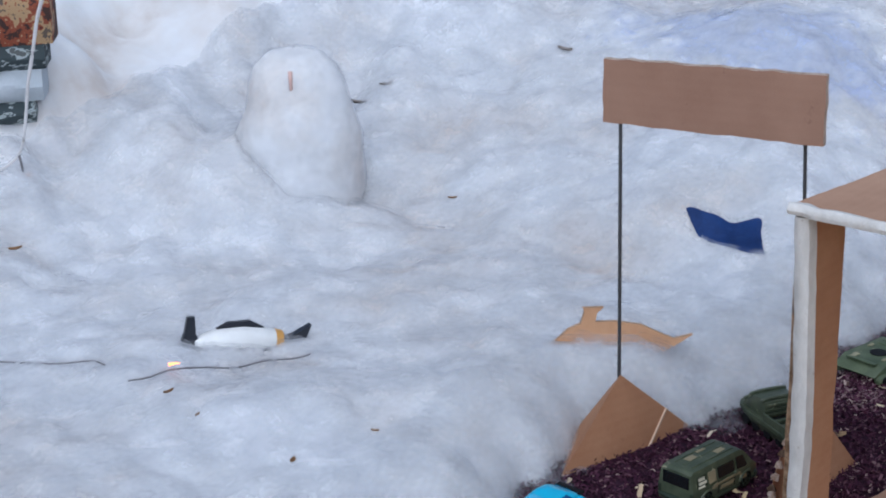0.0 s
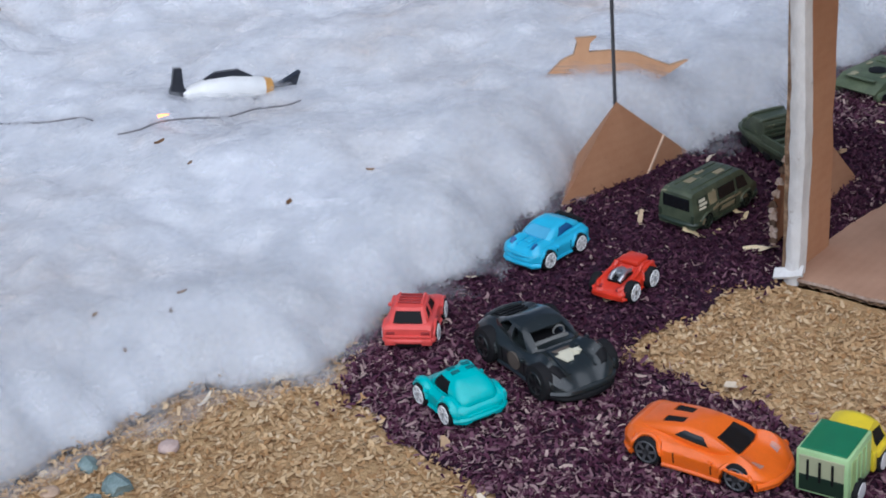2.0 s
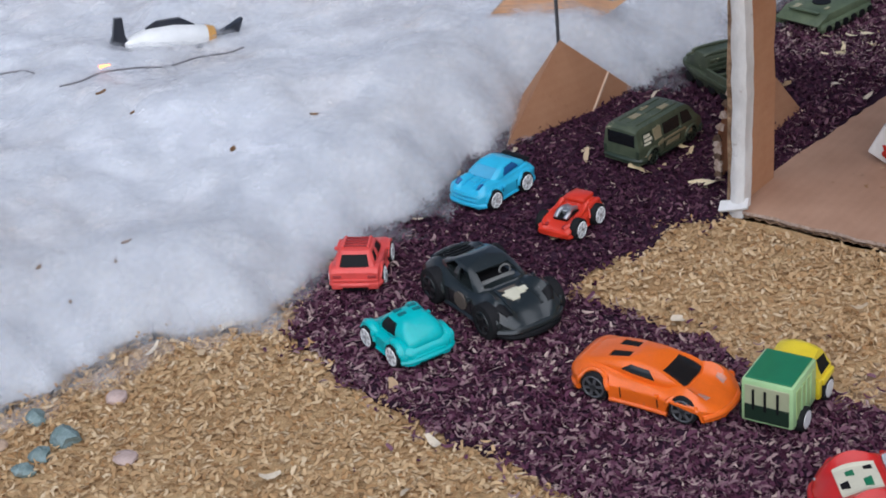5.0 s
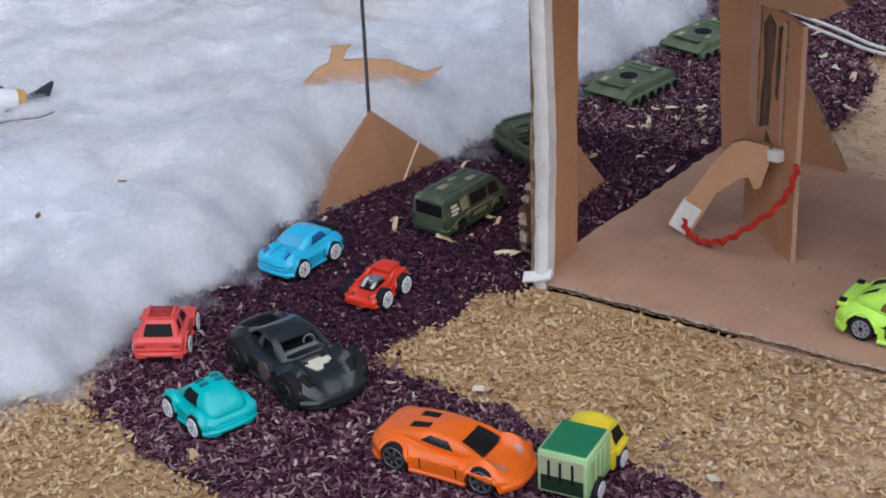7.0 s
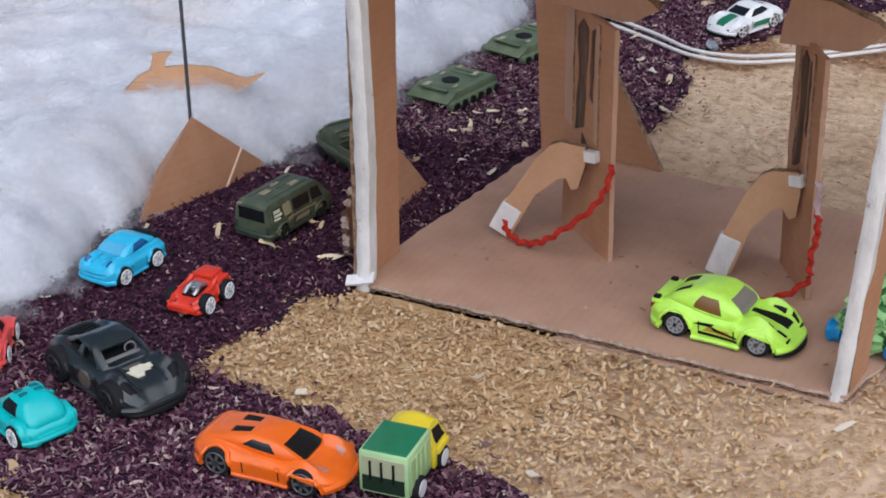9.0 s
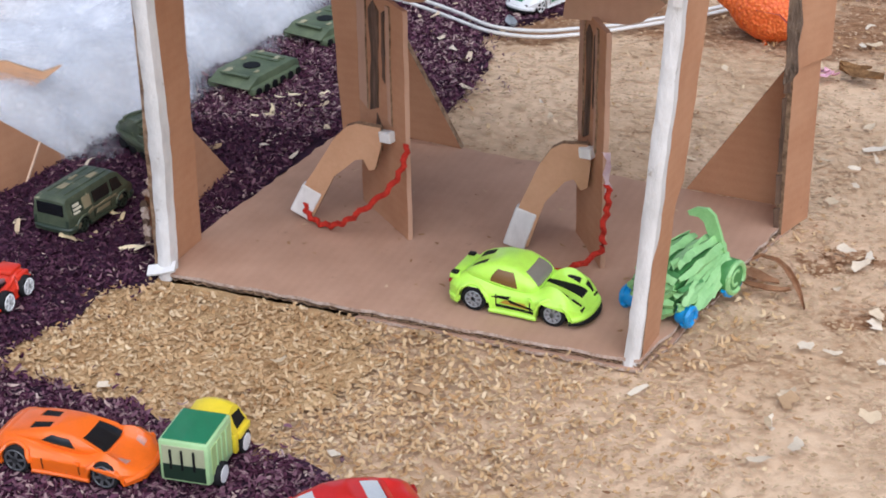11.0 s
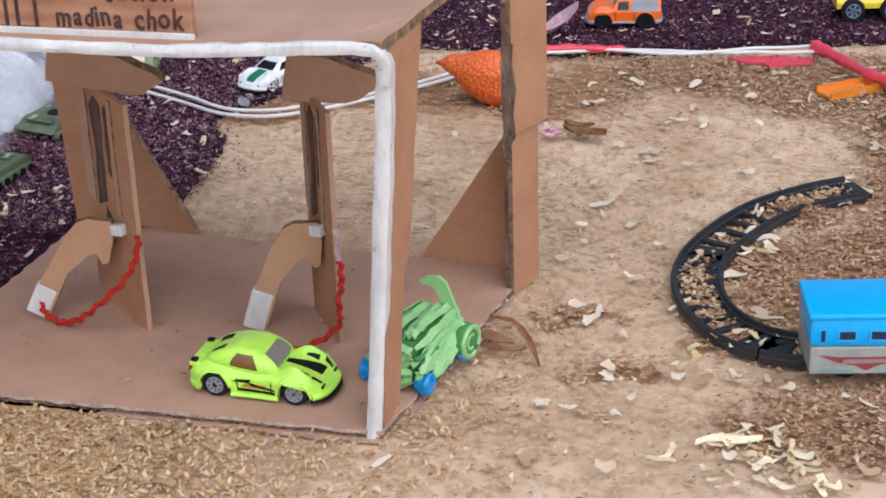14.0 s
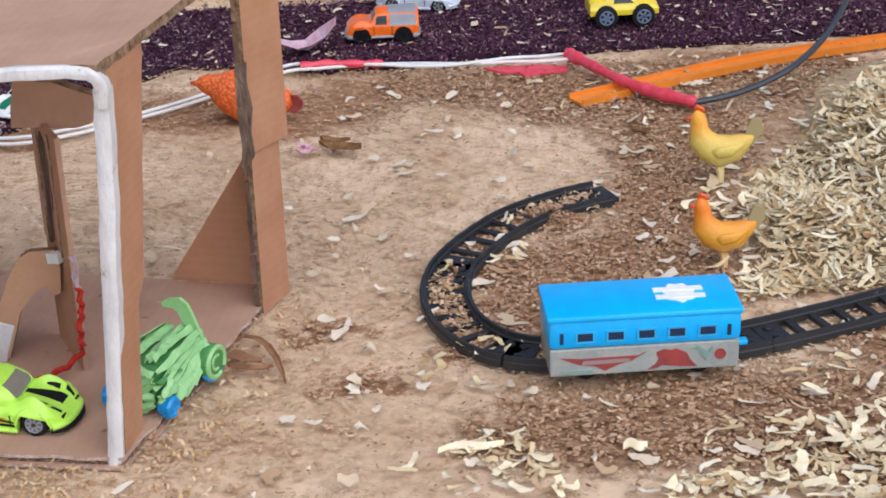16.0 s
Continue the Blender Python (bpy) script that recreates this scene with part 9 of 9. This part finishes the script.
def light_string():
    t = thing("light_string", pose(0, 0, 0), "thin white fairy-light wire lying in the cotton", "fairy lights")
    WIRE = paint("dusty white wire", (0.62, 0.6, 0.6), 0.6)
    GREYW = paint("dark grey wire", (0.2, 0.19, 0.2), 0.6)
    runs = (([(-0.63, -0.125), (-0.606, -0.102), (-0.574, -0.094), (-0.563, -0.08), (-0.549, -0.083)], GREYW, 0.0005, 0.0034), ([(-0.52, -0.092), (-0.516, -0.082), (-0.5165, -0.068), (-0.512, -0.05), (-0.505, -0.035), (-0.5, -0.019), (-0.494, -0.004), (-0.49, 0.0035)], GREYW, 0.0005, 0.0034),
            )
    for pts, mt, r, dz in runs:
        bm = bmesh.new()
        tube(bm, [over(x, y, dz) for x, y in pts], r, 6)
        part("wire", bm, mt, t, smooth=True)
    bm = bmesh.new()
    hang = [(-0.748, 0.06, 0.205), (-0.7516, 0.0549, 0.183), (-0.7546, 0.051, 0.1662), (-0.7579, 0.0465, 0.1458), (-0.7605, 0.043, 0.1251), (-0.762, 0.0409, 0.1076), (-0.7644, 0.0376, 0.0901), (-0.7661, 0.0353, 0.0813), (-0.7702, 0.0296, 0.0758), (-0.7753, 0.0223, 0.0719), (-0.79, 0.002, 0.066)]
    tube(bm, [(x + 0.0008 * math.sin(i * 2.4), y, z) for i, (x, y, z) in enumerate(hang)], lambda f: 0.0013 - 0.0005 * f, 6)
    part("hanging_wire", bm, WIRE, t, "dusty white hanging wire", smooth=True)
    bm = bmesh.new()
    tube(bm, [(-0.7661, 0.0353, 0.0813), (-0.7656, 0.0359, 0.0758), (-0.7653, 0.0364, 0.07)], 0.0009, 6)
    part("wire", bm, GREYW, t, smooth=True)
    bulb = paint("amber bulb", (0.8, 0.3, 0.1), 0.2)
    glow = bpy.data.materials.new("lit amber bulb")
    glow.use_nodes = True
    gp = glow.node_tree.nodes["Principled BSDF"]
    gp.inputs["Base Color"].default_value = (0.8, 0.3, 0.1, 1)
    gp.inputs["Emission Color"].default_value = (1.0, 0.22, 0.06, 1)
    gp.inputs["Emission Strength"].default_value = 5.0
    for x, y, dz in ((-0.517, -0.0685, 0.006), (-0.7653, 0.0364, None)):
        bm = bmesh.new()
        c = over(x, y, dz) if dz else Vector((x, y, 0.068))
        tube(bm, [c, c + Vector((0.002, 0.0025, 0.0003)), c + Vector((0.003, 0.0045, 0.0))], lambda f: 0.0009 * (1 - 0.75 * f), 8)
        part("bulb", bm, glow if x > -0.6 else bulb, t, "small amber bulb", smooth=True)


light_string()


def cloths():
    blue = surface("blue nylon cloth", (0.01, 0.025, 0.09), (0.02, 0.055, 0.19), 60, 700, 0.6, bump=0.4)
    bm = bmesh.new()
    n = 24
    g = []
    A, B, C, D = [Vector(p) for p in BARE]
    for j in range(n + 1):
        row = []
        for i in range(n + 1):
            u, v = i / n * 1.16 - 0.08, j / n * 1.3 - 0.15
            p = (A * (1 - u) + B * u) * (1 - v) + (D * (1 - u) + C * u) * v
            edge = max(abs(2 * u - 1), abs(2 * v - 1))
            z = cotton_height(p.x, p.y) + 0.0014 - 0.0045 * max(0.0, edge - 0.8) / 0.25 + 0.0022 * noise.noise(Vector((p.x * 75, p.y * 75, 5)))
            row.append(bm.verts.new((p.x, p.y, z)))
        g.append(row)
    for j in range(n):
        for i in range(n):
            bm.faces.new((g[j][i], g[j + 1][i], g[j + 1][i + 1], g[j][i + 1]))
    bmesh.ops.recalc_face_normals(bm, faces=bm.faces[:])
    single("blue_cloth", bm, blue, "dark blue cloth lying bare in the cotton", "cloth", smooth=True)
    # printed cloth hanging behind the cotton
    m, nd, l = graph("printed brown cloth")
    p = nd["Principled BSDF"]
    co = nd.new("ShaderNodeTexCoord").outputs["Object"]
    t = noise_tex(nd, l, co, 55, 5, 0.65)
    r = ramp(nd, [(0.4, (0.05, 0.025, 0.02)), (0.47, (0.24, 0.06, 0.03)), (0.53, (0.4, 0.26, 0.14)), (0.6, (0.12, 0.09, 0.07))])
    r.color_ramp.interpolation = 'CONSTANT'
    l.new(t.outputs["Fac"], r.inputs["Fac"])
    l.new(r.outputs["Color"], p.inputs["Base Color"])
    p.inputs["Roughness"].default_value = 0.9
    m2, nd, l = graph("grey leaf-print cloth")
    p = nd["Principled BSDF"]
    co = nd.new("ShaderNodeTexCoord").outputs["Object"]
    t = noise_tex(nd, l, co, 70, 4, 0.6, (1, 1, 2.5))
    r = ramp(nd, [(0.42, (0.04, 0.055, 0.06)), (0.5, (0.3, 0.34, 0.34)), (0.56, (0.09, 0.1, 0.1))])
    r.color_ramp.interpolation = 'CONSTANT'
    l.new(t.outputs["Fac"], r.inputs["Fac"])
    l.new(r.outputs["Color"], p.inputs["Base Color"])
    p.inputs["Roughness"].default_value = 0.9
    pale = surface("pale blue-grey cloth", (0.4, 0.44, 0.47), (0.5, 0.54, 0.58), 40, 500, 0.9)
    for name, mt, lab, a, b, z0, z1 in (("folded_cloth", m2, "folded grey leaf-print cloth beside the cotton", (-0.8217, 0.0467), (-0.8003, 0.0761), 0.0878, 0.1025), ("folded_cloth", pale, "pale blue-grey folded cloth beside the cotton", (-0.8206, 0.0482), (-0.7968, 0.0808), 0.1024, 0.1229), ("folded_cloth", m2, "grey leaf-print cloth on the pale fold", (-0.8195, 0.0497), (-0.7950, 0.0833), 0.1228, 0.1387), ("hanging_cloth", m, "brown and red leaf-print cloth hung behind the cotton", (-0.8175, 0.0525), (-0.7915, 0.0880), 0.1386, 0.1892)):
        bm = bmesh.new()
        rows = []
        n = 24
        for j in range(9):
            row = []
            for i in range(n + 1):
                f = i / n
                x, y = a[0] + (b[0] - a[0]) * f, a[1] + (b[1] - a[1]) * f
                bulge = 0.006 * math.sin(j / 8 * math.pi) + 0.004 * noise.noise(Vector((x * 40, y * 40, j * 0.4)))
                row.append(bm.verts.new((x + bulge * 0.8, y - bulge * 0.6, z0 + (z1 - z0) * j / 8)))
            rows.append(row)
        for r0, r1 in zip(rows, rows[1:]):
            for i in range(n):
                bm.faces.new((r0[i], r0[i + 1], r1[i + 1], r1[i]))
        ext = bmesh.ops.extrude_face_region(bm, geom=bm.faces[:])
        for v in ext["geom"]:
            if isinstance(v, bmesh.types.BMVert):
                v.co += Vector((-0.02, 0.02, 0))
        bmesh.ops.recalc_face_normals(bm, faces=bm.faces[:])
        single(name, bm, mt, lab, "cloth", smooth=True)


cloths()


def litter():
    """Dry leaf bits on cotton and sand, dark bits for cotton crevices, petals, pebbles."""
    brown = surface("dry leaf", (0.1, 0.05, 0.02), (0.3, 0.16, 0.07), 200, 900, 0.9)
    pink = surface("pink petal", (0.6, 0.28, 0.36), (0.75, 0.5, 0.55), 200, 900, 0.7)
    ashy = surface("grey twig and crevice tone", (0.12, 0.1, 0.09), (0.34, 0.29, 0.26), 200, 900, 0.95)
    rnd = random.Random(4)

    def leaf(name, c, size, mt, lab, cat, group, seed, curl=0.4):
        bm = bmesh.new()
        n = 5
        yaw = rnd.uniform(0, 360)
        rows = []
        for i in range(n + 1):
            u = i / n * 2 - 1
            w = 0.42 * math.sqrt(max(0.02, 1 - u * u)) * rnd.uniform(0.7, 1.1)
            rows.append([bm.verts.new((u * size, v * w * size * 2, size * (curl * (u * u) * 0.5 + 0.35 * abs(v) + rnd.uniform(0, 0.1)))) for v in (-0.5, 0, 0.5)])
        for a, b in zip(rows, rows[1:]):
            for k in range(2):
                bm.faces.new((a[k], a[k + 1], b[k + 1], b[k]))
        ext = bmesh.ops.extrude_face_region(bm, geom=bm.faces[:])
        for v in ext["geom"]:
            if isinstance(v, bmesh.types.BMVert):
                v.co.z += 0.0004
        bmesh.ops.recalc_face_normals(bm, faces=bm.faces[:])
        single(name, bm, mt, lab, cat, Matrix.Translation(c) @ pose(0, 0, 0, 0, 0, yaw), group)

    # small bits are debris; the larger grey ones stand for shaded cotton crevices
    for x, y, s in ((-0.4895, -0.093, 0.003), (-0.3959, -0.0509, 0.002), (-0.4638, -0.0983, 0.0018), (-0.3824, -0.1822, 0.0022), (-0.3989, -0.2139, 0.0018), (-0.3798, -0.1914, 0.0018), (-0.4037, -0.0967, 0.0028), (-0.3821, -0.2151, 0.0016), (-0.695, 0.2693, 0.008), (-0.684, 0.283, 0.005), (-0.6152, 0.3965, 0.007), (-0.8124, 0.2845, 0.006), (-0.702, -0.0202, 0.004), (-0.578, 0.225, 0.003)):
        leaf("leaf_bit", over(x, y, 0.0042 if s < 0.005 else 0.0005), s, brown if s < 0.005 else ashy, "dry leaf bit on the cotton; big ones darken crevices", "leaf bit", "leaf bits", 1)
    for x, y, s in ((0.033, 0.333, 0.013), (0.028, 0.345, 0.009), (0.2, 0.37, 0.006)):
        leaf("dry_leaf", Vector((x, y, 0.0008)), s, brown, "curled dry brown leaf on the sand", "leaf", "dry leaves", 2)
    # a long leaf curled over itself beside the station
    rust = surface("rust brown dry leaf", (0.36, 0.17, 0.08), (0.56, 0.33, 0.185), 160, 900, 0.85, bump=0.4)
    for pts, wd in (([(0.0235, 0.098, 0.0012), (0.029, 0.1035, 0.0026), (0.036, 0.1, 0.0034), (0.042, 0.093, 0.0036), (0.0475, 0.084, 0.0028), (0.052, 0.074, 0.002), (0.0555, 0.065, 0.001)], 0.0017), ([(0.027, 0.08, 0.001), (0.032, 0.0765, 0.002), (0.038, 0.0745, 0.0026), (0.043, 0.076, 0.002), (0.047, 0.08, 0.001)], 0.0026), ([(0.0255, 0.093, 0.001), (0.029, 0.087, 0.0022), (0.035, 0.0835, 0.002), (0.041, 0.0845, 0.001)], 0.004)):
        bm = bmesh.new()
        rows = []
        for i, p in enumerate(pts):
            q = Vector(pts[min(i + 1, len(pts) - 1)]) - Vector(pts[max(i - 1, 0)])
            w = Vector((-q.y, q.x, 0)).normalized() * wd * math.sin(math.pi * (i + 0.5) / len(pts)) * rnd.uniform(0.85, 1.15)
            rows.append([bm.verts.new(Vector(p) + w * v + Vector((0, 0, 0.0016 * abs(v)))) for v in (-1, -0.4, 0.4, 1)])
        for a, b in zip(rows, rows[1:]):
            for k in range(3):
                bm.faces.new((a[k], a[k + 1], b[k + 1], b[k]))
        bmesh.ops.solidify(bm, geom=bm.faces[:], thickness=0.0004)
        single("dry_leaf", bm, rust, "long rust brown leaf curled beside the cardboard floor", "leaf", None, "dry leaves", smooth=True)
    for k, (x, y) in enumerate(((0.014, 0.327), (0.0175, 0.331), (0.012, 0.333))):
        leaf("petal", Vector((x, y, 0.0015)), 0.0055, pink, "crumpled pink petal on the sand", "petal", "petals", 3, 0.9)
    film = surface("dusty pink plastic film", (0.45, 0.24, 0.29), (0.7, 0.54, 0.57), 60, 400, 0.25)
    leaf("plastic_scrap", Vector((-0.02, 0.495, 0.004)), 0.024, film, "crumpled pink plastic film by the road", "plastic scrap", "", 4, 1.2)
    leaf("plastic_scrap", Vector((-0.172, 0.345, 0.003)), 0.0085, surface("dull grey plastic film", (0.2, 0.22, 0.23), (0.36, 0.38, 0.39), 90, 500, 0.35), "dull grey plastic scrap on the road's edge", "plastic scrap", "", 5, 0.5)
    stone = surface("blue-green gravel stone", (0.09, 0.14, 0.135), (0.3, 0.38, 0.37), 170, 900, 0.8, bump=0.5, height=0.001)
    tan = surface("tan pebble", (0.42, 0.29, 0.2), (0.56, 0.4, 0.29), 120, 900, 0.8)
    rosy = surface("dusty grey-pink pebble", (0.4, 0.29, 0.25), (0.56, 0.43, 0.38), 120, 900, 0.85)
    for x, y, r, flat, mt, lab in ((-0.3549, -0.2618, 0.0042, 0.7, stone, "small blue-green gravel stone on the sawdust"), (-0.3351, -0.2649, 0.0062, 0.8, stone, "larger blue-green gravel stone on the sawdust"), (-0.3349, -0.2773, 0.0048, 0.7, stone, "dark blue-green gravel stone on the sawdust"), (-0.3323, -0.287, 0.0042, 0.7, stone, "small blue-green gravel stone on the sawdust"),
                                   (-0.3529, -0.2816, 0.0044, 0.4, tan, "flat tan pebble on the sawdust"), (-0.3385, -0.2363, 0.0048, 0.5, rosy, "dusty grey-pink pebble half sunk in sawdust"), (-0.3059, -0.2627, 0.005, 0.4, rosy, "dusty grey-pink pebble half sunk in sawdust")):
        bm = bmesh.new()
        bmesh.ops.create_icosphere(bm, subdivisions=2, radius=r)
        for v in bm.verts:
            v.co *= 0.92 + (0.6 if flat > 0.6 else 0.2) * noise.noise(v.co * 260 + Vector((x, y, 0)) * 90)
            v.co.z *= flat
        single("pebble", bm, mt, lab, "pebble", pose(x, y, 0.002), "pebbles")
    # a flat sheet showing at the border of the sawdust
    bm = bmesh.new()
    slab(bm, [(-0.375, -0.288), (-0.3604, -0.2985), (-0.3476, -0.3002), (-0.335, -0.3031), (-0.322, -0.318), (-0.34, -0.35), (-0.39, -0.35)], -0.001, 0.0035, 0.0006, 3)
    single("card_sheet", bm, surface("smooth tan card", (0.5, 0.32, 0.19), (0.6, 0.41, 0.26), 40, 500, 0.8), "smooth tan card sheet under the sawdust's edge", "card")


litter()
